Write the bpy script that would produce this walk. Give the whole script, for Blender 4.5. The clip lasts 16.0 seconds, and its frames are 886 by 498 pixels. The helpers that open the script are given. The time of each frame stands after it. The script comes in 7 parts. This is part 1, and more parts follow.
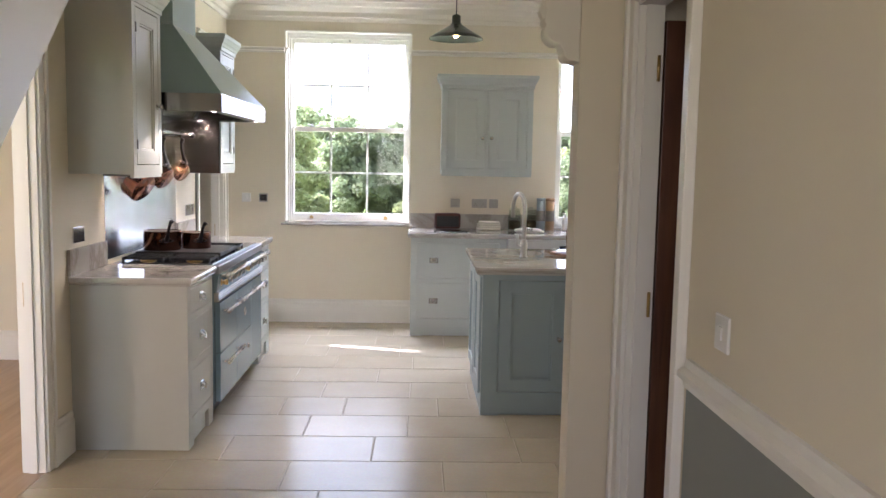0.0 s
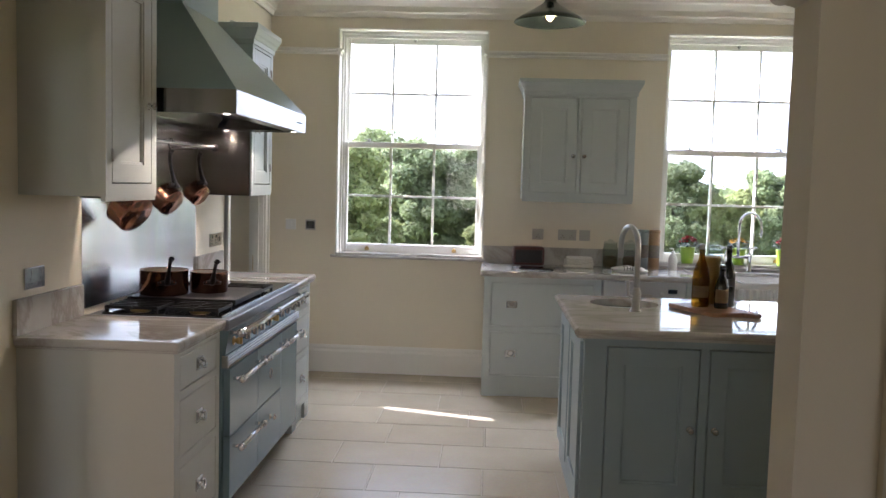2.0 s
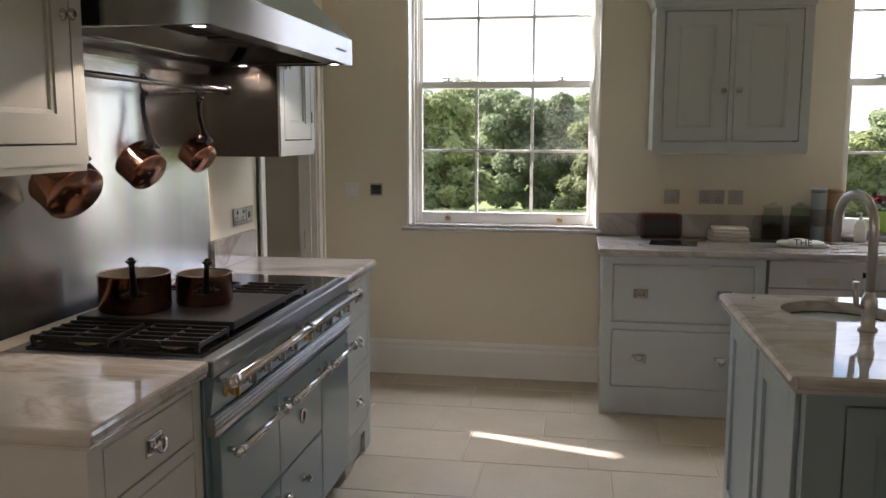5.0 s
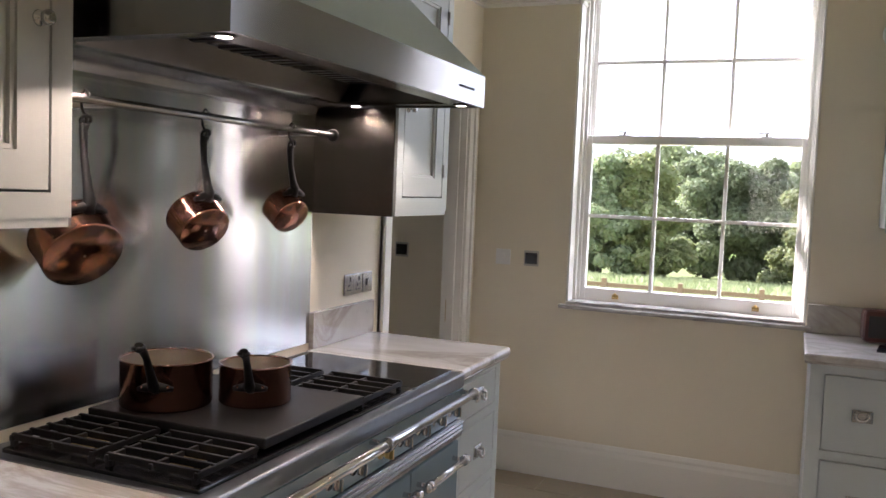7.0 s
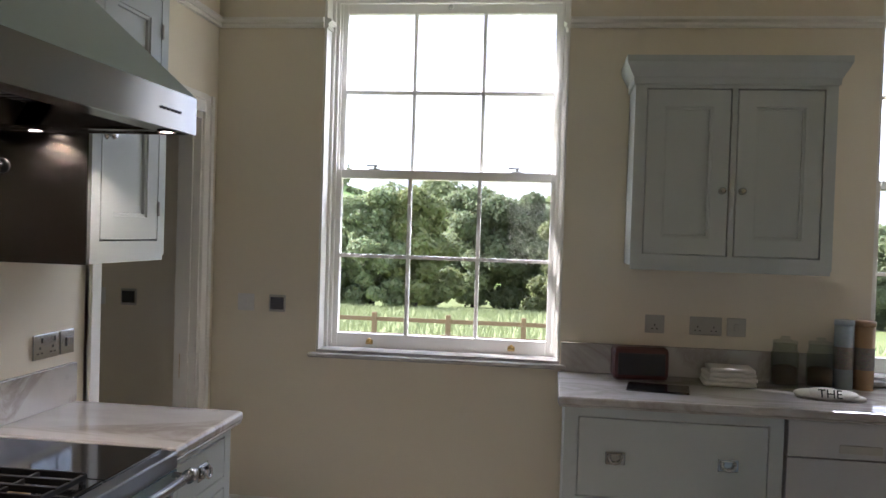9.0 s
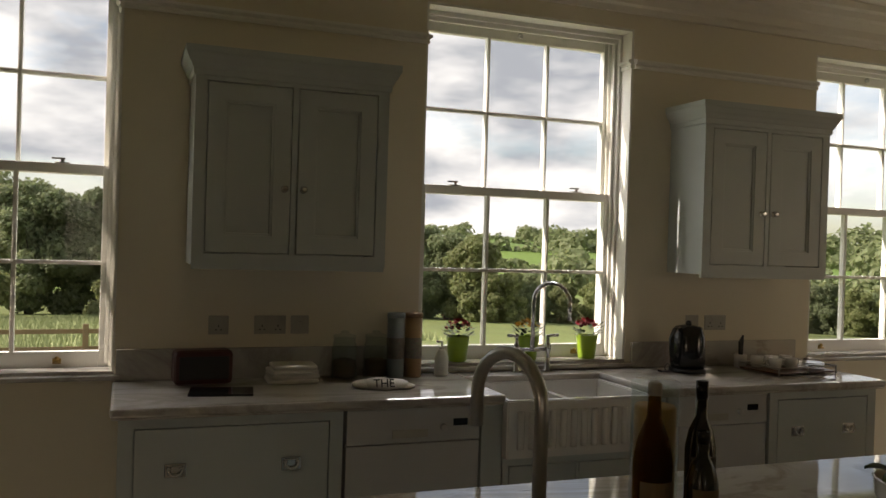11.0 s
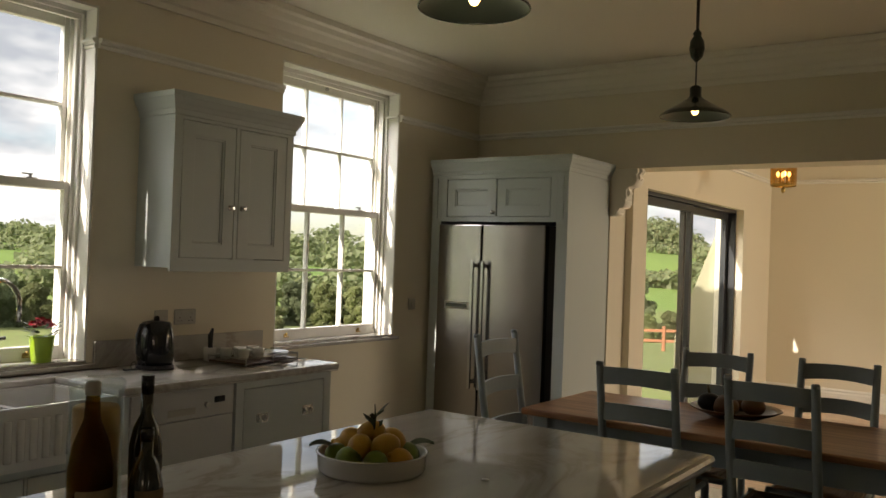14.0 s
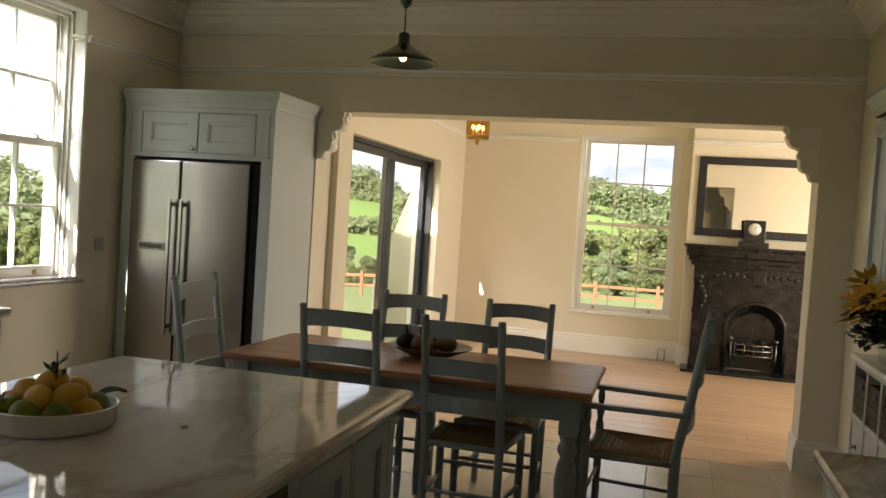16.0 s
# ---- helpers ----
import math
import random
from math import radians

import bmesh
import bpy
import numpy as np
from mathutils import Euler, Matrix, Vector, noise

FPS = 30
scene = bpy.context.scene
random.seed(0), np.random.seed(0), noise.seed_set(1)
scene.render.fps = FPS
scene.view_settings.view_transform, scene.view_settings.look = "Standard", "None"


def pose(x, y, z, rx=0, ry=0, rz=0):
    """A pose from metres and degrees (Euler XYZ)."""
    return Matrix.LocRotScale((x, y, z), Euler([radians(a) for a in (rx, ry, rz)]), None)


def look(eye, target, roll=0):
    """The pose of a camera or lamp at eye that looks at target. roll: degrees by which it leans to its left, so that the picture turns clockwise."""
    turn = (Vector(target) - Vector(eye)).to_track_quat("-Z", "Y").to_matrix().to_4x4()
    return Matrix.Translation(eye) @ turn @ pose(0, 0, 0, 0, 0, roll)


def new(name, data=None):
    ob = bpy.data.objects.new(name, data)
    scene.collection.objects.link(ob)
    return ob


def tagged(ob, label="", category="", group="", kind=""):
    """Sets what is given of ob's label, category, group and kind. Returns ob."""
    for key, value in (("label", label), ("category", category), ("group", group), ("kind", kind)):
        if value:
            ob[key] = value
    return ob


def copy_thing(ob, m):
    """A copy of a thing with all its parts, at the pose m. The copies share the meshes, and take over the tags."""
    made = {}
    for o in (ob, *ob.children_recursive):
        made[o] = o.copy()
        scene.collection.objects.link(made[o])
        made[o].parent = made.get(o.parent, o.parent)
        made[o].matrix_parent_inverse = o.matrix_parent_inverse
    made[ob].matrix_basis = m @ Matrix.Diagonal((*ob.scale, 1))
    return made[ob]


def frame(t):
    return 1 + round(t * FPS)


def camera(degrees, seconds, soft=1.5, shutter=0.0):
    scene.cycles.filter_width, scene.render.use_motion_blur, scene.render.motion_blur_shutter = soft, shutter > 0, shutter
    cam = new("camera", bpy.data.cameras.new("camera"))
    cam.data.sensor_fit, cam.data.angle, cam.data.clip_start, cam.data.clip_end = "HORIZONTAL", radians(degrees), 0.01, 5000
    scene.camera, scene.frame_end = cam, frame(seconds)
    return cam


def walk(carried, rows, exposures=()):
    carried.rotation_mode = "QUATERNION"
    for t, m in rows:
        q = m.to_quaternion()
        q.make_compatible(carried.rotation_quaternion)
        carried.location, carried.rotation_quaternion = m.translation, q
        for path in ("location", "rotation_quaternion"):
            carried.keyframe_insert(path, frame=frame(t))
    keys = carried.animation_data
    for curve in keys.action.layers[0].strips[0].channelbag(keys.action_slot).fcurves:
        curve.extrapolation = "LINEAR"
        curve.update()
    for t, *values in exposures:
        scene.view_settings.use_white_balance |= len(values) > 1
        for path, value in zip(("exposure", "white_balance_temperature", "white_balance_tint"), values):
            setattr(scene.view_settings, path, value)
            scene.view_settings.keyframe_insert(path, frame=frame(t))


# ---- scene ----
cam = camera(55.4, 16.0)
PATH = [
    (0, (0.158, 0.386, 1.54), (0.219, 2.375, 1.336), 1.1),
    (0.5, (0.115, 0.72, 1.529), (0.123, 2.711, 1.347), 1.6),
    (1, (0.062, 1.047, 1.538), (0.026, 3.04, 1.375), -0.1),
    (1.5, (0.108, 1.419, 1.537), (0.036, 3.413, 1.388), 0.6),
    (2, (0.113, 1.754, 1.527), (0.009, 3.745, 1.375), 1.6),
    (2.5, (0.052, 2.077, 1.542), (-0.037, 4.07, 1.392), 0.2),
    (3, (0.057, 2.351, 1.537), (-0.009, 4.344, 1.385), 0.8),
    (3.5, (0.112, 2.605, 1.552), (0.051, 4.598, 1.399), 2.6),
    (4, (0.075, 2.834, 1.53), (0.017, 4.824, 1.338), 1.7),
    (4.5, (-0.023, 3.072, 1.547), (-0.144, 5.056, 1.323), -0.1),
    (5, (-0.031, 3.278, 1.524), (-0.35, 5.234, 1.255), 0.1),
    (7.5, (0.033, 4.248, 1.532), (-0.744, 6.087, 1.422), 2.4),
    (8, (0.081, 4.356, 1.526), (-0.633, 6.222, 1.43), 3.1),
    (8.5, (0.055, 4.442, 1.542), (-0.441, 6.378, 1.462), 2.6),
    (9, (0.031, 4.497, 1.56), (-0.228, 6.48, 1.517), 1.8),
    (9.5, (0.007, 4.548, 1.556), (-0.001, 6.548, 1.543), 1.6),
    (10, (0.03, 4.574, 1.567), (0.277, 6.558, 1.561), 1.6),
    (12.5, (0.175, 4.646, 1.543), (1.444, 6.191, 1.531), 2.1),
    (13, (0.189, 4.638, 1.545), (1.602, 6.052, 1.552), 2.0),
    (13.5, (0.205, 4.636, 1.542), (1.727, 5.934, 1.563), 2.0),
    (14, (0.22, 4.632, 1.538), (1.852, 5.788, 1.558), 2.0),
    (14.5, (0.233, 4.683, 1.546), (1.982, 5.654, 1.549), 2.4),
    (15, (0.252, 4.686, 1.525), (2.069, 5.522, 1.5), 2.7),
    (15.5, (0.263, 4.681, 1.522), (2.141, 5.365, 1.464), 3.2),
    (16, (0.266, 4.681, 1.519), (2.196, 5.2, 1.443), 3.7),
]
# seconds, stops, kelvin, tint: the picture darkens as the windows fill it
EXPOSURES = [(0.0, 3.36, 5550, 23), (1.5, 2.97, 5550, 21), (3.0, 2.10, 5850, 20), (5.0, 2.10, 5950, 22), (7.5, 2.42, 5750, 26), (8.5, 2.13, 5700, 25), (9.2, 1.7, 5650, 21), (10.0, 0.45, 6600, 16), (12.5, 0.9, 7250, 17), (13.3, 0.95, 7200, 16), (14.0, 0.90, 7050, 15), (14.6, 1.05, 6950, 14), (15.2, 1.28, 6800, 14), (16.0, 1.47, 6600, 14)]
walk(cam, [(t, look(eye, target, roll)) for t, eye, target, roll in PATH], EXPOSURES)

# ---- world and sun ----
SUN_WAY = Vector((1.0, -0.27, -0.65)).normalized()
ELEV = math.asin(-SUN_WAY.z)
AZIM = math.atan2(-SUN_WAY.x, -SUN_WAY.y)
world = bpy.data.worlds.new("sky_world")
scene.world = world
world.use_nodes = True
wn, wl = world.node_tree.nodes, world.node_tree.links
wn.clear()
w_out, w_bg = wn.new("ShaderNodeOutputWorld"), wn.new("ShaderNodeBackground")
w_sky = wn.new("ShaderNodeTexSky")
w_sky.sky_type, w_sky.sun_disc, w_sky.sun_elevation, w_sky.sun_rotation = "NISHITA", False, ELEV, AZIM
w_tc, w_map, w_noise, w_ramp, w_mix = (wn.new("ShaderNodeTexCoord"), wn.new("ShaderNodeMapping"), wn.new("ShaderNodeTexNoise"),
                                       wn.new("ShaderNodeValToRGB"), wn.new("ShaderNodeMix"))
w_map.inputs["Scale"].default_value = (2.2, 2.2, 6.0)
w_noise.inputs["Scale"].default_value, w_noise.inputs["Detail"].default_value = 1.6, 7.0
w_noise.inputs["Roughness"].default_value = 0.58
w_ramp.color_ramp.elements[0].position, w_ramp.color_ramp.elements[1].position = 0.36, 0.53
w_shade = wn.new("ShaderNodeTexNoise")
w_shade.inputs["Scale"].default_value, w_shade.inputs["Detail"].default_value = 2.6, 5.0
w_cr = wn.new("ShaderNodeValToRGB")
w_cr.color_ramp.elements[0].position, w_cr.color_ramp.elements[1].position = 0.36, 0.66
w_cr.color_ramp.elements[0].color, w_cr.color_ramp.elements[1].color = (2.7, 2.95, 3.35, 1), (8.2, 8.2, 8.1, 1)
w_mix.data_type = "RGBA"
wl.new(w_tc.outputs["Generated"], w_map.inputs["Vector"])
wl.new(w_map.outputs["Vector"], w_noise.inputs["Vector"])
wl.new(w_map.outputs["Vector"], w_shade.inputs["Vector"])
wl.new(w_noise.outputs["Fac"], w_ramp.inputs["Fac"])
wl.new(w_shade.outputs["Fac"], w_cr.inputs["Fac"])
wl.new(w_ramp.outputs["Color"], w_mix.inputs["Factor"])
wl.new(w_sky.outputs["Color"], w_mix.inputs["A"])
wl.new(w_cr.outputs["Color"], w_mix.inputs["B"])
wl.new(w_mix.outputs["Result"], w_bg.inputs["Color"])
w_bg.inputs["Strength"].default_value = 0.12
wl.new(w_bg.outputs["Background"], w_out.inputs["Surface"])

# watts of the lit bulbs and of the fill lamps added by the openings
PENDANT_W, HALL_W, SIDE_W, SITTING_W, KITCHEN_W, SLIDER_W = 0.5, 2.6, 7.0, 60.0, 37.0, 54.0
HOOD_W = 2.6
sun = new("sun", bpy.data.lights.new("sun", "SUN"))
sun.data.energy, sun.data.angle, sun.data.color = 5.0, radians(0.53), (1.0, 0.95, 0.86)
sun.matrix_world = look((0, 0, 30), Vector((0, 0, 30)) + SUN_WAY)


# ---- materials ----
def nodes_of(name):
    m = bpy.data.materials.new(name)
    m.use_nodes = True
    nt = m.node_tree
    return m, nt, nt.nodes["Principled BSDF"]


def paint(name, color, rough=0.5, metal=0.0, vary=0.06, scale=3.0, bump=0.02, fine=180.0, spec=0.5, stretch=None, per_object=0.0, coat=0.0):
    """A surface with variation at two scales, a fine bump and uneven gloss."""
    m, nt, b = nodes_of(name)
    n, l = nt.nodes, nt.links
    tc, mp = n.new("ShaderNodeTexCoord"), n.new("ShaderNodeMapping")
    if stretch:
        mp.inputs["Scale"].default_value = stretch
    if per_object:
        # every piece takes another stretch of the pattern
        oi, om, oa = n.new("ShaderNodeObjectInfo"), n.new("ShaderNodeMath"), n.new("ShaderNodeVectorMath")
        om.operation, om.inputs[1].default_value = "MULTIPLY", 53.0
        l.new(oi.outputs["Random"], om.inputs[0])
        l.new(tc.outputs["Object"], oa.inputs[0])
        l.new(om.outputs["Value"], oa.inputs[1])
        l.new(oa.outputs["Vector"], mp.inputs["Vector"])
    else:
        l.new(tc.outputs["Object"], mp.inputs["Vector"])
    big, small = n.new("ShaderNodeTexNoise"), n.new("ShaderNodeTexNoise")
    big.inputs["Scale"].default_value, big.inputs["Detail"].default_value = scale, 4.0
    small.inputs["Scale"].default_value, small.inputs["Detail"].default_value = fine, 3.0
    for t in (big, small):
        l.new(mp.outputs["Vector"], t.inputs["Vector"])
    mix, mix2 = n.new("ShaderNodeMix"), n.new("ShaderNodeMix")
    for x in (mix, mix2):
        x.data_type = "RGBA"
    dark = tuple(c * (1 - vary * 1.6) for c in color)
    light = tuple(min(1, c * (1 + vary)) for c in color)
    mix.inputs["A"].default_value, mix.inputs["B"].default_value = (*dark, 1), (*light, 1)
    l.new(big.outputs["Fac"], mix.inputs["Factor"])
    mix2.blend_type = "MULTIPLY"
    mix2.inputs["Factor"].default_value = min(1.0, vary * 2.0)
    l.new(mix.outputs["Result"], mix2.inputs["A"])
    l.new(small.outputs["Color"], mix2.inputs["B"])
    out = mix2.outputs["Result"]
    if per_object:
        info, hsv, mr = n.new("ShaderNodeObjectInfo"), n.new("ShaderNodeHueSaturation"), n.new("ShaderNodeMapRange")
        mr.inputs["To Min"].default_value, mr.inputs["To Max"].default_value = 1 - per_object, 1 + per_object
        l.new(info.outputs["Random"], mr.inputs["Value"])
        l.new(mr.outputs["Result"], hsv.inputs["Value"])
        l.new(out, hsv.inputs["Color"])
        out = hsv.outputs["Color"]
    l.new(out, b.inputs["Base Color"])
    rr = n.new("ShaderNodeMapRange")
    rr.inputs["To Min"].default_value, rr.inputs["To Max"].default_value = max(0.02, rough * 0.94), min(1.0, rough * 1.06)
    l.new(big.outputs["Fac"], rr.inputs["Value"])
    l.new(rr.outputs["Result"], b.inputs["Roughness"])
    b.inputs["Metallic"].default_value, b.inputs["Specular IOR Level"].default_value = metal, spec
    b.inputs["Coat Weight"].default_value = coat
    b.inputs["Coat Roughness"].default_value = 0.1
    if bump:
        bp = n.new("ShaderNodeBump")
        bp.inputs["Strength"].default_value, bp.inputs["Distance"].default_value = bump * 5, 0.004
        l.new(small.outputs["Fac"], bp.inputs["Height"])
        l.new(bp.outputs["Normal"], b.inputs["Normal"])
    return m


def marble(name):
    """Pale grey-white stone with soft brown-grey veins."""
    m, nt, b = nodes_of(name)
    n, l = nt.nodes, nt.links
    tc, mp = n.new("ShaderNodeTexCoord"), n.new("ShaderNodeMapping")
    mp.inputs["Rotation"].default_value, mp.inputs["Scale"].default_value = (0, 0, 0.5), (1.0, 2.4, 1.6)
    warp, vein, cloud = n.new("ShaderNodeTexNoise"), n.new("ShaderNodeTexNoise"), n.new("ShaderNodeTexNoise")
    warp.inputs["Scale"].default_value, warp.inputs["Detail"].default_value = 1.6, 6.0
    vein.inputs["Scale"].default_value, vein.inputs["Detail"].default_value, vein.inputs["Roughness"].default_value = 1.1, 9.0, 0.62
    vein.inputs["Distortion"].default_value = 0.8
    cloud.inputs["Scale"].default_value, cloud.inputs["Detail"].default_value = 3.2, 5.0
    r = n.new("ShaderNodeValToRGB")
    r.color_ramp.elements[0].position, r.color_ramp.elements[0].color = 0.455, (0, 0, 0, 1)
    r.color_ramp.elements[1].position, r.color_ramp.elements[1].color = 0.50, (1, 1, 1, 1)
    e = r.color_ramp.elements.new(0.56)
    e.color = (0, 0, 0, 1)
    base, mix = n.new("ShaderNodeMix"), n.new("ShaderNodeMix")
    base.data_type = mix.data_type = "RGBA"
    base.inputs["A"].default_value, base.inputs["B"].default_value = (0.38, 0.36, 0.33, 1), (0.57, 0.55, 0.515, 1)
    mix.inputs["B"].default_value = (0.22, 0.18, 0.145, 1)
    k = n.new("ShaderNodeMath")
    k.operation = "MULTIPLY"
    k.inputs[1].default_value = 0.52
    l.new(tc.outputs["Object"], mp.inputs["Vector"])
    for t in (warp, vein, cloud):
        l.new(mp.outputs["Vector"], t.inputs["Vector"])
    l.new(vein.outputs["Fac"], r.inputs["Fac"])
    l.new(cloud.outputs["Fac"], base.inputs["Factor"])
    l.new(r.outputs["Color"], k.inputs[0])
    l.new(k.outputs["Value"], mix.inputs["Factor"])
    l.new(base.outputs["Result"], mix.inputs["A"])
    l.new(mix.outputs["Result"], b.inputs["Base Color"])
    b.inputs["Roughness"].default_value = 0.04
    b.inputs["Specular IOR Level"].default_value = 0.6
    return m


def timber(name, dark, light, rough=0.45, grain=(1.2, 22.0, 22.0), per_object=0.12):
    """Wood with its grain along local x."""
    m, nt, b = nodes_of(name)
    n, l = nt.nodes, nt.links
    tc, mp = n.new("ShaderNodeTexCoord"), n.new("ShaderNodeMapping")
    mp.inputs["Scale"].default_value = grain
    g, k = n.new("ShaderNodeTexNoise"), n.new("ShaderNodeTexNoise")
    g.inputs["Scale"].default_value, g.inputs["Detail"].default_value, g.inputs["Distortion"].default_value = 1.6, 8.0, 0.9
    k.inputs["Scale"].default_value = 2.0
    info, add = n.new("ShaderNodeObjectInfo"), n.new("ShaderNodeVectorMath")
    sc = n.new("ShaderNodeMath")
    sc.operation, sc.inputs[1].default_value = "MULTIPLY", 37.0
    l.new(info.outputs["Random"], sc.inputs[0])
    l.new(tc.outputs["Object"], mp.inputs["Vector"])
    l.new(mp.outputs["Vector"], add.inputs[0])
    l.new(sc.outputs["Value"], add.inputs[1])
    l.new(add.outputs["Vector"], g.inputs["Vector"])
    l.new(tc.outputs["Object"], k.inputs["Vector"])
    r = n.new("ShaderNodeValToRGB")
    r.color_ramp.elements[0].position, r.color_ramp.elements[0].color = 0.3, (*dark, 1)
    r.color_ramp.elements[1].position, r.color_ramp.elements[1].color = 0.68, (*light, 1)
    hsv, mr = n.new("ShaderNodeHueSaturation"), n.new("ShaderNodeMapRange")
    mr.inputs["To Min"].default_value, mr.inputs["To Max"].default_value = 1 - per_object, 1 + per_object
    l.new(info.outputs["Random"], mr.inputs["Value"])
    l.new(mr.outputs["Result"], hsv.inputs["Value"])
    l.new(g.outputs["Fac"], r.inputs["Fac"])
    l.new(r.outputs["Color"], hsv.inputs["Color"])
    l.new(hsv.outputs["Color"], b.inputs["Base Color"])
    b.inputs["Roughness"].default_value = rough
    bp = n.new("ShaderNodeBump")
    bp.inputs["Strength"].default_value, bp.inputs["Distance"].default_value = 0.15, 0.002
    l.new(g.outputs["Fac"], bp.inputs["Height"])
    l.new(bp.outputs["Normal"], b.inputs["Normal"])
    return m


def pane_glass(name, tint=(0.97, 0.985, 0.98)):
    m, nt, b = nodes_of(name)
    n, l = nt.nodes, nt.links
    n.remove(b)
    tr, gl, mx = n.new("ShaderNodeBsdfTransparent"), n.new("ShaderNodeBsdfGlossy"), n.new("ShaderNodeMixShader")
    lw, pw, ma = n.new("ShaderNodeLayerWeight"), n.new("ShaderNodeMath"), n.new("ShaderNodeMath")
    pw.operation, ma.operation = "POWER", "MULTIPLY_ADD"
    pw.inputs[1].default_value, ma.inputs[1].default_value, ma.inputs[2].default_value = 5.0, 0.5, 0.012
    tr.inputs["Color"].default_value = (*tint, 1)
    gl.inputs["Roughness"].default_value = 0.01
    lw.inputs["Blend"].default_value = 0.5
    l.new(lw.outputs["Facing"], pw.inputs[0])
    l.new(pw.outputs["Value"], ma.inputs[0])
    l.new(ma.outputs["Value"], mx.inputs["Fac"])
    l.new(tr.outputs["BSDF"], mx.inputs[1])
    l.new(gl.outputs["BSDF"], mx.inputs[2])
    l.new(mx.outputs["Shader"], n["Material Output"].inputs["Surface"])
    return m


def glowing(name, color, strength):
    m, nt, b = nodes_of(name)
    b.inputs["Base Color"].default_value = (*color, 1)
    b.inputs["Emission Color"].default_value, b.inputs["Emission Strength"].default_value = (*color, 1), strength
    return m


M_WALL = paint("cream_wall_paint", (0.75, 0.685, 0.545), 0.75, vary=0.03, scale=0.8, bump=0.02, fine=260)
M_CEIL = paint("ceiling_paint", (0.80, 0.76, 0.66), 0.85, vary=0.02, scale=0.7, bump=0.01)
M_TRIM = paint("white_gloss_paint", (0.80, 0.78, 0.72), 0.35, vary=0.02, scale=2.0, bump=0.005)
M_GREYDADO = paint("grey_green_paint", (0.245, 0.26, 0.24), 0.55, vary=0.03, scale=1.2)
M_CAB = paint("pale_blue_grey_paint", (0.455, 0.495, 0.48), 0.42, vary=0.025, scale=2.0, bump=0.008, fine=120)
M_CABW = paint("pale_grey_paint", (0.51, 0.51, 0.465), 0.42, vary=0.025, scale=2.0, bump=0.008, fine=120)
M_ISL = paint("blue_grey_paint", (0.27, 0.335, 0.355), 0.42, vary=0.03, scale=2.0, bump=0.008, fine=120)
M_ENAMEL = paint("blue_enamel", (0.18, 0.255, 0.29), 0.24, vary=0.02, scale=1.0, bump=0.0, coat=0.15)
M_HOOD = paint("hood_blue_paint", (0.28, 0.37, 0.375), 0.3, vary=0.02, scale=1.0, bump=0.0)
M_STONE = paint("limestone_tile", (0.50, 0.435, 0.33), 0.26, vary=0.10, scale=3.0, bump=0.004, fine=60, per_object=0.05)
M_GROUT = paint("grout", (0.46, 0.40, 0.31), 0.9, vary=0.1, scale=8)
M_MARBLE = marble("veined_marble")
M_STEEL = paint("brushed_steel", (0.42, 0.42, 0.415), 0.26, 1.0, 0.015, 2.5, 0.0)
# upright streaks in this colour imitate the drawn-out reflections of the windows
M_STEELV = paint("brushed_sheet_painted_reflections", (0.74, 0.74, 0.73), 0.19, 1.0, 0.15, 1.6, 0.0, 9.0, stretch=(1.0, 4.0, 0.10))
M_FRIDGE = paint("fridge_steel", (0.33, 0.315, 0.295), 0.24, 1.0, 0.02, 1.2, 0.0)
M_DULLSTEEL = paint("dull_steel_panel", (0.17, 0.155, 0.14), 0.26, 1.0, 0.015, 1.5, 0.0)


def along_grain(m, amount=0.85):
    """Brushed metal that draws its reflections out upright."""
    n, l = m.node_tree.nodes, m.node_tree.links
    tg, b = n.new("ShaderNodeTangent"), n["Principled BSDF"]
    tg.direction_type, tg.axis = "RADIAL", "Z"
    b.inputs["Anisotropic"].default_value, b.inputs["Anisotropic Rotation"].default_value = amount, 0.25
    l.new(tg.outputs["Tangent"], b.inputs["Tangent"])


along_grain(M_STEELV, 0.95)
along_grain(M_FRIDGE, 0.7)
M_HOBEDGE = paint("blued_steel_hob_edge", (0.25, 0.265, 0.285), 0.30, 1.0, 0.04, 3.0, 0.0)
M_BAND = paint("brushed_hood_band", (0.40, 0.40, 0.40), 0.22, 1.0, 0.03, 2.0, 0.0)
along_grain(M_BAND, 0.9)
M_CHROME = paint("polished_chrome", (0.58, 0.58, 0.575), 0.15, 1.0, 0.02, 8, 0.0)
M_NICKEL = paint("satin_nickel", (0.50, 0.49, 0.47), 0.28, 1.0, 0.04, 8, 0.0)
M_BRASS = paint("worn_brass", (0.55, 0.38, 0.14), 0.30, 1.0, 0.1, 12, 0.0)
M_COPPER = paint("hammered_copper", (0.52, 0.27, 0.19), 0.17, 1.0, 0.22, 11, 0.03, 60)
M_IRON = paint("dark_cast_iron", (0.015, 0.0145, 0.014), 0.48, 0.0, 0.15, 10, 0.02, 140, spec=0.2)
M_BLACK = paint("black_gloss", (0.012, 0.012, 0.013), 0.10, 0.0, 0.05, 6, 0.0)
M_BLACKMAT = paint("black_satin", (0.02, 0.02, 0.022), 0.45, 0.0, 0.1, 6, 0.01)
M_ANTHRA = paint("anthracite_frame", (0.035, 0.038, 0.042), 0.4, 0.2, 0.06, 4, 0.0)
M_GRATE = paint("polished_fireplace_iron", (0.028, 0.025, 0.023), 0.27, 0.4, 0.2, 7, 0.04, 80)
M_BASKET = paint("polished_dark_steel", (0.22, 0.21, 0.20), 0.18, 1.0, 0.1, 9, 0.0)
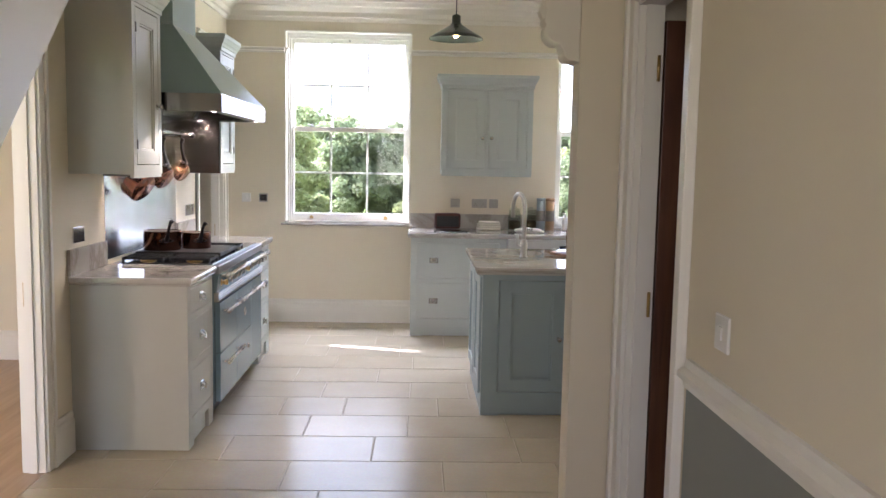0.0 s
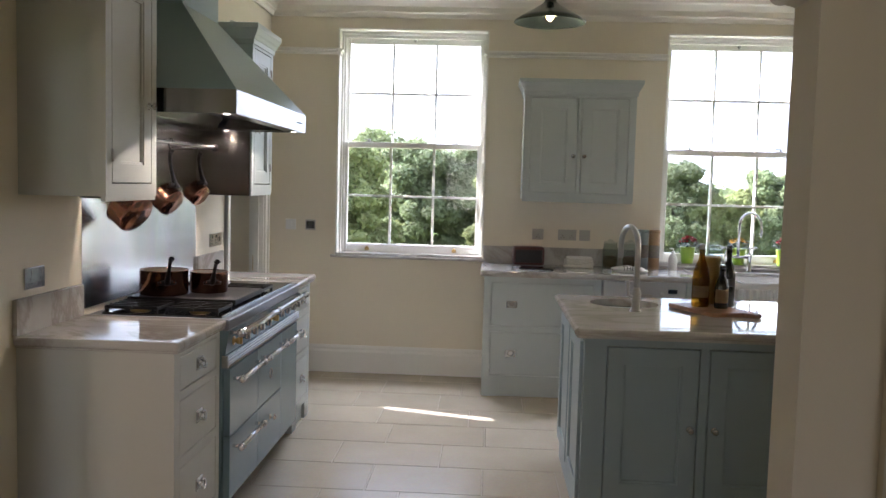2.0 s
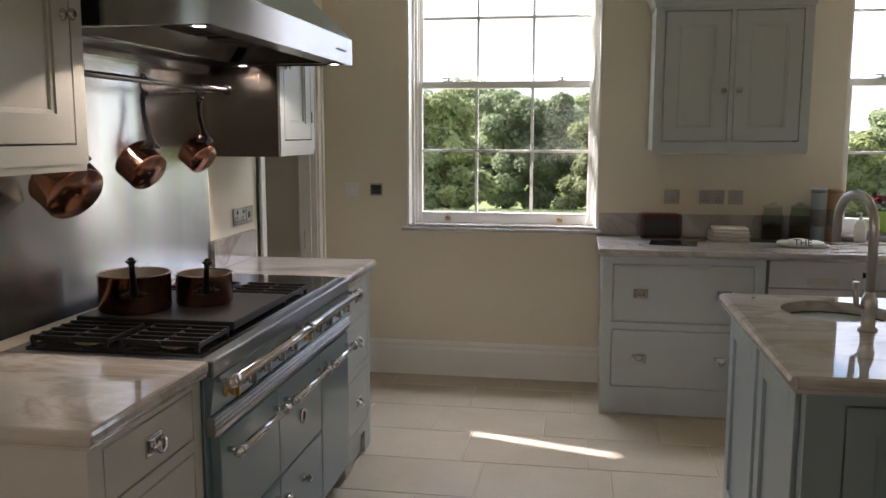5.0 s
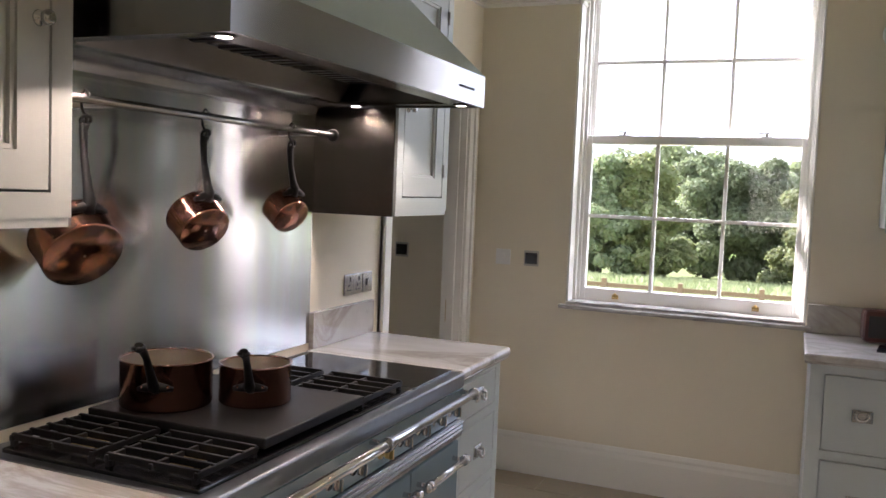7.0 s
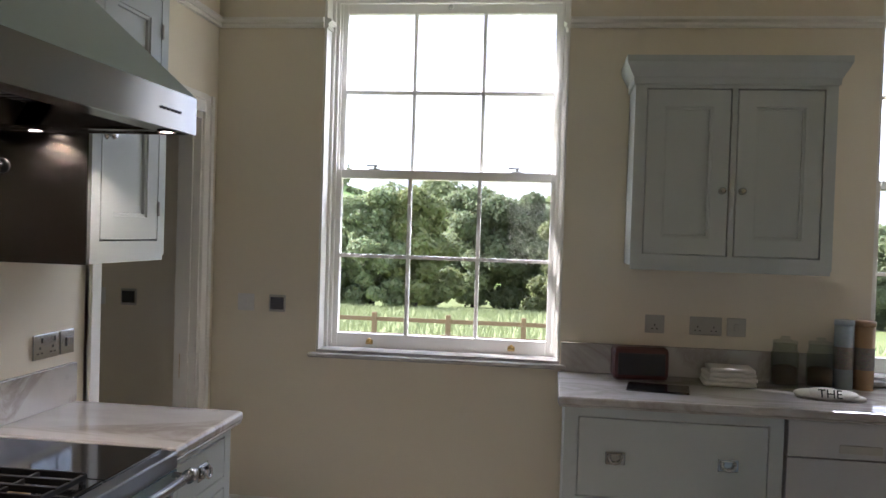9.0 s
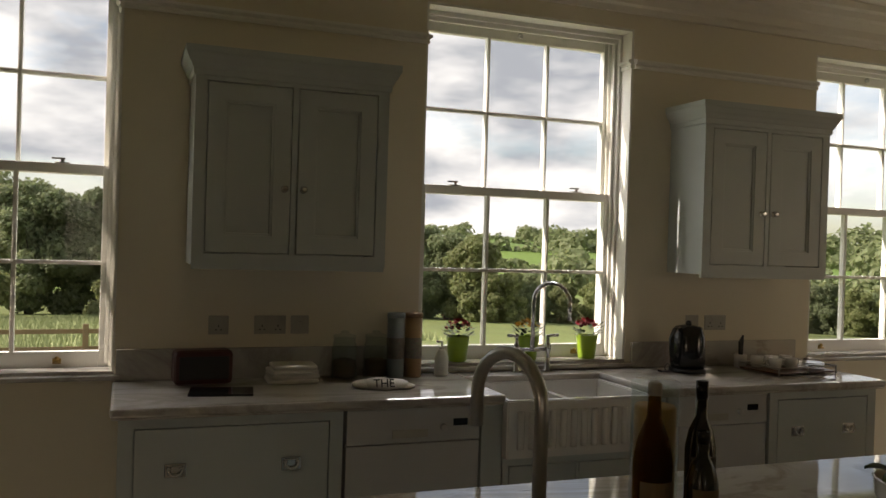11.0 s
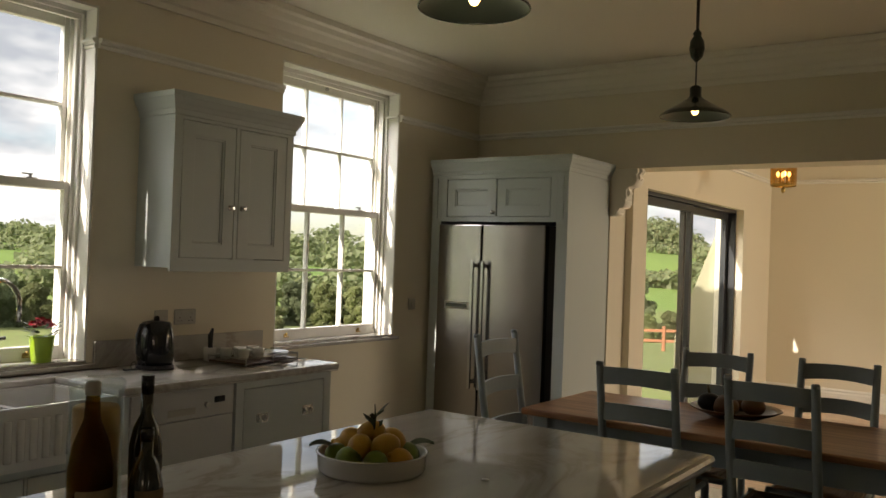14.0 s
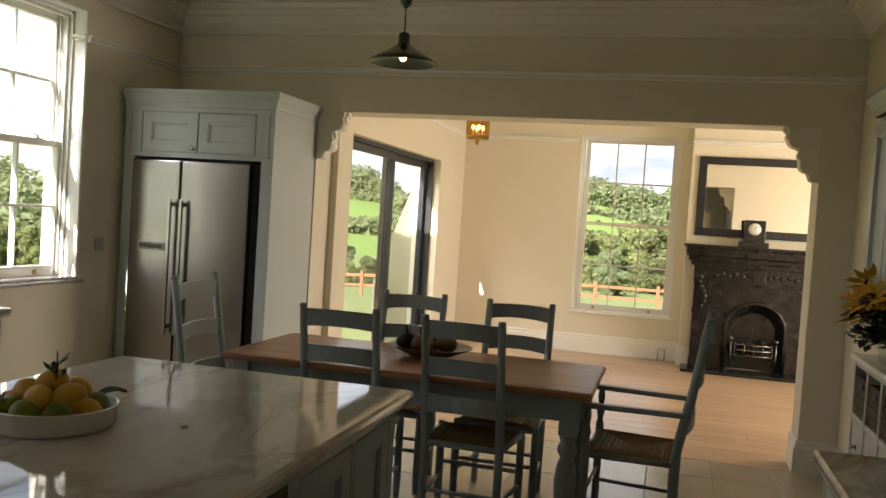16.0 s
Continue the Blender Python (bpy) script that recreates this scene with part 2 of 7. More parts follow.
M_OAK = timber("oiled_oak_top", (0.20, 0.085, 0.035), (0.42, 0.21, 0.10), 0.38, (1.4, 16, 16), 0.0)
M_FLOORWOOD = timber("oak_floorboard", (0.36, 0.235, 0.14), (0.50, 0.355, 0.235), 0.33, (9, 0.6, 9), 0.08)
M_DOORWOOD = timber("dark_door_wood", (0.055, 0.022, 0.012), (0.13, 0.055, 0.028), 0.35, (16, 16, 1.2), 0.0)
M_BOARD = timber("chopping_board_wood", (0.25, 0.12, 0.06), (0.42, 0.24, 0.13), 0.5, (6, 30, 30), 0.0)
M_RUSH = paint("woven_rush", (0.26, 0.17, 0.075), 0.8, 0, 0.25, 30, 0.1, 130)
M_CHAIR = paint("chair_blue_grey_paint", (0.24, 0.29, 0.305), 0.45, vary=0.05, scale=4, bump=0.01)
M_GLASS = pane_glass("window_glass")
M_JAR = pane_glass("clear_glass", (0.90, 0.93, 0.92))
M_OIL = pane_glass("golden_oil_glass", (0.54, 0.36, 0.08))
M_DARKBOTTLE = paint("dark_bottle_glass", (0.010, 0.012, 0.008), 0.06, 0.0, 0.05, 6, 0.0, coat=0.5)
M_MIRROR = paint("mirror_glass", (0.88, 0.88, 0.87), 0.015, 1.0, 0.0, 5, 0.0)
M_WHITE = paint("white_ceramic", (0.70, 0.69, 0.665), 0.12, vary=0.02, scale=3, bump=0.0, coat=0.3)
M_DISHW = paint("grey_white_appliance", (0.46, 0.465, 0.46), 0.32, vary=0.02, scale=4, bump=0.0)
M_PLASTIC = paint("white_plastic", (0.74, 0.73, 0.70), 0.35, vary=0.02, scale=5, bump=0.0)
M_GREYPLATE = paint("satin_grey_plate", (0.42, 0.40, 0.35), 0.5, 0.0, 0.03, 5, 0.0)
M_MAROON = paint("maroon_leatherette", (0.075, 0.016, 0.014), 0.38, vary=0.1, scale=9, bump=0.03)
M_CLOTH = paint("white_cotton", (0.72, 0.70, 0.66), 0.9, vary=0.06, scale=18, bump=0.08, fine=240)
M_INK = paint("black_print", (0.02, 0.02, 0.02), 0.8, vary=0.02, bump=0.0)
M_LIME = paint("lime_green_glaze", (0.28, 0.43, 0.03), 0.28, vary=0.04, scale=5, bump=0.0)
M_LEAF = paint("dark_green_leaf", (0.045, 0.085, 0.025), 0.5, vary=0.25, scale=12, bump=0.02, per_object=0.2)
M_RED = paint("red_petal", (0.50, 0.020, 0.035), 0.55, vary=0.15, scale=20, bump=0.0)
M_YELLOW = paint("yellow_petal", (0.75, 0.40, 0.02), 0.55, vary=0.15, scale=20, bump=0.0)
M_PASTA = paint("dry_pasta", (0.62, 0.36, 0.10), 0.6, vary=0.15, scale=30, bump=0.02, stretch=(8, 8, 1))
M_CARTONB = paint("printed_blue_card", (0.34, 0.40, 0.43), 0.5, vary=0.15, scale=9, bump=0.0)
M_CARTONT = paint("tan_card", (0.42, 0.26, 0.13), 0.55, vary=0.15, scale=9, bump=0.0)
M_PRINT = paint("muted_print", (0.30, 0.27, 0.23), 0.5, vary=0.35, scale=40, bump=0.0)
M_LEMON = paint("lemon_peel", (0.62, 0.34, 0.03), 0.42, vary=0.12, scale=9, bump=0.05, fine=160)
M_LIMEF = paint("lime_peel", (0.16, 0.24, 0.02), 0.42, vary=0.15, scale=9, bump=0.05, fine=160)
M_GOURD = paint("dried_gourd", (0.22, 0.095, 0.03), 0.5, vary=0.3, scale=9, bump=0.03)
M_WICKER = paint("wicker", (0.13, 0.085, 0.045), 0.8, vary=0.3, scale=30, bump=0.12, fine=90)
M_BULB = glowing("warm_bulb", (1.0, 0.55, 0.18), 5.0)
M_SPOT = glowing("hood_spot", (1.0, 0.86, 0.66), 7.0)
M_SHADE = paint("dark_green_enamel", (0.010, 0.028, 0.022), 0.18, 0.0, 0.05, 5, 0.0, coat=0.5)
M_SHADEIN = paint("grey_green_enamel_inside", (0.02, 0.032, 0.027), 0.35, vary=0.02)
M_RENDER = paint("cream_outside_render", (0.30, 0.285, 0.19), 0.9, vary=0.05, scale=1.5, bump=0.05)
M_GRASS = paint("meadow_grass", (0.24, 0.285, 0.075), 0.9, vary=0.3, scale=0.25, bump=0.2, fine=6.0)


def patchwork(name):
    """Far fields: pastures of several greens with uneven growth."""
    m = paint(name, (0.20, 0.26, 0.07), 0.9, vary=0.15, scale=0.05, bump=0.0)
    n, l = m.node_tree.nodes, m.node_tree.links
    b = n["Principled BSDF"]
    tc, mp, vo, rp, mx = n.new("ShaderNodeTexCoord"), n.new("ShaderNodeMapping"), n.new("ShaderNodeTexVoronoi"), n.new("ShaderNodeValToRGB"), n.new("ShaderNodeMix")
    mp.inputs["Scale"].default_value = (0.011, 0.016, 0.0)
    vo.inputs["Scale"].default_value = 1.0
    rp.color_ramp.elements[0].color, rp.color_ramp.elements[1].color = (0.55, 0.75, 0.45, 1), (1.15, 1.0, 0.9, 1)
    e = rp.color_ramp.elements.new(0.5)
    e.color = (0.95, 1.1, 0.6, 1)
    mx.data_type, mx.blend_type = "RGBA", "MULTIPLY"
    mx.inputs["Factor"].default_value = 1.0
    src = b.inputs["Base Color"].links[0].from_socket
    l.new(tc.outputs["Object"], mp.inputs["Vector"])
    l.new(mp.outputs["Vector"], vo.inputs["Vector"])
    l.new(vo.outputs["Color"], rp.inputs["Fac"])
    l.new(src, mx.inputs["A"])
    l.new(rp.outputs["Color"], mx.inputs["B"])
    l.new(mx.outputs["Result"], b.inputs["Base Color"])
    return m


M_FIELD = patchwork("far_field")


def foliage(name, color):
    """Leaves that let part of the light through."""
    m = paint(name, color, 0.6, vary=0.3, scale=0.9, bump=0.0, fine=9.0, per_object=0.3)
    n, l = m.node_tree.nodes, m.node_tree.links
    b, out = n["Principled BSDF"], n["Material Output"]
    tl, mx = n.new("ShaderNodeBsdfTranslucent"), n.new("ShaderNodeMixShader")
    mx.inputs["Fac"].default_value = 0.5
    src = b.inputs["Base Color"].links[0].from_socket
    l.new(src, tl.inputs["Color"])
    l.new(b.outputs["BSDF"], mx.inputs[1])
    l.new(tl.outputs["BSDF"], mx.inputs[2])
    l.new(mx.outputs["Shader"], out.inputs["Surface"])
    return m


M_FOLIAGE = foliage("oak_foliage", (0.37, 0.43, 0.22))
M_FOLIAGE2 = foliage("lighter_foliage", (0.42, 0.46, 0.19))
# far leaves are lightened in colour to stand in for aerial haze
M_FARWOOD = foliage("hazed_far_foliage", (0.38, 0.43, 0.21))
M_BARK = paint("bark", (0.09, 0.07, 0.05), 0.9, vary=0.3, scale=3, bump=0.1, fine=20)
M_FENCER = paint("new_orange_fence_timber", (0.42, 0.17, 0.08), 0.8, vary=0.2, scale=4, bump=0.05, fine=40)
M_FENCE = paint("fence_timber", (0.30, 0.20, 0.11), 0.8, vary=0.2, scale=4, bump=0.05, fine=40)

FLOOR = -0.04


# ---- mesh helpers ----
def box(bm, x0, x1, y0, y1, z0, z1, bevel=0.0, m=None):
    g = bmesh.ops.create_cube(bm, size=1.0)
    t = Matrix.Translation(((x0 + x1) / 2, (y0 + y1) / 2, (z0 + z1) / 2)) @ Matrix.Diagonal((abs(x1 - x0), abs(y1 - y0), abs(z1 - z0), 1))
    bmesh.ops.transform(bm, matrix=(m @ t) if m else t, verts=g["verts"])
    if bevel:
        es = list({e for v in g["verts"] for e in v.link_edges})
        bmesh.ops.bevel(bm, geom=es, offset=bevel, segments=2, affect="EDGES", profile=0.5)
    return bm


def boxm(*args, bevel=0.0):
    return box(bmesh.new(), *args, bevel=bevel)


def turn(bm, profile, n=24, m=None, cap=True):
    """A body of revolution about z, from (radius, height) pairs."""
    rings = []
    for r, z in profile:
        ring = []
        for i in range(n):
            a = 2 * math.pi * i / n
            v = Vector((max(r, 1e-4) * math.cos(a), max(r, 1e-4) * math.sin(a), z))
            ring.append(bm.verts.new(m @ v if m else v))
        rings.append(ring)
    for a, b in zip(rings, rings[1:]):
        for i in range(n):
            f = bm.faces.new((a[i], a[(i + 1) % n], b[(i + 1) % n], b[i]))
            f.smooth = True
    if cap:
        bm.faces.new(list(reversed(rings[0])))
        bm.faces.new(rings[-1])
    return bm


def tube(bm, pts, r, n=10):
    """A round bar along a chain of points; r may be a list."""
    pts = [Vector(p) for p in pts]
    rs = r if isinstance(r, (list, tuple)) else [r] * len(pts)
    rings, up = [], None
    for i, p in enumerate(pts):
        d = (pts[min(i + 1, len(pts) - 1)] - pts[max(i - 1, 0)]).normalized()
        if up is None:
            up = d.orthogonal().normalized()
        up = (up - d * up.dot(d)).normalized()
        side = d.cross(up)
        rings.append([bm.verts.new(p + (up * math.cos(2 * math.pi * k / n) + side * math.sin(2 * math.pi * k / n)) * rs[i]) for k in range(n)])
    for a, b in zip(rings, rings[1:]):
        for k in range(n):
            f = bm.faces.new((a[k], a[(k + 1) % n], b[(k + 1) % n], b[k]))
            f.smooth = True
    bm.faces.new(list(reversed(rings[0])))
    bm.faces.new(rings[-1])
    return bm


def sweep(bm, profile, a, b, out):
    """A moulding: profile of (out, up) pairs drawn straight from a to b; out is the unit way it stands off."""
    a, b, out = Vector(a), Vector(b), Vector(out)
    ra = [bm.verts.new(a + out * p + Vector((0, 0, q))) for p, q in profile]
    rb = [bm.verts.new(b + out * p + Vector((0, 0, q))) for p, q in profile]
    n = len(profile)
    for i in range(n):
        bm.faces.new((ra[i], ra[(i + 1) % n], rb[(i + 1) % n], rb[i]))
    bm.faces.new(list(reversed(ra)))
    bm.faces.new(rb)
    return bm


def extrude_poly(bm, pts, way):
    """A flat outline of 3D points, made solid along way."""
    way = Vector(way)
    a = [bm.verts.new(Vector(p)) for p in pts]
    b = [bm.verts.new(Vector(p) + way) for p in pts]
    n = len(pts)
    bm.faces.new(list(reversed(a)))
    bm.faces.new(b)
    for i in range(n):
        bm.faces.new((a[i], a[(i + 1) % n], b[(i + 1) % n], b[i]))
    return bm


def ball(bm, c, r, sx=1, sy=1, sz=1, seg=12):
    g = bmesh.ops.create_uvsphere(bm, u_segments=seg, v_segments=max(6, seg // 2 + 2), radius=r)
    bmesh.ops.transform(bm, matrix=Matrix.Translation(c) @ Matrix.Diagonal((sx, sy, sz, 1)), verts=g["verts"])
    for v in g["verts"]:
        for f in v.link_faces:
            f.smooth = True
    return bm


def mesh_of(name, bm, material):
    bmesh.ops.recalc_face_normals(bm, faces=bm.faces)
    me = bpy.data.meshes.new(name)
    bm.to_mesh(me)
    bm.free()
    for mt in (material if isinstance(material, (list, tuple)) else [material]):
        me.materials.append(mt)
    return me


def part(name, bm, material, parent, label="", m=None):
    ob = new(name, mesh_of(name, bm, material))
    ob.parent = parent
    if m is not None:
        ob.matrix_basis = m
    if label:
        ob["label"] = label
    return ob


def solid(name, bm, material, label, category, group="", kind="", m=None):
    ob = new(name, mesh_of(name, bm, material))
    if m is not None:
        ob.matrix_basis = m
    return tagged(ob, label, category, group, kind)


def thing(name, m, label, category, group="", kind=""):
    ob = new(name)
    ob.empty_display_size = 0.1
    ob.matrix_basis = m
    return tagged(ob, label, category, group, kind)


# ---- the rooms ----
XW, XE, YN, YS, CEIL = -1.68, 6.30, 8.60, 3.53, 3.05
WT = 0.30
WZ0, WZ1 = 0.935, 2.765
KITCHEN_WINDOWS = (-1.133, 1.490, 3.99)
WIN_W = 1.212


def wall_with_holes(name, along, a0, a1, b0, b1, z0, z1, holes, label, material=M_WALL):
    """A thick wall along x or y from a0 to a1, of thickness b0..b1, with (start, end, bottom, top) openings."""
    bm = bmesh.new()

    def put(p0, p1, q0, q1):
        if p1 - p0 > 1e-4 and q1 - q0 > 1e-4:
            box(bm, *((p0, p1, b0, b1) if along == "x" else (b0, b1, p0, p1)), q0, q1)
    at = a0
    for h0, h1, c0, c1 in sorted(holes):
        put(at, h0, z0, z1)
        put(h0, h1, z0, c0)
        put(h0, h1, c1, z1)
        at = h1
    put(at, a1, z0, z1)
    bmesh.ops.remove_doubles(bm, verts=bm.verts, dist=1e-5)
    return solid(name, bm, material, label, "wall", kind="structure")


wall_with_holes("wall_north", "x", XW - 1.62, XE + WT, YN, YN + WT, -0.5, CEIL + 0.3,
                [(x, x + WIN_W, WZ0, WZ1) for x in KITCHEN_WINDOWS], "smooth cream painted wall with three tall sash windows")
wall_with_holes("wall_west", "y", -1.2, YN, XW - 0.11, XW, FLOOR - 0.1, CEIL + 0.1, [(3.74, 4.53, FLOOR - 0.1, 2.10), (7.50, 8.42, FLOOR - 0.1, 2.10)],
                "cream painted wall behind the range cooker")
wall_with_holes("wall_east", "y", YS - 0.14, YN, XE, XE + WT, FLOOR - 0.1, CEIL + 0.1, [(3.77, 7.36, FLOOR - 0.1, 2.27)],
                "cream painted wall with a wide squared opening to the sitting room")
wall_with_holes("wall_south", "x", XW, XE + WT, YS - 0.14, YS, FLOOR - 0.1, CEIL + 0.1, [(XW, 0.72, FLOOR - 0.1, 2.27)],
                "cream painted wall with a wide opening from the hall")
wall_with_holes("wall_hall", "y", -1.2, YS - 0.14, 0.88, 0.96, FLOOR - 0.1, CEIL + 0.1, [(2.66, 3.22, FLOOR - 0.1, 2.08)], "cream painted hall wall above a grey dado")
wall_with_holes("wall_hall_back", "x", XW - 0.11, 0.96, -1.4, -1.2, FLOOR - 0.1, CEIL + 0.1, [(-0.75, 0.15, 1.0, 2.1)], "plain cream painted end wall of the hall")
# side rooms
wall_with_holes("wall_side_room", "y", -1.4, 7.0, XW - 2.9, XW - 2.72, FLOOR - 0.1, CEIL + 0.1, [(1.2, 2.2, 1.1, 2.1)], "cream painted far wall of the side room")
wall_with_holes("wall_side_partition", "x", XW - 2.72, XW - 0.11, 6.9, 7.0, FLOOR - 0.1, CEIL + 0.1, [], "cream painted partition between the side rooms")
wall_with_holes("wall_lobby", "y", 7.0, YN, XW - 1.62, XW - 1.52, FLOOR - 0.1, CEIL + 0.1, [(8.21, 8.32, 1.67, 2.32)], "cream painted end wall of the lobby")
wall_with_holes("wall_behind_door", "y", 2.4, YS - 0.14, 1.9, 2.0, FLOOR - 0.1, CEIL + 0.1, [], "plain wall of the closet behind the hall door")
wall_with_holes("wall_closet", "x", 0.96, 1.9, 2.4, 2.5, FLOOR - 0.1, CEIL + 0.1, [], "plain side wall of the closet behind the hall door")
# sitting room
X2, Y2 = 10.80, 7.30
wall_with_holes("wall_sitting_north", "x", XE + WT, X2 + WT, Y2, Y2 + WT, -0.5, CEIL + 0.3, [(6.90, 9.68, FLOOR, 2.17)], "cream painted wall with wide sliding glass doors")
wall_with_holes("wall_sitting_east", "y", 0.9, Y2, X2, X2 + WT, -0.5, CEIL + 0.3, [(4.63, 5.83, 0.47, 2.65)], "cream painted wall with a sash window")
wall_with_holes("wall_sitting_south", "x", XE + WT, X2 + WT, 0.6, 0.9, FLOOR - 0.1, CEIL + 0.1, [(7.4, 9.6, 0.4, 2.4)], "plain cream painted wall")
wall_with_holes("wall_sitting_west", "y", 0.9, YS - 0.14, XE, XE + WT, FLOOR - 0.1, CEIL + 0.1, [], "plain cream painted wall")
solid("chimney_breast", boxm(10.48, X2 - 0.002, 2.0, 4.51, FLOOR, CEIL, bevel=0.004), M_WALL, "cream painted chimney breast behind the fireplace", "wall", kind="structure")
bm = bmesh.new()
box(bm, XW - 2.9, XE + WT, -1.4, YN + WT, CEIL, CEIL + 0.25)
box(bm, XE + WT, X2 + WT, 0.6, Y2 + WT, CEIL, CEIL + 0.25)
solid("ceiling", bm, M_CEIL, "flat off-white painted plaster ceiling", "ceiling", kind="structure")
floor = solid("floor", boxm(XW - 2.72, XE + WT, -1.2, YN, FLOOR - 0.12, FLOOR - 0.0045), M_GROUT, "pale limestone flagstone floor with worn joints", "floor", kind="structure")
wood_floor = solid("floor_sitting_room", boxm(XE + WT, X2, 0.9, Y2, FLOOR - 0.12, FLOOR - 0.016), M_GROUT, "warm oak board floor of the sitting room", "floor", kind="structure")


# ---- mouldings ----
CORNICE = [(0, 0), (0, -0.20), (0.02, -0.20), (0.03, -0.17), (0.05, -0.16), (0.06, -0.12), (0.10, -0.08), (0.13, -0.07), (0.15, -0.04), (0.19, -0.035), (0.20, 0)]
RAIL = [(0, 0), (0.018, 0), (0.022, 0.012), (0.016, 0.022), (0.034, 0.034), (0.034, 0.046), (0.012, 0.052), (0, 0.052)]
BASE = [(0, 0), (0.022, 0), (0.022, 0.17), (0.014, 0.19), (0.016, 0.205), (0.008, 0.225), (0, 0.225)]
DADO = [(0, 0), (0.015, 0), (0.02, 0.02), (0.035, 0.03), (0.035, 0.045), (0.015, 0.055), (0.012, 0.075), (0, 0.075)]
CASING = 0.13


def run(bm, profile, z, lines):
    for (x0, y0), (x1, y1), out in lines:
        sweep(bm, profile, (x0, y0, z), (x1, y1, z), (*out, 0))


bm = bmesh.new()
run(bm, CORNICE, CEIL - 0.003, [((XW, YN), (XE, YN), (0, -1)), ((XE, YS), (XE, YN), (-1, 0)), ((XW, YS), (XW, YN), (1, 0)), ((XW, YS), (XE, YS), (0, 1)),
                                ((XE + WT, Y2), (X2, Y2), (0, -1)), ((X2, 0.9), (X2, Y2), (-1, 0))])
solid("cornice", bm, M_CEIL, "stepped off-white plaster cornice under the ceiling", "moulding", kind="structure")
bm = bmesh.new()
segs, at = [], XW
for x in KITCHEN_WINDOWS:
    segs.append(((at, YN), (x, YN), (0, -1)))
    at = x + WIN_W
segs.append(((at, YN), (XE, YN), (0, -1)))
segs += [((XE, YS), (XE, YN), (-1, 0)), ((XW, 7.5), (XW, YN), (1, 0)), ((XE + WT, Y2), (X2, Y2), (0, -1)), ((X2, 5.87), (X2, Y2), (-1, 0)), ((X2, 4.51), (X2, 4.60), (-1, 0)),
         ((10.48, 2.0), (10.48, 4.51), (-1, 0))]
run(bm, RAIL, 2.55, segs)
for x in KITCHEN_WINDOWS:
    for e, s in ((x, 1), (x + WIN_W, -1)):
        sweep(bm, RAIL, (e, YN, 2.55), (e, YN + 0.10, 2.55), (s, 0, 0))
solid("picture_rail", bm, M_TRIM, "slim white painted picture rail running round the walls", "moulding", kind="structure")
bm = bmesh.new()
run(bm, BASE, FLOOR, [((XW, YN), (0.10, YN), (0, -1)), ((3.87, YN), (5.6, YN), (0, -1)), ((XW, 4.62), (XW, 4.84), (1, 0)), ((0.88, -1.2), (0.88, 2.54), (-1, 0)),
                      ((X2, 4.51), (X2, Y2), (-1, 0)), ((10.48, 4.36), (10.48, 4.53), (-1, 0)), ((10.48, 4.51), (X2, 4.51), (0, 1)), ((9.70, Y2), (X2, Y2), (0, -1)),
                      ((XE, 3.772), (XE + WT, 3.772), (0, 1)), ((XE, YS), (XE, 3.77), (-1, 0)), ((XW - 2.72, -1.0), (XW - 2.72, 6.9), (1, 0)), ((5.0, YS), (XE, YS), (0, 1)),
                      ((XW - 2.72, 6.9), (XW - 0.11, 6.9), (0, -1)), ((XW - 1.52, YN), (XW - 0.11, YN), (0, -1)), ((0.72, YS - 0.14), (0.88, YS - 0.14), (0, -1))])
solid("baseboard", bm, M_TRIM, "tall white moulded skirting board", "baseboard", kind="structure")
bm = bmesh.new()
run(bm, DADO, 0.965, [((0.88, -1.2), (0.88, 2.54), (-1, 0))])
solid("dado_rail", bm, M_TRIM, "white moulded dado rail on the hall wall", "moulding", kind="structure")
solid("dado_panel", boxm(0.872, 0.88, -1.2, 2.54, FLOOR + 0.22, 0.965), M_GREYDADO, "grey-green painted dado below the rail", "wall", kind="structure")


def casing(name, along, a0, a1, plane, out, top, label, foot=FLOOR):
    """An architrave round a door opening: two legs and a head, with a raised outer bead."""
    bm = bmesh.new()
    w = 0.085
    for (lo, hi, z0, z1) in ((a0 - w, a0, foot, top + w), (a1, a1 + w, foot, top + w), (a0, a1, top, top + w)):
        for t, s in ((0.018, 0.0), (0.03, 0.055)):
            l2, h2, z2 = lo, hi, z1
            zb = z0
            if s:
                if lo < a0:
                    h2 = hi - s
                elif hi > a1:
                    l2 = lo + s
                else:
                    zb = z0 + s
            args = (l2, h2, min(plane, plane + out * t), max(plane, plane + out * t)) if along == "x" else (min(plane, plane + out * t), max(plane, plane + out * t), l2, h2)
            box(bm, *args, zb, z2, 0.003)
    return solid(name, bm, M_TRIM, label, "door frame", kind="structure")


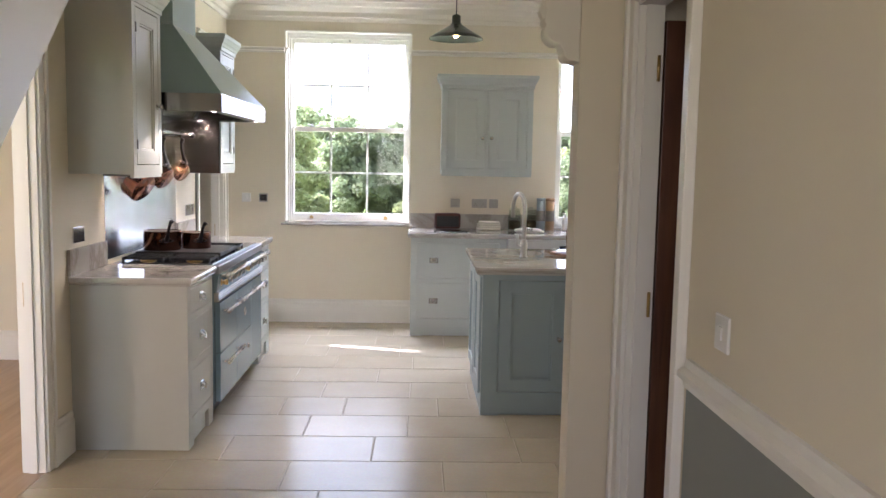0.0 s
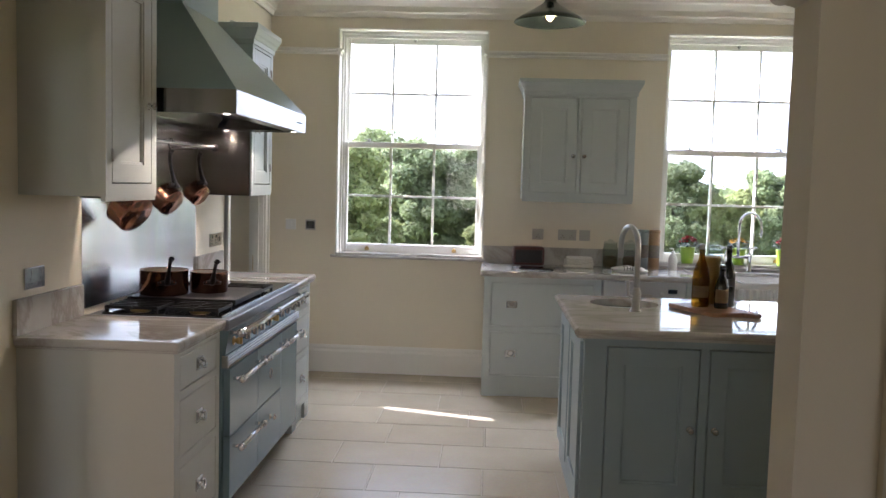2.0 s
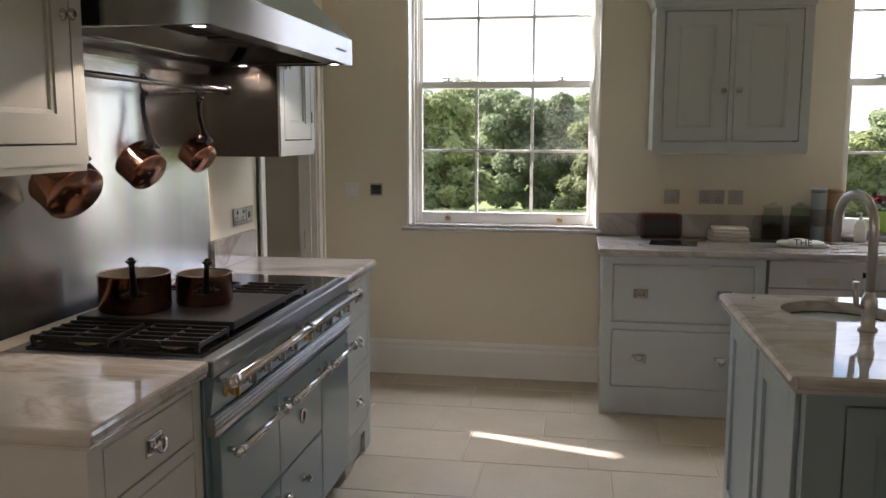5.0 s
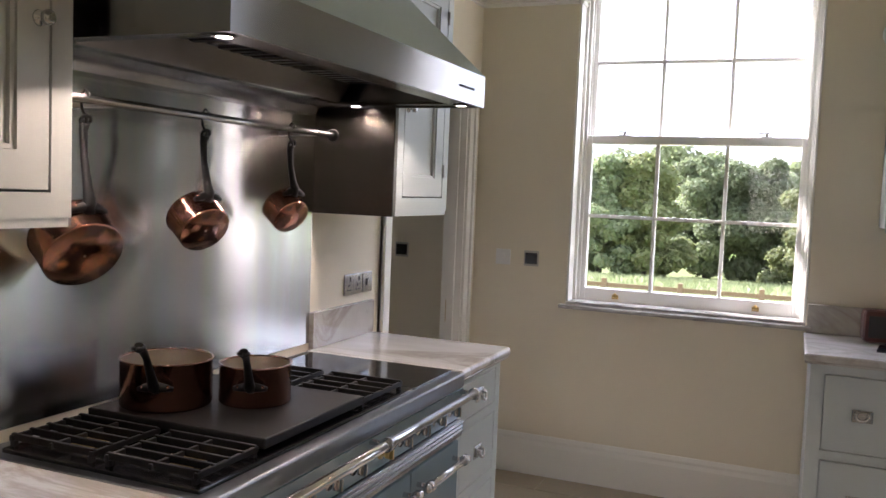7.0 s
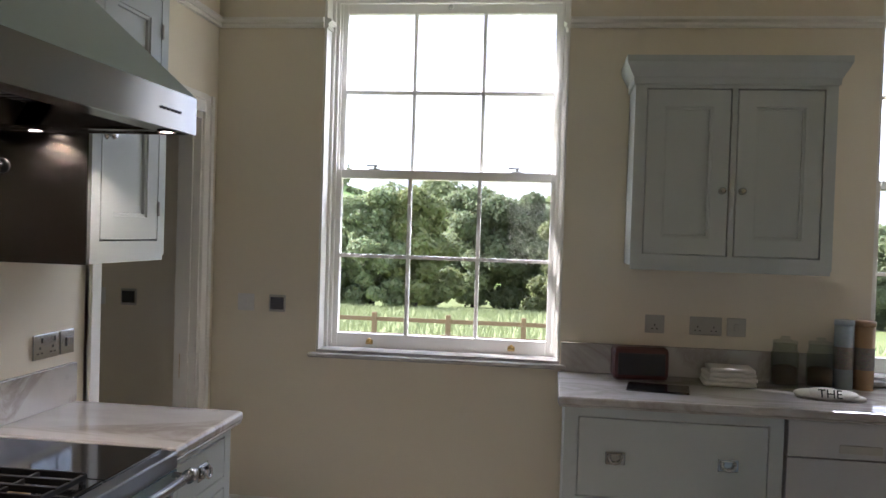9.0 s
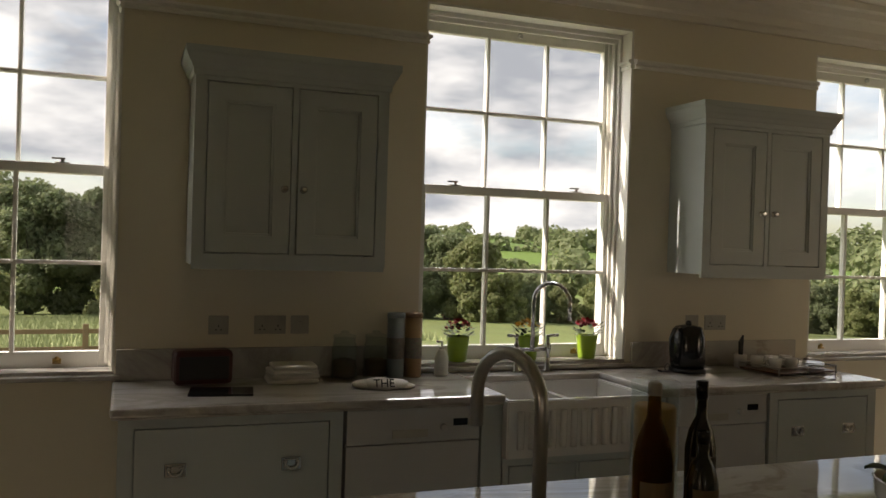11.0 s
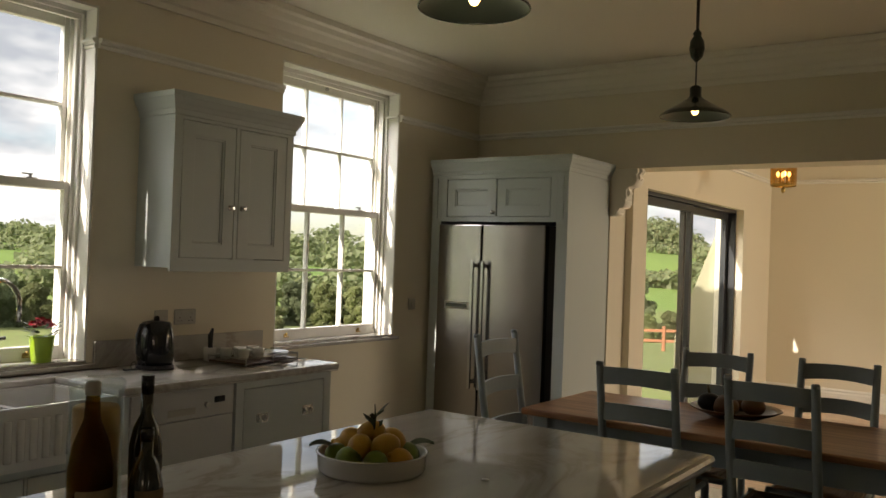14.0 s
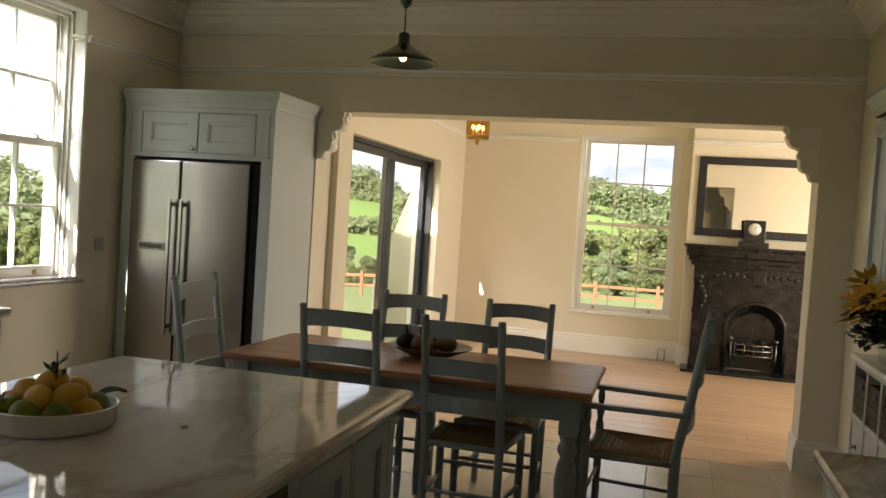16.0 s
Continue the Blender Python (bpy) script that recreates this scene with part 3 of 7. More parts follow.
casing("door_frame_side_room", "y", 3.74, 4.53, XW, 1, 2.10, "white moulded architrave round the side room doorway")
casing("door_frame_lobby", "y", 7.50, 8.42, XW, 1, 2.10, "white moulded architrave round the lobby doorway")
casing("door_frame_hall", "y", 2.66, 3.22, 0.88, -1, 2.08, "white moulded architrave round the dark hall door")
for nm, y0, y1, x0, x1 in (("door_lining_side_room", 3.74, 4.53, XW - 0.112, XW + 0.003), ("door_lining_lobby", 7.50, 8.42, XW - 0.112, XW + 0.003), ("door_lining_hall", 2.66, 3.22, 0.877, 0.962)):
    bm = bmesh.new()
    box(bm, x0, x1, y0, y0 + 0.012, FLOOR, 2.08)
    box(bm, x0, x1, y1 - 0.012, y1, FLOOR, 2.08)
    box(bm, x0, x1, y0, y1, 2.068, 2.10 if nm != "door_lining_hall" else 2.08)
    xm = (x0 + x1) / 2
    box(bm, xm - 0.02, xm + 0.02, y0 + 0.012, y0 + 0.024, FLOOR, 2.07)
    box(bm, xm - 0.02, xm + 0.02, y1 - 0.024, y1 - 0.012, FLOOR, 2.07)
    lining = solid(nm, bm, M_TRIM, "painted or stained door lining with a stop", "door frame", kind="structure")
    if nm != "door_lining_hall":
        part("strike_plate", boxm(x1 - 0.085, x1 - 0.055, y1 - 0.0145, y1 - 0.0115, 0.80, 0.92), M_BRASS, lining, "worn brass strike plate")

# dark hall door, ajar into the closet
hd = thing("door_1", pose(0.966, 3.205, FLOOR, 0, 0, 90), "dark stained timber door standing open on brass hinges", "door", kind="structure")
part("door_leaf", boxm(0.0, 0.04, -0.74, -0.002, 0.01, 2.06, bevel=0.003), M_DOORWOOD, hd)
for z in (0.30, 1.07, 1.86):
    bm = tube(bmesh.new(), [(-0.006, 0.020, z), (-0.006, 0.020, z + 0.085)], 0.006)
    box(bm, -0.006, -0.002, 0.022, 0.042, z, z + 0.085)
    part("hinge", bm, M_BRASS, hd, "brass butt hinge")

# corbels under the two wide openings
CORBEL = [(0, 0), (0.21, 0), (0.215, -0.03), (0.19, -0.05), (0.20, -0.09), (0.17, -0.13), (0.12, -0.155), (0.115, -0.19), (0.13, -0.22), (0.11, -0.27), (0.07, -0.30), (0.06, -0.33), (0.03, -0.36), (0, -0.37)]


def corbel(at, way, across, name="corbel"):
    """A carved scroll bracket under an opening's corner; way: along the opening."""
    at, way, across = Vector(at), Vector(way), Vector(across)
    bm = bmesh.new()
    extrude_poly(bm, [at + way * p + Vector((0, 0, q)) - across * 0.06 for p, q in CORBEL], across * 0.12)
    extrude_poly(bm, [at + way * (p * 1.12) + Vector((0, 0, q * 0.85)) - across * 0.03 for p, q in CORBEL], across * 0.06)
    bmesh.ops.bevel(bm, geom=list(bm.edges), offset=0.004, segments=1, affect="EDGES")
    # rolled scrolls at the head and the foot, and a cap board
    for p, q, r in ((0.150, -0.080, 0.060), (0.075, -0.255, 0.048), (0.030, -0.335, 0.026)):
        c = at + way * p + Vector((0, 0, q))
        tube(bm, [c - across * 0.072, c + across * 0.072], r, 16)
        tube(bm, [c - across * 0.080, c + across * 0.080], r * 0.45, 12)
    return solid(name, bm, M_CEIL, "carved cream plaster scroll corbel under the beam", "corbel", "corbels", kind="structure")


corbel((0.72, YS - 0.07, 2.268), (-1, 0, 0), (0, 1, 0))
corbel((XE + 0.06, 3.77, 2.268), (0, 1, 0), (1, 0, 0))
corbel((XE + 0.06, 7.36, 2.268), (0, -1, 0), (1, 0, 0))


# ---- sash windows ----
def sash_window(name, m, w, h, glass_x, z_low, z_mid, z_top, group, bars=(3, 2)):
    """A box sash window in local space: x across, y outwards, from the opening's inner lower corner; z values from the opening's foot."""
    win = thing(name, m, "white painted timber sash window, six panes over six, closed", "window", group, "structure")
    bm = bmesh.new()
    for x0, x1 in ((0, 0.028), (w - 0.028, w)):
        box(bm, x0, x1, 0.10, 0.28, 0, h)
    for x0, x1 in ((0.028, 0.046), (w - 0.046, w - 0.028)):
        box(bm, x0, x1, 0.125, 0.14, 0.03, h - 0.03, 0.002)
        box(bm, x0, x1, 0.183, 0.193, 0.03, h - 0.03)
    box(bm, 0, w, 0.10, 0.28, h - 0.035, h)
    box(bm, 0.028, w - 0.028, 0.12, 0.145, h - 0.06, h - 0.034)
    part("window_frame", bm, M_TRIM, win)
    bm = bmesh.new()
    box(bm, 0.001, 0.012, 0.003, 0.10, 0.0, h)
    box(bm, w - 0.012, w - 0.001, 0.003, 0.10, 0.0, h)
    box(bm, 0.012, w - 0.012, 0.003, 0.10, h - 0.012, h - 0.001)
    part("reveal_lining", bm, M_TRIM, win)
    part("trickle_vent", boxm(w / 2 - 0.2, w / 2 + 0.2, 0.112, 0.122, h - 0.032, h - 0.014, bevel=0.003), M_PLASTIC, win, "slim white trickle vent")
    bm = boxm(-0.03, w + 0.03, -0.045, -0.003, -0.022, 0.0, bevel=0.006)
    box(bm, 0.002, w - 0.002, -0.004, 0.13, -0.0, 0.014)
    part("window_sill", bm, M_MARBLE if name != "window_4" else M_TRIM, win)
    part("outer_sill", boxm(0.0, w, 0.20, 0.36, -0.05, 0.03), M_TRIM, win)
    gx0, gx1 = glass_x
    st = 0.052
    for sname, y0, z0, z1, low in (("lower_sash", 0.142, z_low, z_mid - 0.022, True), ("upper_sash", 0.196, z_mid + 0.022, z_top, False)):
        bm = bmesh.new()
        y1 = y0 + 0.042
        box(bm, gx0 - st, gx0, y0, y1, z0 - (0.085 if low else 0.044), z1 + (0.044 if low else 0.05), 0.003)
        box(bm, gx1, gx1 + st, y0, y1, z0 - (0.085 if low else 0.044), z1 + (0.044 if low else 0.05), 0.003)
        box(bm, gx0, gx1, y0, y1, z0 - (0.085 if low else 0.044), z0, 0.003)
        box(bm, gx0, gx1, y0, y1, z1, z1 + (0.044 if low else 0.05), 0.003)
        nx, nz = bars
        xs = [gx0 + (gx1 - gx0) * i / nx for i in range(nx + 1)]
        zs = [z0 + (z1 - z0) * i / nz for i in range(nz + 1)]
        for x in xs[1:-1]:
            box(bm, x - 0.009, x + 0.009, y0 + 0.004, y1 - 0.004, z0, z1)
            box(bm, x - 0.004, x + 0.004, y0 - 0.002, y1, z0, z1)
        for z in zs[1:-1]:
            box(bm, gx0, gx1, y0 + 0.005, y1 - 0.005, z - 0.009, z + 0.009)
            box(bm, gx0, gx1, y0 - 0.001, y1, z - 0.004, z + 0.004)
        sash = part(sname, bm, M_TRIM, win)
        me = None
        for i in range(nx):
            for k in range(nz):
                pw, ph = (xs[1] - xs[0]) / 2 - 0.009, (zs[1] - zs[0]) / 2 - 0.009
                if me is None:
                    me = mesh_of("pane", boxm(-pw, pw, -0.002, 0.002, -ph, ph), M_GLASS)
                p = new("pane", me)
                p.parent = sash
                p.matrix_basis = pose((xs[i] + xs[i + 1]) / 2, (y0 + y1) / 2, (zs[k] + zs[k + 1]) / 2)
                p.visible_shadow = False
        if low:
            for x in (gx0 + (gx1 - gx0) * 0.16, gx1 - (gx1 - gx0) * 0.16):
                bm = boxm(x - 0.018, x + 0.018, y0 - 0.004, y0, z0 - 0.055, z0 - 0.030, bevel=0.002)
                box(bm, x - 0.016, x + 0.016, y0 - 0.022, y0 - 0.004, z0 - 0.052, z0 - 0.045, 0.002)
                ball(bm, (x, y0 - 0.010, z0 - 0.030), 0.010, seg=8)
                part("sash_lift", bm, M_BRASS, sash, "small brass sash lift")
                bm = boxm(x - 0.030, x + 0.030, y0 + 0.006, y1 + 0.012, z1 + 0.044, z1 + 0.050, bevel=0.001)
                box(bm, x - 0.045, x + 0.012, y0 + 0.012, y0 + 0.024, z1 + 0.062, z1 + 0.070, 0.002)
                turn(bm, [(0.009, 0), (0.009, 0.016)], 10, Matrix.Translation((x, y0 + 0.02, z1 + 0.048)))
                part("sash_fastener", bm, M_NICKEL, sash, "dark metal sash fastener")
        else:
            bm = turn(bmesh.new(), [(0.012, 0), (0.016, 0.01), (0.010, 0.02)], 10, Matrix.Translation(((gx0 + gx1) / 2, y0, z1 + 0.03)) @ pose(0, 0, 0, 90))
            part("pull_ring", bm, M_NICKEL, sash, "small metal sash pull")
    return win


for i, x in enumerate(KITCHEN_WINDOWS):
    sash_window("window_%d" % (i + 1), pose(x, YN, WZ0), WIN_W, WZ1 - WZ0, (0.072, 1.142), 1.02 - WZ0, 1.84 - WZ0, 2.67 - WZ0, "kitchen sash windows")
sash_window("window_4", pose(X2, 5.83, 0.47, 0, 0, -90), 1.20, 2.18, (0.103, 1.105), 0.085, 1.09, 2.095, "")

# sliding glass doors of the sitting room
sd = thing("sliding_door", pose(6.90, Y2, FLOOR), "dark grey framed sliding glass doors, closed", "sliding door", kind="structure")
for k, (x0, x1, y0) in enumerate(((0.03, 1.43, 0.10), (1.35, 2.75, 0.16))):
    bm = bmesh.new()
    for a in (x0, x1 - 0.07):
        box(bm, a, a + 0.07, y0, y0 + 0.05, 0.03, 2.17, 0.003)
    box(bm, x0 + 0.07, x1 - 0.07, y0, y0 + 0.05, 0.03, 0.11, 0.003)
    box(bm, x0 + 0.07, x1 - 0.07, y0, y0 + 0.05, 2.10, 2.17, 0.003)
    leaf = part("door_panel", bm, M_ANTHRA, sd)
    g = part("pane", boxm(x0 + 0.07, x1 - 0.07, y0 + 0.02, y0 + 0.028, 0.11, 2.10), M_GLASS, leaf)
    g.visible_shadow = False
bm = boxm(0, 0.03, 0.08, 0.24, 0, 2.21)
box(bm, 2.75, 2.78, 0.08, 0.24, 0, 2.21)
box(bm, 0.03, 2.75, 0.08, 0.24, 2.175, 2.21)
box(bm, 0.03, 2.75, 0.08, 0.24, 0, 0.028)
part("door_frame", bm, M_ANTHRA, sd)

# narrow unseen lobby window, added and sized to cast the kitchen floor's sun streak
lw = thing("lobby_window", pose(XW - 1.52, 8.21, 1.67, 0, 0, 90), "unseen narrow white framed window added in the lobby", "window", kind="structure")
bm = boxm(0, 0.010, 0.02, 0.07, 0, 0.65)
box(bm, 0.100, 0.11, 0.02, 0.07, 0, 0.65)
box(bm, 0.010, 0.100, 0.02, 0.07, 0, 0.012)
box(bm, 0.010, 0.100, 0.02, 0.07, 0.638, 0.65)
part("window_frame", bm, M_TRIM, lw)
g = part("pane", boxm(0.010, 0.100, 0.045, 0.049, 0.012, 0.638), M_GLASS, lw)
g.visible_shadow = False

# unseen windows added behind the walker, in side room and sitting room, for light
def plain_window(name, m, w, h, label):
    """A one-light window in local space: x across, y outwards."""
    t = thing(name, m, label, "window", kind="structure")
    bm = boxm(0, 0.06, 0.05, 0.13, 0, h)
    box(bm, w - 0.06, w, 0.05, 0.13, 0, h)
    box(bm, 0.06, w - 0.06, 0.05, 0.13, 0, 0.06)
    box(bm, 0.06, w - 0.06, 0.05, 0.13, h - 0.06, h)
    box(bm, w / 2 - 0.02, w / 2 + 0.02, 0.06, 0.12, 0.06, h - 0.06)
    part("window_frame", bm, M_TRIM, t)
    for x0, x1 in ((0.06, w / 2 - 0.02), (w / 2 + 0.02, w - 0.06)):
        part("pane", boxm(x0, x1, 0.088, 0.092, 0.06, h - 0.06), M_GLASS, t).visible_shadow = False


def sky_lamp(at, target, w, h, watts, color=(1.0, 0.97, 0.92)):
    """An area lamp added by an opening, in place of the sky's light."""
    li = new("window_daylight", bpy.data.lights.new("window_daylight", "AREA"))
    li.data.shape, li.data.size, li.data.size_y, li.data.energy, li.data.color = "RECTANGLE", w, h, watts, color
    li.matrix_world = look(at, target)


# fill lamps hung outside above the heads, out of view, to brighten the rooms
for x in KITCHEN_WINDOWS:
    sky_lamp((x + WIN_W / 2, YN + 0.75, 3.36), (x + WIN_W / 2, 6.5, 0.80), 1.3, 0.62, KITCHEN_W, (0.95, 0.97, 1.0))
sky_lamp((8.3, Y2 + 0.80, 2.90), (8.2, 5.2, 0.4), 2.4, 0.62, SLIDER_W, (1.0, 0.96, 0.88))
plain_window("window_5", pose(0.15, -1.2, 1.0, 0, 0, 180), 0.9, 1.1, "unseen white framed window added in the hall end wall")
sky_lamp((-0.30, -1.16, 1.55), (-0.30, 3, 1.2), 0.85, 1.05, HALL_W, (1.0, 0.86, 0.70))
plain_window("window_6", pose(XW - 2.72, 1.2, 1.1, 0, 0, 90), 1.0, 1.0, "unseen white framed window added in the side room")
sky_lamp((XW - 2.68, 1.7, 1.6), (-1.7, 4.2, 0.9), 0.95, 0.95, SIDE_W, (1.0, 0.78, 0.55))
plain_window("window_7", pose(9.6, 0.9, 0.4, 0, 0, 180), 2.2, 2.0, "unseen wide white framed window added in the sitting room")
sky_lamp((8.5, 0.94, 1.4), (8.5, 5, 1.0), 2.1, 1.9, SITTING_W, (1.0, 0.90, 0.74))

# ---- staircase in the hall ----
st = thing("staircase", pose(0, 0, FLOOR), "white painted timber staircase climbing over the hall", "staircase")
x0, x1 = XW, -0.86
rise, go, y_start = 0.185, 0.182, 0.80
for i in range(15):
    y, z = y_start + i * go, (i + 1) * rise
    part("tread", boxm(x0 + 0.002, x1 - 0.042, y - 0.02, y + go + 0.01, z - 0.03, z, bevel=0.005), M_TRIM, st)
    part("riser", boxm(x0 + 0.002, x1 - 0.042, y, y + 0.014, z - rise + 0.001, z - 0.031), M_TRIM, st)
bm = bmesh.new()
b_lo, b_hi = -0.13, 0.14
extrude_poly(bm, [(x1 - 0.04, y_start, 0.0), (x1 - 0.04, y_start + 0.10, 0.0), (x1 - 0.04, y_start + 15 * go, 15 * rise + b_lo), (x1 - 0.04, y_start + 15 * go, 15 * rise + b_hi + 0.1), (x1 - 0.04, y_start - 0.02, 0.30)], (0.04, 0, 0))
part("string", bm, M_TRIM, st, "white painted stair string")
bm = bmesh.new()
extrude_poly(bm, [(x0 + 0.002, y_start + 0.3, 0.12), (x0 + 0.002, y_start + 15 * go, 15 * rise - 0.185), (x0 + 0.002, y_start + 15 * go, 15 * rise - 0.175), (x0 + 0.002, y_start + 0.3, 0.13)], (x1 - 0.042 - x0, 0, 0))
part("soffit", bm, M_CEIL, st)

# ---- outdoors ----
RIDGE_AZ = (-180, -75, -40, -15, -8, 0, 20, 50, 60, 75, 100, 130, 180)
RIDGE_UP = (1.0, 1.6, 2.3, 2.3, 1.7, 0.7, 0.25, 0.1, 0.7, 1.1, 0.9, 0.7, 1.0)


def ground_z(x, y):
    d = max(0.0, y - 9.0)
    e = max(0.0, x - 12.0)
    z = -0.42 - 0.062 * d * math.exp(-((x + 10) / 70.0) ** 2) if y > 9 else -0.42
    z = max(z, -4.2)
    z -= 0.05 * min(e, 70.0)
    r = math.hypot(x - 0.2, y - 4.6)
    if r > 85:
        # hills: the ridge stands some degrees over the horizon, by its bearing
        az = math.degrees(math.atan2(x - 0.2, y - 4.6))
        top = 1.5 + 340 * math.tan(radians(float(np.interp(az, RIDGE_AZ, RIDGE_UP)))) + 2.0 * math.sin(az * 0.31) + 1.2 * math.sin(az * 0.83 + 1)
        f = min(1.0, (r - 85) / 255.0)
        z += (top - z) * f * f * (3 - 2 * f) + (0.6 * math.sin(r * 0.05 + az * 0.12) if r < 330 else 0)
    return z


verts, faces = [], []
radii = [0, 6, 10, 14, 18, 22, 27, 33, 40, 50, 62, 76, 86, 96, 106, 118, 130, 145, 160, 178, 196, 216, 238, 262, 288, 316, 345, 380, 430, 600, 900, 1500]
NA = 144
for r in radii:
    for k in range(NA):
        a = 2 * math.pi * k / NA
        x, y = 3 + r * math.cos(a), 5 + r * math.sin(a)
        verts.append((x, y, ground_z(x, y) - (0.25 if r < 7 else 0)))
for i in range(len(radii) - 1):
    for k in range(NA):
        a, b = i * NA + k, i * NA + (k + 1) % NA
        faces.append((a, b, b + NA, a + NA))
me = bpy.data.meshes.new("ground")
me.from_pydata(verts, [], faces)
me.materials.append(M_GRASS)
me.materials.append(M_FIELD)
for p in me.polygons:
    p.use_smooth = True
    p.material_index = 1 if p.index >= 13 * NA else 0
tagged(new("ground", me), "green meadow falling away to hedged hills", "ground", kind="structure")


def leaf_mesh(name, blobs, count, size, material, seed):
    """Leaf clumps as small bent quads scattered over the shells of several blobs."""
    rng = np.random.default_rng(seed)
    bl = np.array(blobs)
    wts = bl[:, 3] * bl[:, 4]
    which = rng.choice(len(bl), count, p=wts / wts.sum())
    b = bl[which]
    d = rng.normal(size=(count, 3))
    d /= np.linalg.norm(d, axis=1)[:, None]
    k = 1.0 - 0.5 * rng.random(count) ** 2
    bump = 1 + 0.16 * np.sin(7 * d[:, 0] + seed) * np.cos(6 * d[:, 2] + 5 * d[:, 1])
    c = b[:, :3] + d * b[:, [3, 3, 4]] * (k * bump)[:, None]
    s = (size * (0.55 + 0.9 * rng.random(count)))[:, None]
    nrm = d + np.array([0, 0, 0.5]) + rng.normal(size=(count, 3)) * 0.7
    nrm /= np.linalg.norm(nrm, axis=1)[:, None]
    u = np.cross(nrm, rng.normal(size=(count, 3)))
    u /= np.linalg.norm(u, axis=1)[:, None]
    w = np.cross(nrm, u)
    quad = np.stack([c - u * s - w * s * 0.6, c + u * s * 0.8 - w * s * 0.9 + nrm * s * 0.3, c + u * s + w * s * 0.7, c - u * s * 0.7 + w * s + nrm * s * 0.35], axis=1)
    me = bpy.data.meshes.new(name)
    me.from_pydata(quad.reshape(-1, 3).tolist(), [], np.arange(count * 4).reshape(-1, 4).tolist())
    me.materials.append(material)
    return me


def tree_kind(seed, height, spread, material, count=46000, size=0.085):
    rng = random.Random(seed)
    blobs = [(0, 0, height * 0.50, spread * 0.50, height * 0.34)]
    for k in range(46):
        a, rr = rng.uniform(0, 6.28), spread * rng.uniform(0.25, 0.80)
        up = rng.uniform(0.10, 0.92)
        rr *= 1.0 - 0.55 * max(0.0, up - 0.45) / 0.47
        q = rng.uniform(0.15, 0.27)
        blobs.append((rr * math.cos(a), rr * math.sin(a), height * up, spread * q, spread * q * rng.uniform(0.65, 0.9)))
    crown = leaf_mesh("crown", blobs, count, size, material, seed)
    bm = tube(bmesh.new(), [(0, 0, -0.4), (0.05, 0, height * 0.2), (0.1, 0.05, height * 0.42), (0.05, 0.1, height * 0.62)], [0.34, 0.25, 0.18, 0.08], 9)
    for k in range(6):
        a = k * 1.05 + rng.uniform(0, 0.5)
        z = height * rng.uniform(0.22, 0.42)
        tube(bm, [(0.05, 0, z), (spread * 0.3 * math.cos(a), spread * 0.3 * math.sin(a), z + height * 0.16), (spread * 0.55 * math.cos(a), spread * 0.55 * math.sin(a), z + height * 0.24)], [0.12, 0.08, 0.03], 6)
    return crown, mesh_of("trunk", bm, M_BARK)


TREES = [tree_kind(3, 8.6, 3.7, M_FOLIAGE), tree_kind(8, 7.6, 3.4, M_FOLIAGE2), tree_kind(15, 9.6, 4.0, M_FOLIAGE)]


def tree(x, y, kind, s=1.0, turn_by=0.0, drop=0.0):
    crown, trunk = TREES[kind]
    t = thing("tree", pose(x, y, ground_z(x, y) - drop, 0, 0, turn_by) @ Matrix.Diagonal((s, s, s, 1)), "broad leafy green oak tree in the meadow hedge", "tree", "trees beyond the meadow")
    for nm, me in (("crown", crown), ("trunk", trunk)):
        o = new(nm, me)
        o.parent = t


rng = random.Random(5)
# the near oak belt behind the fence
for i in range(14):
    x = -30 + i * 3.1 + rng.uniform(-0.7, 0.7)
    tree(x, 60 + rng.uniform(-5, 6), i % 3, rng.uniform(0.92, 1.08) * (0.6 if x < -13.0 else 1.0 if x < 3 else 0.88), rng.uniform(0, 360), 0.4)
for i in range(9):
    x = -32 + i * 6 + rng.uniform(-2, 2)
    tree(x, 78 + rng.uniform(-4, 6), (i + 1) % 3, rng.uniform(1.0, 1.25) * (0.6 if x < -16 else 1.0), rng.uniform(0, 360), 0.4)
# trees and shrubs further round to the east
for i in range(24):
    az = radians(11 + i * 2.0)
    dd = 50 + rng.uniform(-2.5, 4)
    tall = 0.72 if i < 7 else 0.42
    tree(0.2 + dd * math.sin(az), 4.6 + dd * math.cos(az), ((i * 2 + i // 3) % 3) if i < 6 else (1, 1, 0)[i % 3], tall * rng.uniform(0.88, 1.1), rng.uniform(0, 360), 0.5)
for i in range(14):
    az = radians(13 + i * 3.2)
    dd = 68 + rng.uniform(-3, 6)
    tree(0.2 + dd * math.sin(az), 4.6 + dd * math.cos(az), 1, (0.72 if i < 4 else 0.45) * rng.uniform(0.85, 1.15), rng.uniform(0, 360), 0.5)
for x, y, k, s in ((62, 45, 0, 0.75), (66, 40, 1, 0.8), (72, 36, 1, 0.8), (74, 28, 0, 0.6), (70, 20, 1, 0.8), (66, 14, 2, 0.75), (60, 9, 1, 0.8), (58, 3, 1, 0.8), (64, -2, 0, 0.8), (70, 24, 1, 0.55),
                   (48, 33, 1, 0.42), (53, 27, 0, 0.4), (44, 38, 1, 0.4), (58, 24, 1, 0.4)):
    tree(x, y, k, s * 0.72, rng.uniform(0, 360), 0.3)

for i in range(13):
    tree(57 + rng.uniform(-4, 5), -9 + i * 2.3, (1, 1, 0)[i % 3], rng.uniform(0.55, 0.85), rng.uniform(0, 360), 0.5)

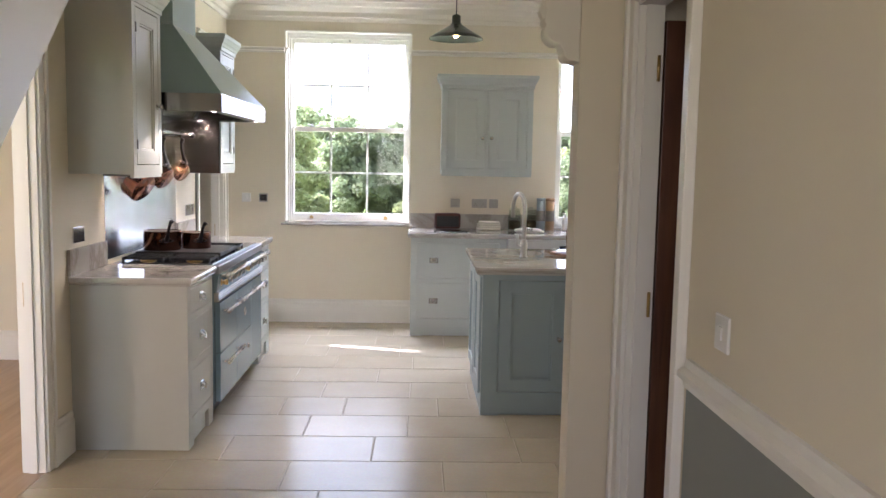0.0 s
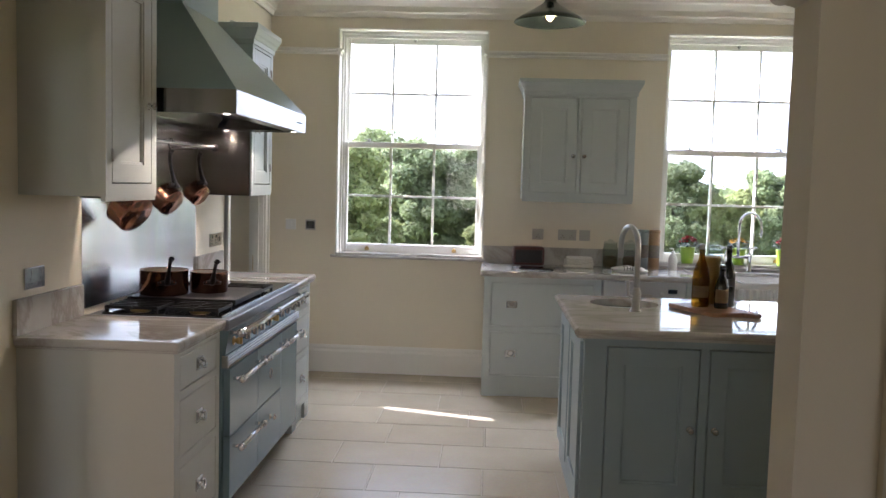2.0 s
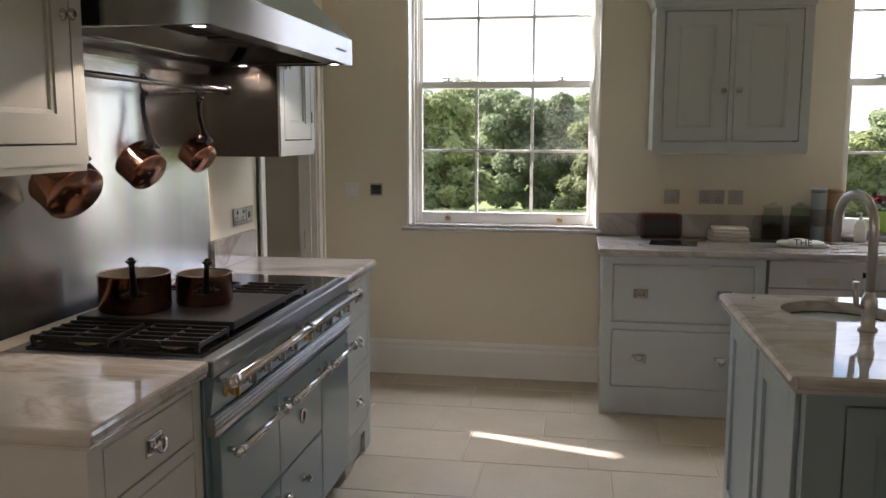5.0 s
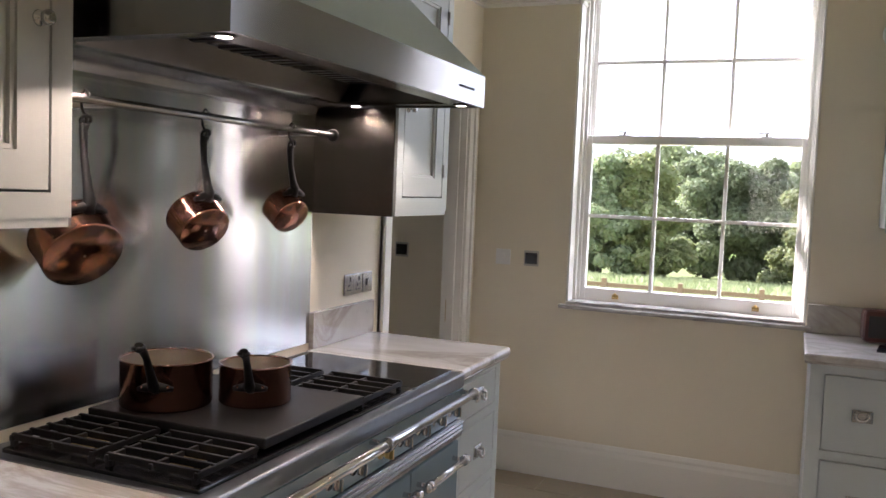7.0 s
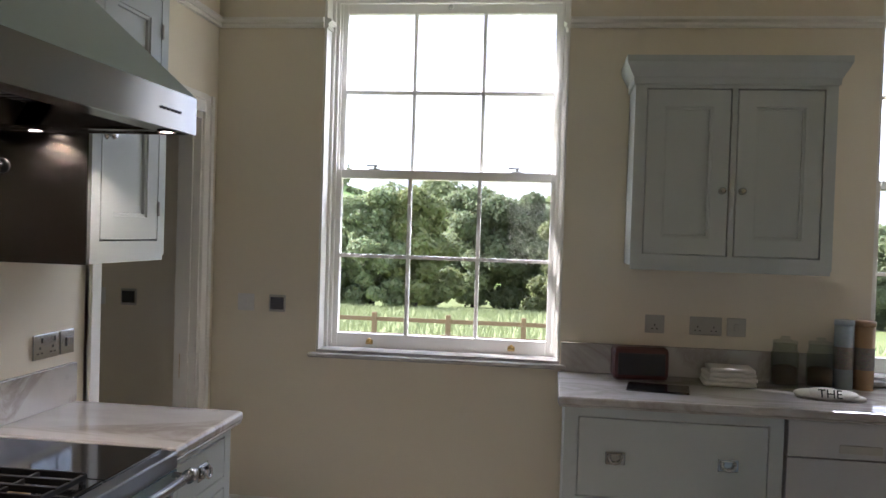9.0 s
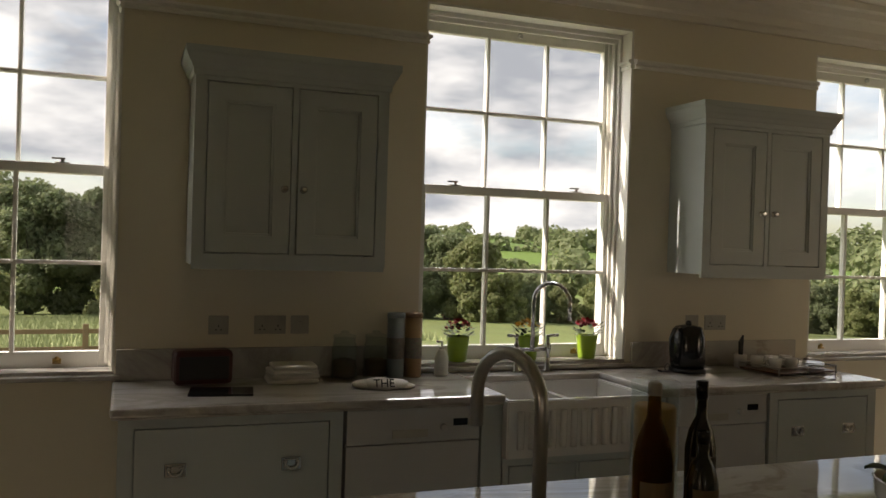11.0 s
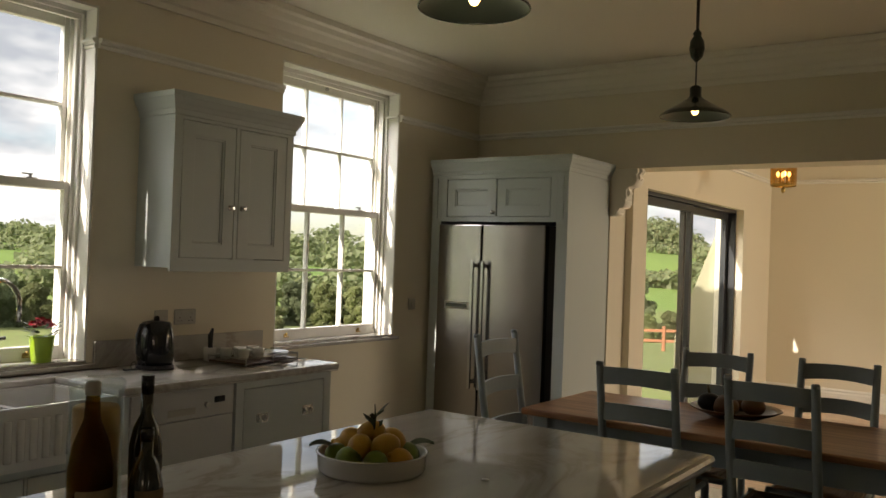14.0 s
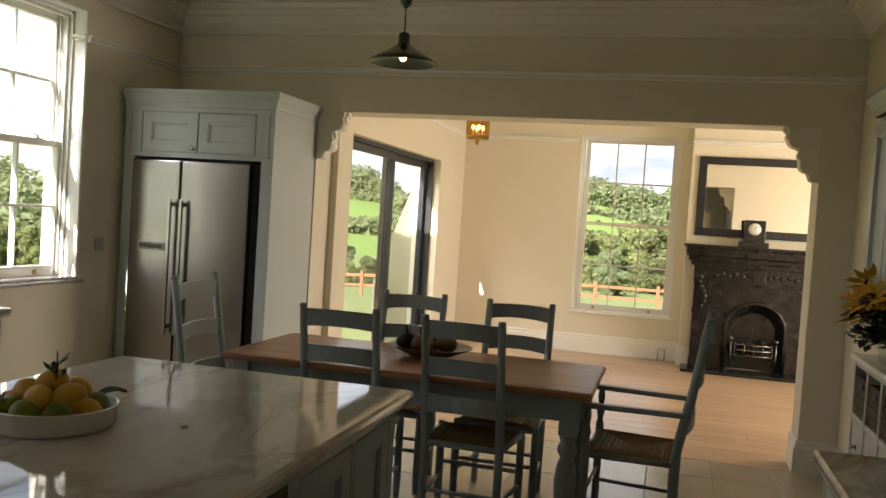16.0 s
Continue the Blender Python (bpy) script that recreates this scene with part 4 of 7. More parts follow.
# scrub on the slope beyond the orange fence
for i in range(34):
    az = radians(47 + i * 1.25 + rng.uniform(-0.5, 0.5))
    dd = rng.choice((44, 50, 57, 66)) + rng.uniform(-3, 3)
    tree(0.2 + dd * math.sin(az), 4.6 + dd * math.cos(az), (1, 0, 1)[i % 3], rng.uniform(0.26, 0.42) * dd / 52, rng.uniform(0, 360), 0.3)

# far woods and hedges, as stuff
blobs = []


def far_clump(az, r, h):
    x, y = 0.2 + r * math.sin(radians(az)), 4.6 + r * math.cos(radians(az))
    blobs.append((x, y, ground_z(x, y) + h * 0.35, h * rng.uniform(0.55, 0.85), h * rng.uniform(0.45, 0.75)))


# woods along the ridge, hedgerows across the slopes, single trees
for i in range(330):
    az = -35 + i * 0.5
    if math.sin(az * 0.21 + 0.8) + 0.5 * math.sin(az * 0.67) > -0.45:
        low = 4 < az < 52
        for r in (306, 326):
            if rng.random() < (0.3 if low else 0.62):
                far_clump(az + rng.uniform(-0.4, 0.4), r + rng.uniform(-9, 9), rng.uniform(4, 6) if low else rng.uniform(6.5, 11))
for r0, slant in ((128, 0.25), (172, -0.35), (222, 0.3), (262, -0.2)):
    for i in range(260):
        az = -35 + i * 0.62
        far_clump(az, r0 + slant * (az - 40) + 6 * math.sin(az * 0.2), rng.uniform(1.4, 2.4) if rng.random() < 0.92 else rng.uniform(3.5, 6))
for i in range(70):
    far_clump(rng.uniform(-35, 125), rng.uniform(115, 300), rng.uniform(4, 8))
me = leaf_mesh("far_woods", blobs, 260000, 0.50, M_FARWOOD, 31)
tagged(new("far_woods", me), "distant mixed woods and hedges on the hills", "woods", kind="stuff")
# tall grass in front of the oaks
rg = np.random.default_rng(4)
v, f = [], []
for i in range(30000):
    x, y = rg.uniform(-24, 10), rg.uniform(30, 56)
    z, hgt, a = ground_z(x, y), rg.uniform(0.12, 0.36), rg.uniform(0, 6.28)
    o = len(v)
    v += [(x - 0.025 * math.cos(a), y - 0.025 * math.sin(a), z), (x + 0.025 * math.cos(a), y + 0.025 * math.sin(a), z), (x + rg.uniform(-0.1, 0.1), y, z + hgt)]
    f.append((o, o + 1, o + 2))
me = bpy.data.meshes.new("tall_grass")
me.from_pydata(v, [], f)
me.materials.append(paint("dry_tall_grass", (0.42, 0.46, 0.22), 0.8, vary=0.2, scale=0.5, bump=0))
tagged(new("tall_grass", me), "pale seeding tall grass in the meadow", "grass", kind="stuff")


def fence_run(a, b, n, wood=M_FENCE, words="weathered brown post and rail timber fence"):
    """A post-and-rail fence with two rails."""
    a, b = Vector(a), Vector(b)
    fe = thing("fence", Matrix.Identity(4), words, "fence", "meadow fences")
    d = (b - a).normalized()
    pts = []
    for i in range(n + 1):
        p = a.lerp(b, i / n)
        pts.append(Vector((p.x, p.y, ground_z(p.x, p.y))))
    yaw = math.atan2(d.y, d.x)
    for p in pts:
        bm = box(bmesh.new(), -0.06, 0.06, -0.05, 0.05, -0.2, 0.92, 0.01)
        part("post", bm, wood, fe, m=Matrix.Translation(p) @ Matrix.Rotation(yaw, 4, "Z"))
    for p, q in zip(pts, pts[1:]):
        for h in (0.38, 0.76):
            bm = bmesh.new()
            extrude_poly(bm, [p + Vector((0, 0, h - 0.05)), q + Vector((0, 0, h - 0.05)), q + Vector((0, 0, h + 0.05)), p + Vector((0, 0, h + 0.05))], Vector((-d.y, d.x, 0)) * 0.04)
            part("rail", bm, wood, fe)


fence_run((-15, 24.5, 0), (6.6, 24.5, 0), 12)
fence_run((30, 27, 0), (32, -6, 0), 15, M_FENCER, "new orange-brown post and rail timber fence")
# outside wall of the wing beyond the sliding doors
bm = bmesh.new()
extrude_poly(bm, [(9.74, Y2 + WT + 0.002, -0.7), (9.74, Y2 + WT + 0.002, 1.95), (9.74, 8.06, 0.72), (9.74, 8.06, -0.7)], (0.25, 0, 0))
solid("outside_wall", bm, M_RENDER, "cream rendered sloping wing wall in sunlight", "wall", kind="structure")


# ---- kitchen units ----
def knob_mesh(bm, x, z, y=0.0, r=0.015):
    turn(bm, [(0.016, 0), (0.014, 0.003), (0.006, 0.006), (0.006, 0.014), (r, 0.020), (r, 0.028), (0.008, 0.034)], 14, Matrix.Translation((x, y, z)) @ pose(0, 0, 0, 90))
    return bm


def drawer_pull(bm, x, z, y=0.0):
    """A ring pull on an ornate square backplate."""
    box(bm, x - 0.040, x + 0.040, y - 0.004, y, z - 0.026, z + 0.026, 0.003)
    box(bm, x - 0.030, x + 0.030, y - 0.008, y - 0.003, z - 0.017, z + 0.020, 0.004)
    ball(bm, (x - 0.024, y - 0.012, z + 0.008), 0.009, seg=8)
    ball(bm, (x + 0.024, y - 0.012, z + 0.008), 0.009, seg=8)
    pts = [(x - 0.026 * math.cos(a), y - 0.018 - 0.006 * math.sin(a), z + 0.008 - 0.026 * math.sin(a)) for a in [math.pi * i / 8 for i in range(9)]]
    tube(bm, pts, 0.0055, 8)
    return bm


def front(parent, kind, x0, x1, z0, z1, material, y=0.0, knob=None, handle=None, hinge=None):
    """An inset drawer front or a framed door with a recessed panel."""
    bm = bmesh.new()
    g = 0.0045
    x0, x1, z0, z1 = x0 + g, x1 - g, z0 + g, z1 - g
    if kind == "drawer":
        box(bm, x0, x1, y, y + 0.020, z0, z1, 0.0025)
    else:
        s = min(0.075, (x1 - x0) * 0.22)
        loops = []
        for ins, dy in ((0, 0.022), (0, 0.002), (0.002, 0.0), (s - 0.001, 0.0), (s, 0.006), (s + 0.009, 0.007), (s + 0.011, 0.015)):
            loops.append([bm.verts.new((x, y + dy, z)) for x, z in ((x0 + ins, z0 + ins), (x1 - ins, z0 + ins), (x1 - ins, z1 - ins), (x0 + ins, z1 - ins))])
        for lo, hi in zip(loops, loops[1:]):
            for i in range(4):
                bm.faces.new((lo[i], lo[(i + 1) % 4], hi[(i + 1) % 4], hi[i]))
        bm.faces.new(loops[-1])
        bm.faces.new(list(reversed(loops[0])))
    ob = part("drawer" if kind == "drawer" else "door", bm, material, parent)
    for hx in (handle or ()):
        part("handle", drawer_pull(bmesh.new(), hx, (z0 + z1) / 2, y), M_CHROME, ob, "polished ornate ring pull")
    if knob:
        part("knob", knob_mesh(bmesh.new(), knob[0], knob[1], y), M_CHROME, ob, "polished round knob")
    if hinge is not None:
        for hz in (z0 + 0.08, z1 - 0.13):
            part("hinge", tube(bmesh.new(), [(hinge, y - 0.004, hz), (hinge, y - 0.004, hz + 0.05)], 0.005, 8), M_NICKEL, ob, "small metal hinge")
    return ob


def carcass(parent, w, d, h, openings, material, y=0.0, back=0.0, foot=0.11, plinth_in=0.022, top=None, name="body"):
    """Box with an inset face frame; openings are (x0, x1, z0, z1) cut in the frame."""
    bm = bmesh.new()
    for a in ((0, 0.018, y + 0.024, y + d, foot, h), (w - 0.018, w, y + 0.024, y + d, foot, h), (0.018, w - 0.018, y + 0.024, y + d, foot, foot + 0.018),
              (0.018, w - 0.018, y + 0.024, y + d, h - 0.018, h), (0.018, w - 0.018, y + d - 0.01, y + d, foot + 0.018, h - 0.018)):
        box(bm, *a)
    xs = sorted({0.0, w, *[o[0] for o in openings], *[o[1] for o in openings]})
    zs = sorted({foot, h, *[o[2] for o in openings], *[o[3] for o in openings]})
    for i in range(len(xs) - 1):
        for k in range(len(zs) - 1):
            cx, cz = (xs[i] + xs[i + 1]) / 2, (zs[k] + zs[k + 1]) / 2
            if not any(o[0] < cx < o[1] and o[2] < cz < o[3] for o in openings):
                box(bm, xs[i], xs[i + 1], y, y + 0.024, zs[k], zs[k + 1])
    bmesh.ops.remove_doubles(bm, verts=bm.verts, dist=1e-5)
    body = part(name, bm, material, parent)
    if foot > 0.02:
        bm = boxm(0.002, w - 0.002, y + plinth_in, y + d - 0.002, 0, foot)
        for x0, s in ((0, 1), (w, -1)):
            box(bm, *sorted((x0 + s * 0.0015, x0 + s * 0.11)), y + 0.001, y + plinth_in + 0.004, 0, foot - 0.0005)
        part("plinth", bm, material, parent)
    return body


def worktop(name, x0, x1, y0, y1, z_top, label, hole=None, t=0.036, round_sides="s", m=None):
    """A stone slab with a moulded front edge, with an opening where given."""
    bm = bmesh.new()
    if hole:
        hx0, hx1, hy0, hy1 = hole
        for a in ((x0, hx0, y0, y1), (hx1, x1, y0, y1), (hx0, hx1, y0, hy0), (hx0, hx1, hy1, y1)):
            if a[1] - a[0] > 1e-3 and a[3] - a[2] > 1e-3:
                box(bm, *a, z_top - t, z_top)
        bmesh.ops.remove_doubles(bm, verts=bm.verts, dist=1e-5)
    else:
        box(bm, x0, x1, y0, y1, z_top - t, z_top, 0.011)
        box(bm, x0 + 0.006, x1 - 0.006, y0 + 0.006, y1 - 0.006, z_top - t - 0.008, z_top - t + 0.001, 0.003)
    return solid(name, bm, M_MARBLE, label, "worktop", m=m)


# base units under the north windows
HB = 0.905 - 0.044 - FLOOR
FY = 7.985
u = thing("drawer_unit", pose(0.10, FY, FLOOR), "pale blue-grey painted base unit with two deep drawers", "base unit", "units under the windows")
carcass(u, 0.865, 0.60, HB, [(0.055, 0.81, 0.16, 0.49), (0.055, 0.81, 0.53, 0.86)], M_CAB)
front(u, "drawer", 0.055, 0.81, 0.16, 0.49, M_CAB, handle=(0.21, 0.655))
front(u, "drawer", 0.055, 0.81, 0.53, 0.86, M_CAB, handle=(0.21, 0.655))


def dishwasher(x):
    d = thing("dishwasher", pose(x, FY, FLOOR), "white built-in dishwasher with a recessed grip", "dishwasher", "dishwashers")
    part("body", boxm(0.004, 0.600, 0.03, 0.58, 0.02, HB - 0.004), M_DISHW, d)
    part("door", boxm(0.004, 0.600, 0.0, 0.03, 0.12, 0.745, bevel=0.003), M_DISHW, d)
    pn = part("control_panel", boxm(0.004, 0.600, -0.004, 0.03, 0.750, HB - 0.006, bevel=0.004), M_DISHW, d)
    part("grip", boxm(0.20, 0.36, -0.007, -0.003, 0.772, 0.806, bevel=0.002), M_GREYPLATE, pn, "grey recessed grip")
    part("display", boxm(0.475, 0.54, -0.007, -0.003, 0.815, 0.845), M_BLACK, pn, "small dark display")
    part("dial", turn(bmesh.new(), [(0.016, 0), (0.015, 0.012), (0.010, 0.015)], 16, Matrix.Translation((0.43, -0.003, 0.81)) @ pose(0, 0, 0, 90)), M_DISHW, pn)
    part("kick_plate", boxm(0.004, 0.600, 0.05, 0.065, 0.0, 0.115), M_CAB, d)


dishwasher(0.975)
dishwasher(2.545)
for x, w in ((1.585, 0.10), (2.455, 0.085)):
    s = thing("filler_panel", pose(x, FY, FLOOR), "pale blue-grey painted filler post beside the sink", "panel", "filler panels")
    part("post", boxm(0, w, 0, 0.58, 0.0, HB - 0.002, bevel=0.002), M_CAB, s)
sk = thing("sink_unit", pose(1.69, FY, FLOOR), "pale blue-grey painted cupboard under the sink", "base unit", "units under the windows")
carcass(sk, 0.76, 0.58, 0.655, [(0.03, 0.375, 0.14, 0.62), (0.385, 0.73, 0.14, 0.62)], M_CAB)
front(sk, "door", 0.03, 0.375, 0.14, 0.62, M_CAB, knob=(0.345, 0.5))
front(sk, "door", 0.385, 0.73, 0.14, 0.62, M_CAB, knob=(0.415, 0.5))
bs = thing("belfast_sink", pose(1.688, FY - 0.045, 0.622), "white fluted double Belfast sink set into the worktop", "sink")
bm = bmesh.new()
W, D, HS = 0.764, 0.50, 0.255
gx, gy = (0, 0.03, W / 2 - 0.015, W / 2 + 0.015, W - 0.03, W), (0, 0.03, D - 0.03, D)


def sink_height(i, k):
    if i < 0 or k < 0 or i > 4 or k > 2:
        return 0.0
    return HS if k != 1 or i in (0, 4) else (HS - 0.03 if i == 2 else 0.03)


for i in range(5):
    for k in range(3):
        z = sink_height(i, k)
        a, b, c, e = gx[i], gx[i + 1], gy[k], gy[k + 1]
        bm.faces.new([bm.verts.new(p) for p in ((a, c, z), (b, c, z), (b, e, z), (a, e, z))])
        for (di, dk), (p, q) in zip(((1, 0), (-1, 0), (0, 1), (0, -1)), (((b, c), (b, e)), ((a, e), (a, c)), ((b, e), (a, e)), ((a, c), (b, c)))):
            z2 = sink_height(i + di, k + dk)
            if z2 < z:
                bm.faces.new([bm.verts.new(v) for v in ((*p, z2), (*q, z2), (*q, z), (*p, z))])
bmesh.ops.remove_doubles(bm, verts=bm.verts, dist=1e-5)
bmesh.ops.bevel(bm, geom=[e for e in bm.edges if len(e.link_faces) == 2 and e.calc_face_angle() > 1.0], offset=0.006, segments=2, affect="EDGES")
part("basin", bm, M_WHITE, bs)
for i in range(13):
    part("flute", turn(bmesh.new(), [(0.016, 0.04), (0.018, 0.05), (0.018, 0.20), (0.016, 0.21)], 8, Matrix.Translation((0.065 + i * 0.053, -0.002, 0)) @ Matrix.Diagonal((1, 0.55, 1, 1))), M_WHITE, bs)
for x in (0.19, 0.57):
    part("waste", turn(bmesh.new(), [(0.045, 0.030), (0.045, 0.034), (0.02, 0.032)], 20, Matrix.Translation((x, 0.25, 0))), M_CHROME, bs)
u = thing("drawer_unit", pose(3.165, FY, FLOOR), "pale blue-grey painted end unit with two deep drawers", "base unit", "units under the windows")
carcass(u, 0.705, 0.60, HB, [(0.05, 0.65, 0.16, 0.49), (0.05, 0.65, 0.53, 0.86)], M_CAB)
front(u, "drawer", 0.05, 0.65, 0.16, 0.49, M_CAB, handle=(0.18, 0.52))
front(u, "drawer", 0.05, 0.65, 0.53, 0.86, M_CAB, handle=(0.18, 0.52))
worktop("worktop", 0.07, 1.683, 7.945, YN - 0.003, 0.905, "grey-white veined marble worktop under the windows")
worktop("worktop", 2.457, 3.90, 7.945, YN - 0.003, 0.905, "grey-white veined marble worktop under the windows")
worktop("worktop", 1.685, 2.455, FY + 0.46, YN - 0.003, 0.905, "grey-white veined marble strip behind the sink")
bm = boxm(0.085, 1.46, YN - 0.024, YN - 0.003, 0.906, 1.045, bevel=0.002)
solid("upstand", bm, M_MARBLE, "low veined marble upstand against the wall", "upstand")
solid("upstand", boxm(2.735, 3.88, YN - 0.024, YN - 0.003, 0.906, 1.045, bevel=0.002), M_MARBLE, "low veined marble upstand against the wall", "upstand")


# wall cabinets
def crown(parent, w, d, z, material, sides=(True, True), y=0.0):
    prof = [(0, 0), (0.008, 0.004), (0.010, 0.03), (0.014, 0.034), (0.022, 0.052), (0.030, 0.064), (0.040, 0.086), (0.044, 0.092), (0.044, 0.120), (0, 0.120)]
    bm = bmesh.new()
    ring = []
    xl = 1 if sides[0] else 0
    xr = 1 if sides[1] else 0
    for p, q in prof:
        ring.append([bm.verts.new(v) for v in ((-p * xl, y + d, z + q), (-p * xl, y - p, z + q), (w + p * xr, y - p, z + q), (w + p * xr, y + d, z + q))])
    for a, b in zip(ring, ring[1:]):
        for i in range(3):
            bm.faces.new((a[i], a[i + 1], b[i + 1], b[i]))
    bm.faces.new(ring[-2])
    part("crown_moulding", bm, material, parent)


def wall_cabinet(m, w, d, h, material, doors=2, label="", knob_right=True, group="", hinges=False):
    c = thing("wall_cabinet", m, label, "wall cabinet", group)
    e = 0.05
    if doors == 2:
        ops = [(e, w / 2 - 0.012, 0.05, h - 0.02), (w / 2 + 0.012, w - e, 0.05, h - 0.02)]
    else:
        ops = [(e, w - e, 0.05, h - 0.02)]
    carcass(c, w, d, h, ops, material, foot=0.0)
    for i, o in enumerate(ops):
        right = (doors == 2 and i == 0) or (doors == 1 and knob_right)
        front(c, "door", *o, material, knob=((o[1] - 0.03) if right else (o[0] + 0.03), h * 0.42), hinge=(o[0] + 0.001 if right else o[1] - 0.001) if hinges else None)
    crown(c, w, d, h - 0.004, material)
    part("light_rail", boxm(0.004, w - 0.004, 0.004, 0.022, -0.018, 0.0), material, c)
    return c


L = "pale blue-grey painted wall cabinet with two panelled doors"
wall_cabinet(pose(0.367, 8.295, 1.435), 0.848, 0.302, 0.80, M_CAB, 2, L, group="cabinets between the windows")
wall_cabinet(pose(2.960, 8.295, 1.435), 0.848, 0.302, 0.80, M_CAB, 2, L, group="cabinets between the windows")
L = "pale grey painted wall cabinet with one panelled door"
wall_cabinet(pose(-1.335, 4.885, 1.445, 0, 0, 90), 0.485, 0.343, 0.90, M_CABW, 1, L + " beside the hood", True, "cabinets beside the hood", True)
wall_cabinet(pose(-1.335, 6.850, 1.445, 0, 0, 90), 0.478, 0.343, 0.90, M_CAB, 1, L + " past the hood", False, "cabinets beside the hood", True)
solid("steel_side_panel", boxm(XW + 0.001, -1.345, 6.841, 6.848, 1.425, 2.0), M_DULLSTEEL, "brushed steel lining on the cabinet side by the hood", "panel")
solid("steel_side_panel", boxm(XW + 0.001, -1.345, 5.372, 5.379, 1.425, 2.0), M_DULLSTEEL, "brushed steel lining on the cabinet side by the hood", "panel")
solid("splashback", boxm(XW + 0.0005, XW + 0.005, 5.382, 6.839, 0.93, 1.95), M_STEELV, "brushed steel splashback sheet behind the range, with painted reflection streaks", "splashback")

# units beside the range
u = thing("drawer_unit", pose(-1.06, 4.86, FLOOR, 0, 0, 90), "pale grey painted base unit with three drawers beside the range", "base unit", "units beside the range")
ops = [(0.06, 0.50, 0.16, 0.43), (0.06, 0.50, 0.47, 0.70), (0.06, 0.50, 0.735, 0.875)]
carcass(u, 0.545, 0.618, HB, ops, M_CABW)
for o in ops:
    front(u, "drawer", *o, M_CABW, handle=(0.28,))
u = thing("drawer_unit", pose(-1.06, 6.832, FLOOR, 0, 0, 90), "pale grey painted base unit with drawers past the range", "base unit", "units beside the range")
ops = [(0.05, 0.42, 0.16, 0.43), (0.05, 0.42, 0.47, 0.70), (0.05, 0.42, 0.735, 0.875)]
carcass(u, 0.47, 0.618, HB, ops, M_CAB)
for o in ops:
    front(u, "drawer", *o, M_CAB, handle=(0.235,))
worktop("worktop", XW + 0.003, -1.03, 4.83, 5.410, 0.905, "grey-white veined marble worktop beside the range")
worktop("worktop", XW + 0.003, -1.03, 6.812, 7.345, 0.905, "grey-white veined marble worktop past the range")
solid("upstand", boxm(XW + 0.002, XW + 0.022, 4.835, 5.368, 0.906, 1.045, bevel=0.002), M_MARBLE, "low veined marble upstand beside the range", "upstand")
solid("upstand", boxm(XW + 0.002, XW + 0.022, 6.843, 7.34, 0.906, 1.045, bevel=0.002), M_MARBLE, "low veined marble upstand past the range", "upstand")

# ---- range cooker ----
RW = 1.392
rg_ = thing("range_cooker", pose(-1.035, 5.414, FLOOR, 0, 0, 90), "blue enamelled range cooker with polished steel rails", "range cooker")
RH = 0.905 - FLOOR
part("body", boxm(0.003, RW - 0.003, 0.02, 0.63, 0.09, RH - 0.055, bevel=0.003), M_ENAMEL, rg_)
part("plinth", boxm(0.02, RW - 0.02, 0.07, 0.60, 0.0, 0.09), M_BLACKMAT, rg_)
bm = boxm(0.0, RW, -0.012, 0.64, RH - 0.055, RH - 0.004, bevel=0.006)
part("hob_frame", bm, M_HOBEDGE, rg_)
bm = bmesh.new()
extrude_poly(bm, [(0.006, 0.004, RH - 0.165), (0.006, -0.012, RH - 0.056), (0.006, 0.03, RH - 0.056), (0.006, 0.03, RH - 0.165)], (RW - 0.012, 0, 0))
fascia = part("fascia", bm, M_ENAMEL, rg_)
for i in range(10):
    x = 0.10 + i * 0.128 + (0.03 if i > 4 else 0)
    bm = turn(bmesh.new(), [(0.020, 0), (0.020, 0.004), (0.010, 0.006), (0.010, 0.016), (0.016, 0.020), (0.014, 0.030)], 14, Matrix.Translation((x, -0.004, RH - 0.115)) @ pose(0, 0, 0, 90))
    box(bm, x - 0.004, x + 0.004, -0.046, -0.028, RH - 0.131, RH - 0.099, 0.002)
    part("control_knob", bm, M_BRASS if i % 5 == 0 else M_CHROME, fascia, "polished tap-shaped knob")
bm = boxm(0.004, RW - 0.004, -0.012, 0.02, RH - 0.225, RH - 0.168, bevel=0.002)
for k in range(3):
    box(bm, 0.004, RW - 0.004, -0.018, -0.010, RH - 0.182 - k * 0.014, RH - 0.176 - k * 0.014, 0.0015)
part("vent_trim", bm, M_STEEL, rg_, "ribbed steel vent trim")


def rail_bar(parent, x0, x1, z, y, r=0.012, name="rail"):
    bm = tube(bmesh.new(), [(x0, y, z), (x1, y, z)], r, 14)
    ends = (x0 + 0.02, (x0 + x1) / 2, x1 - 0.02) if x1 - x0 > 0.9 else (x0 + 0.02, x1 - 0.02)
    for x in ends:
        tube(bm, [(x, y, z), (x, 0.0, z)], 0.008, 10)
        tube(bm, [(x - 0.014, y, z), (x + 0.014, y, z)], r * 1.45, 14)
    for x in (x0, x1):
        ball(bm, (x, y, z), r * 1.25, seg=10)
    part(name, bm, M_CHROME, parent, "polished steel towel rail")


rail_bar(rg_, 0.01, RW - 0.01, RH - 0.065, -0.062, 0.014)


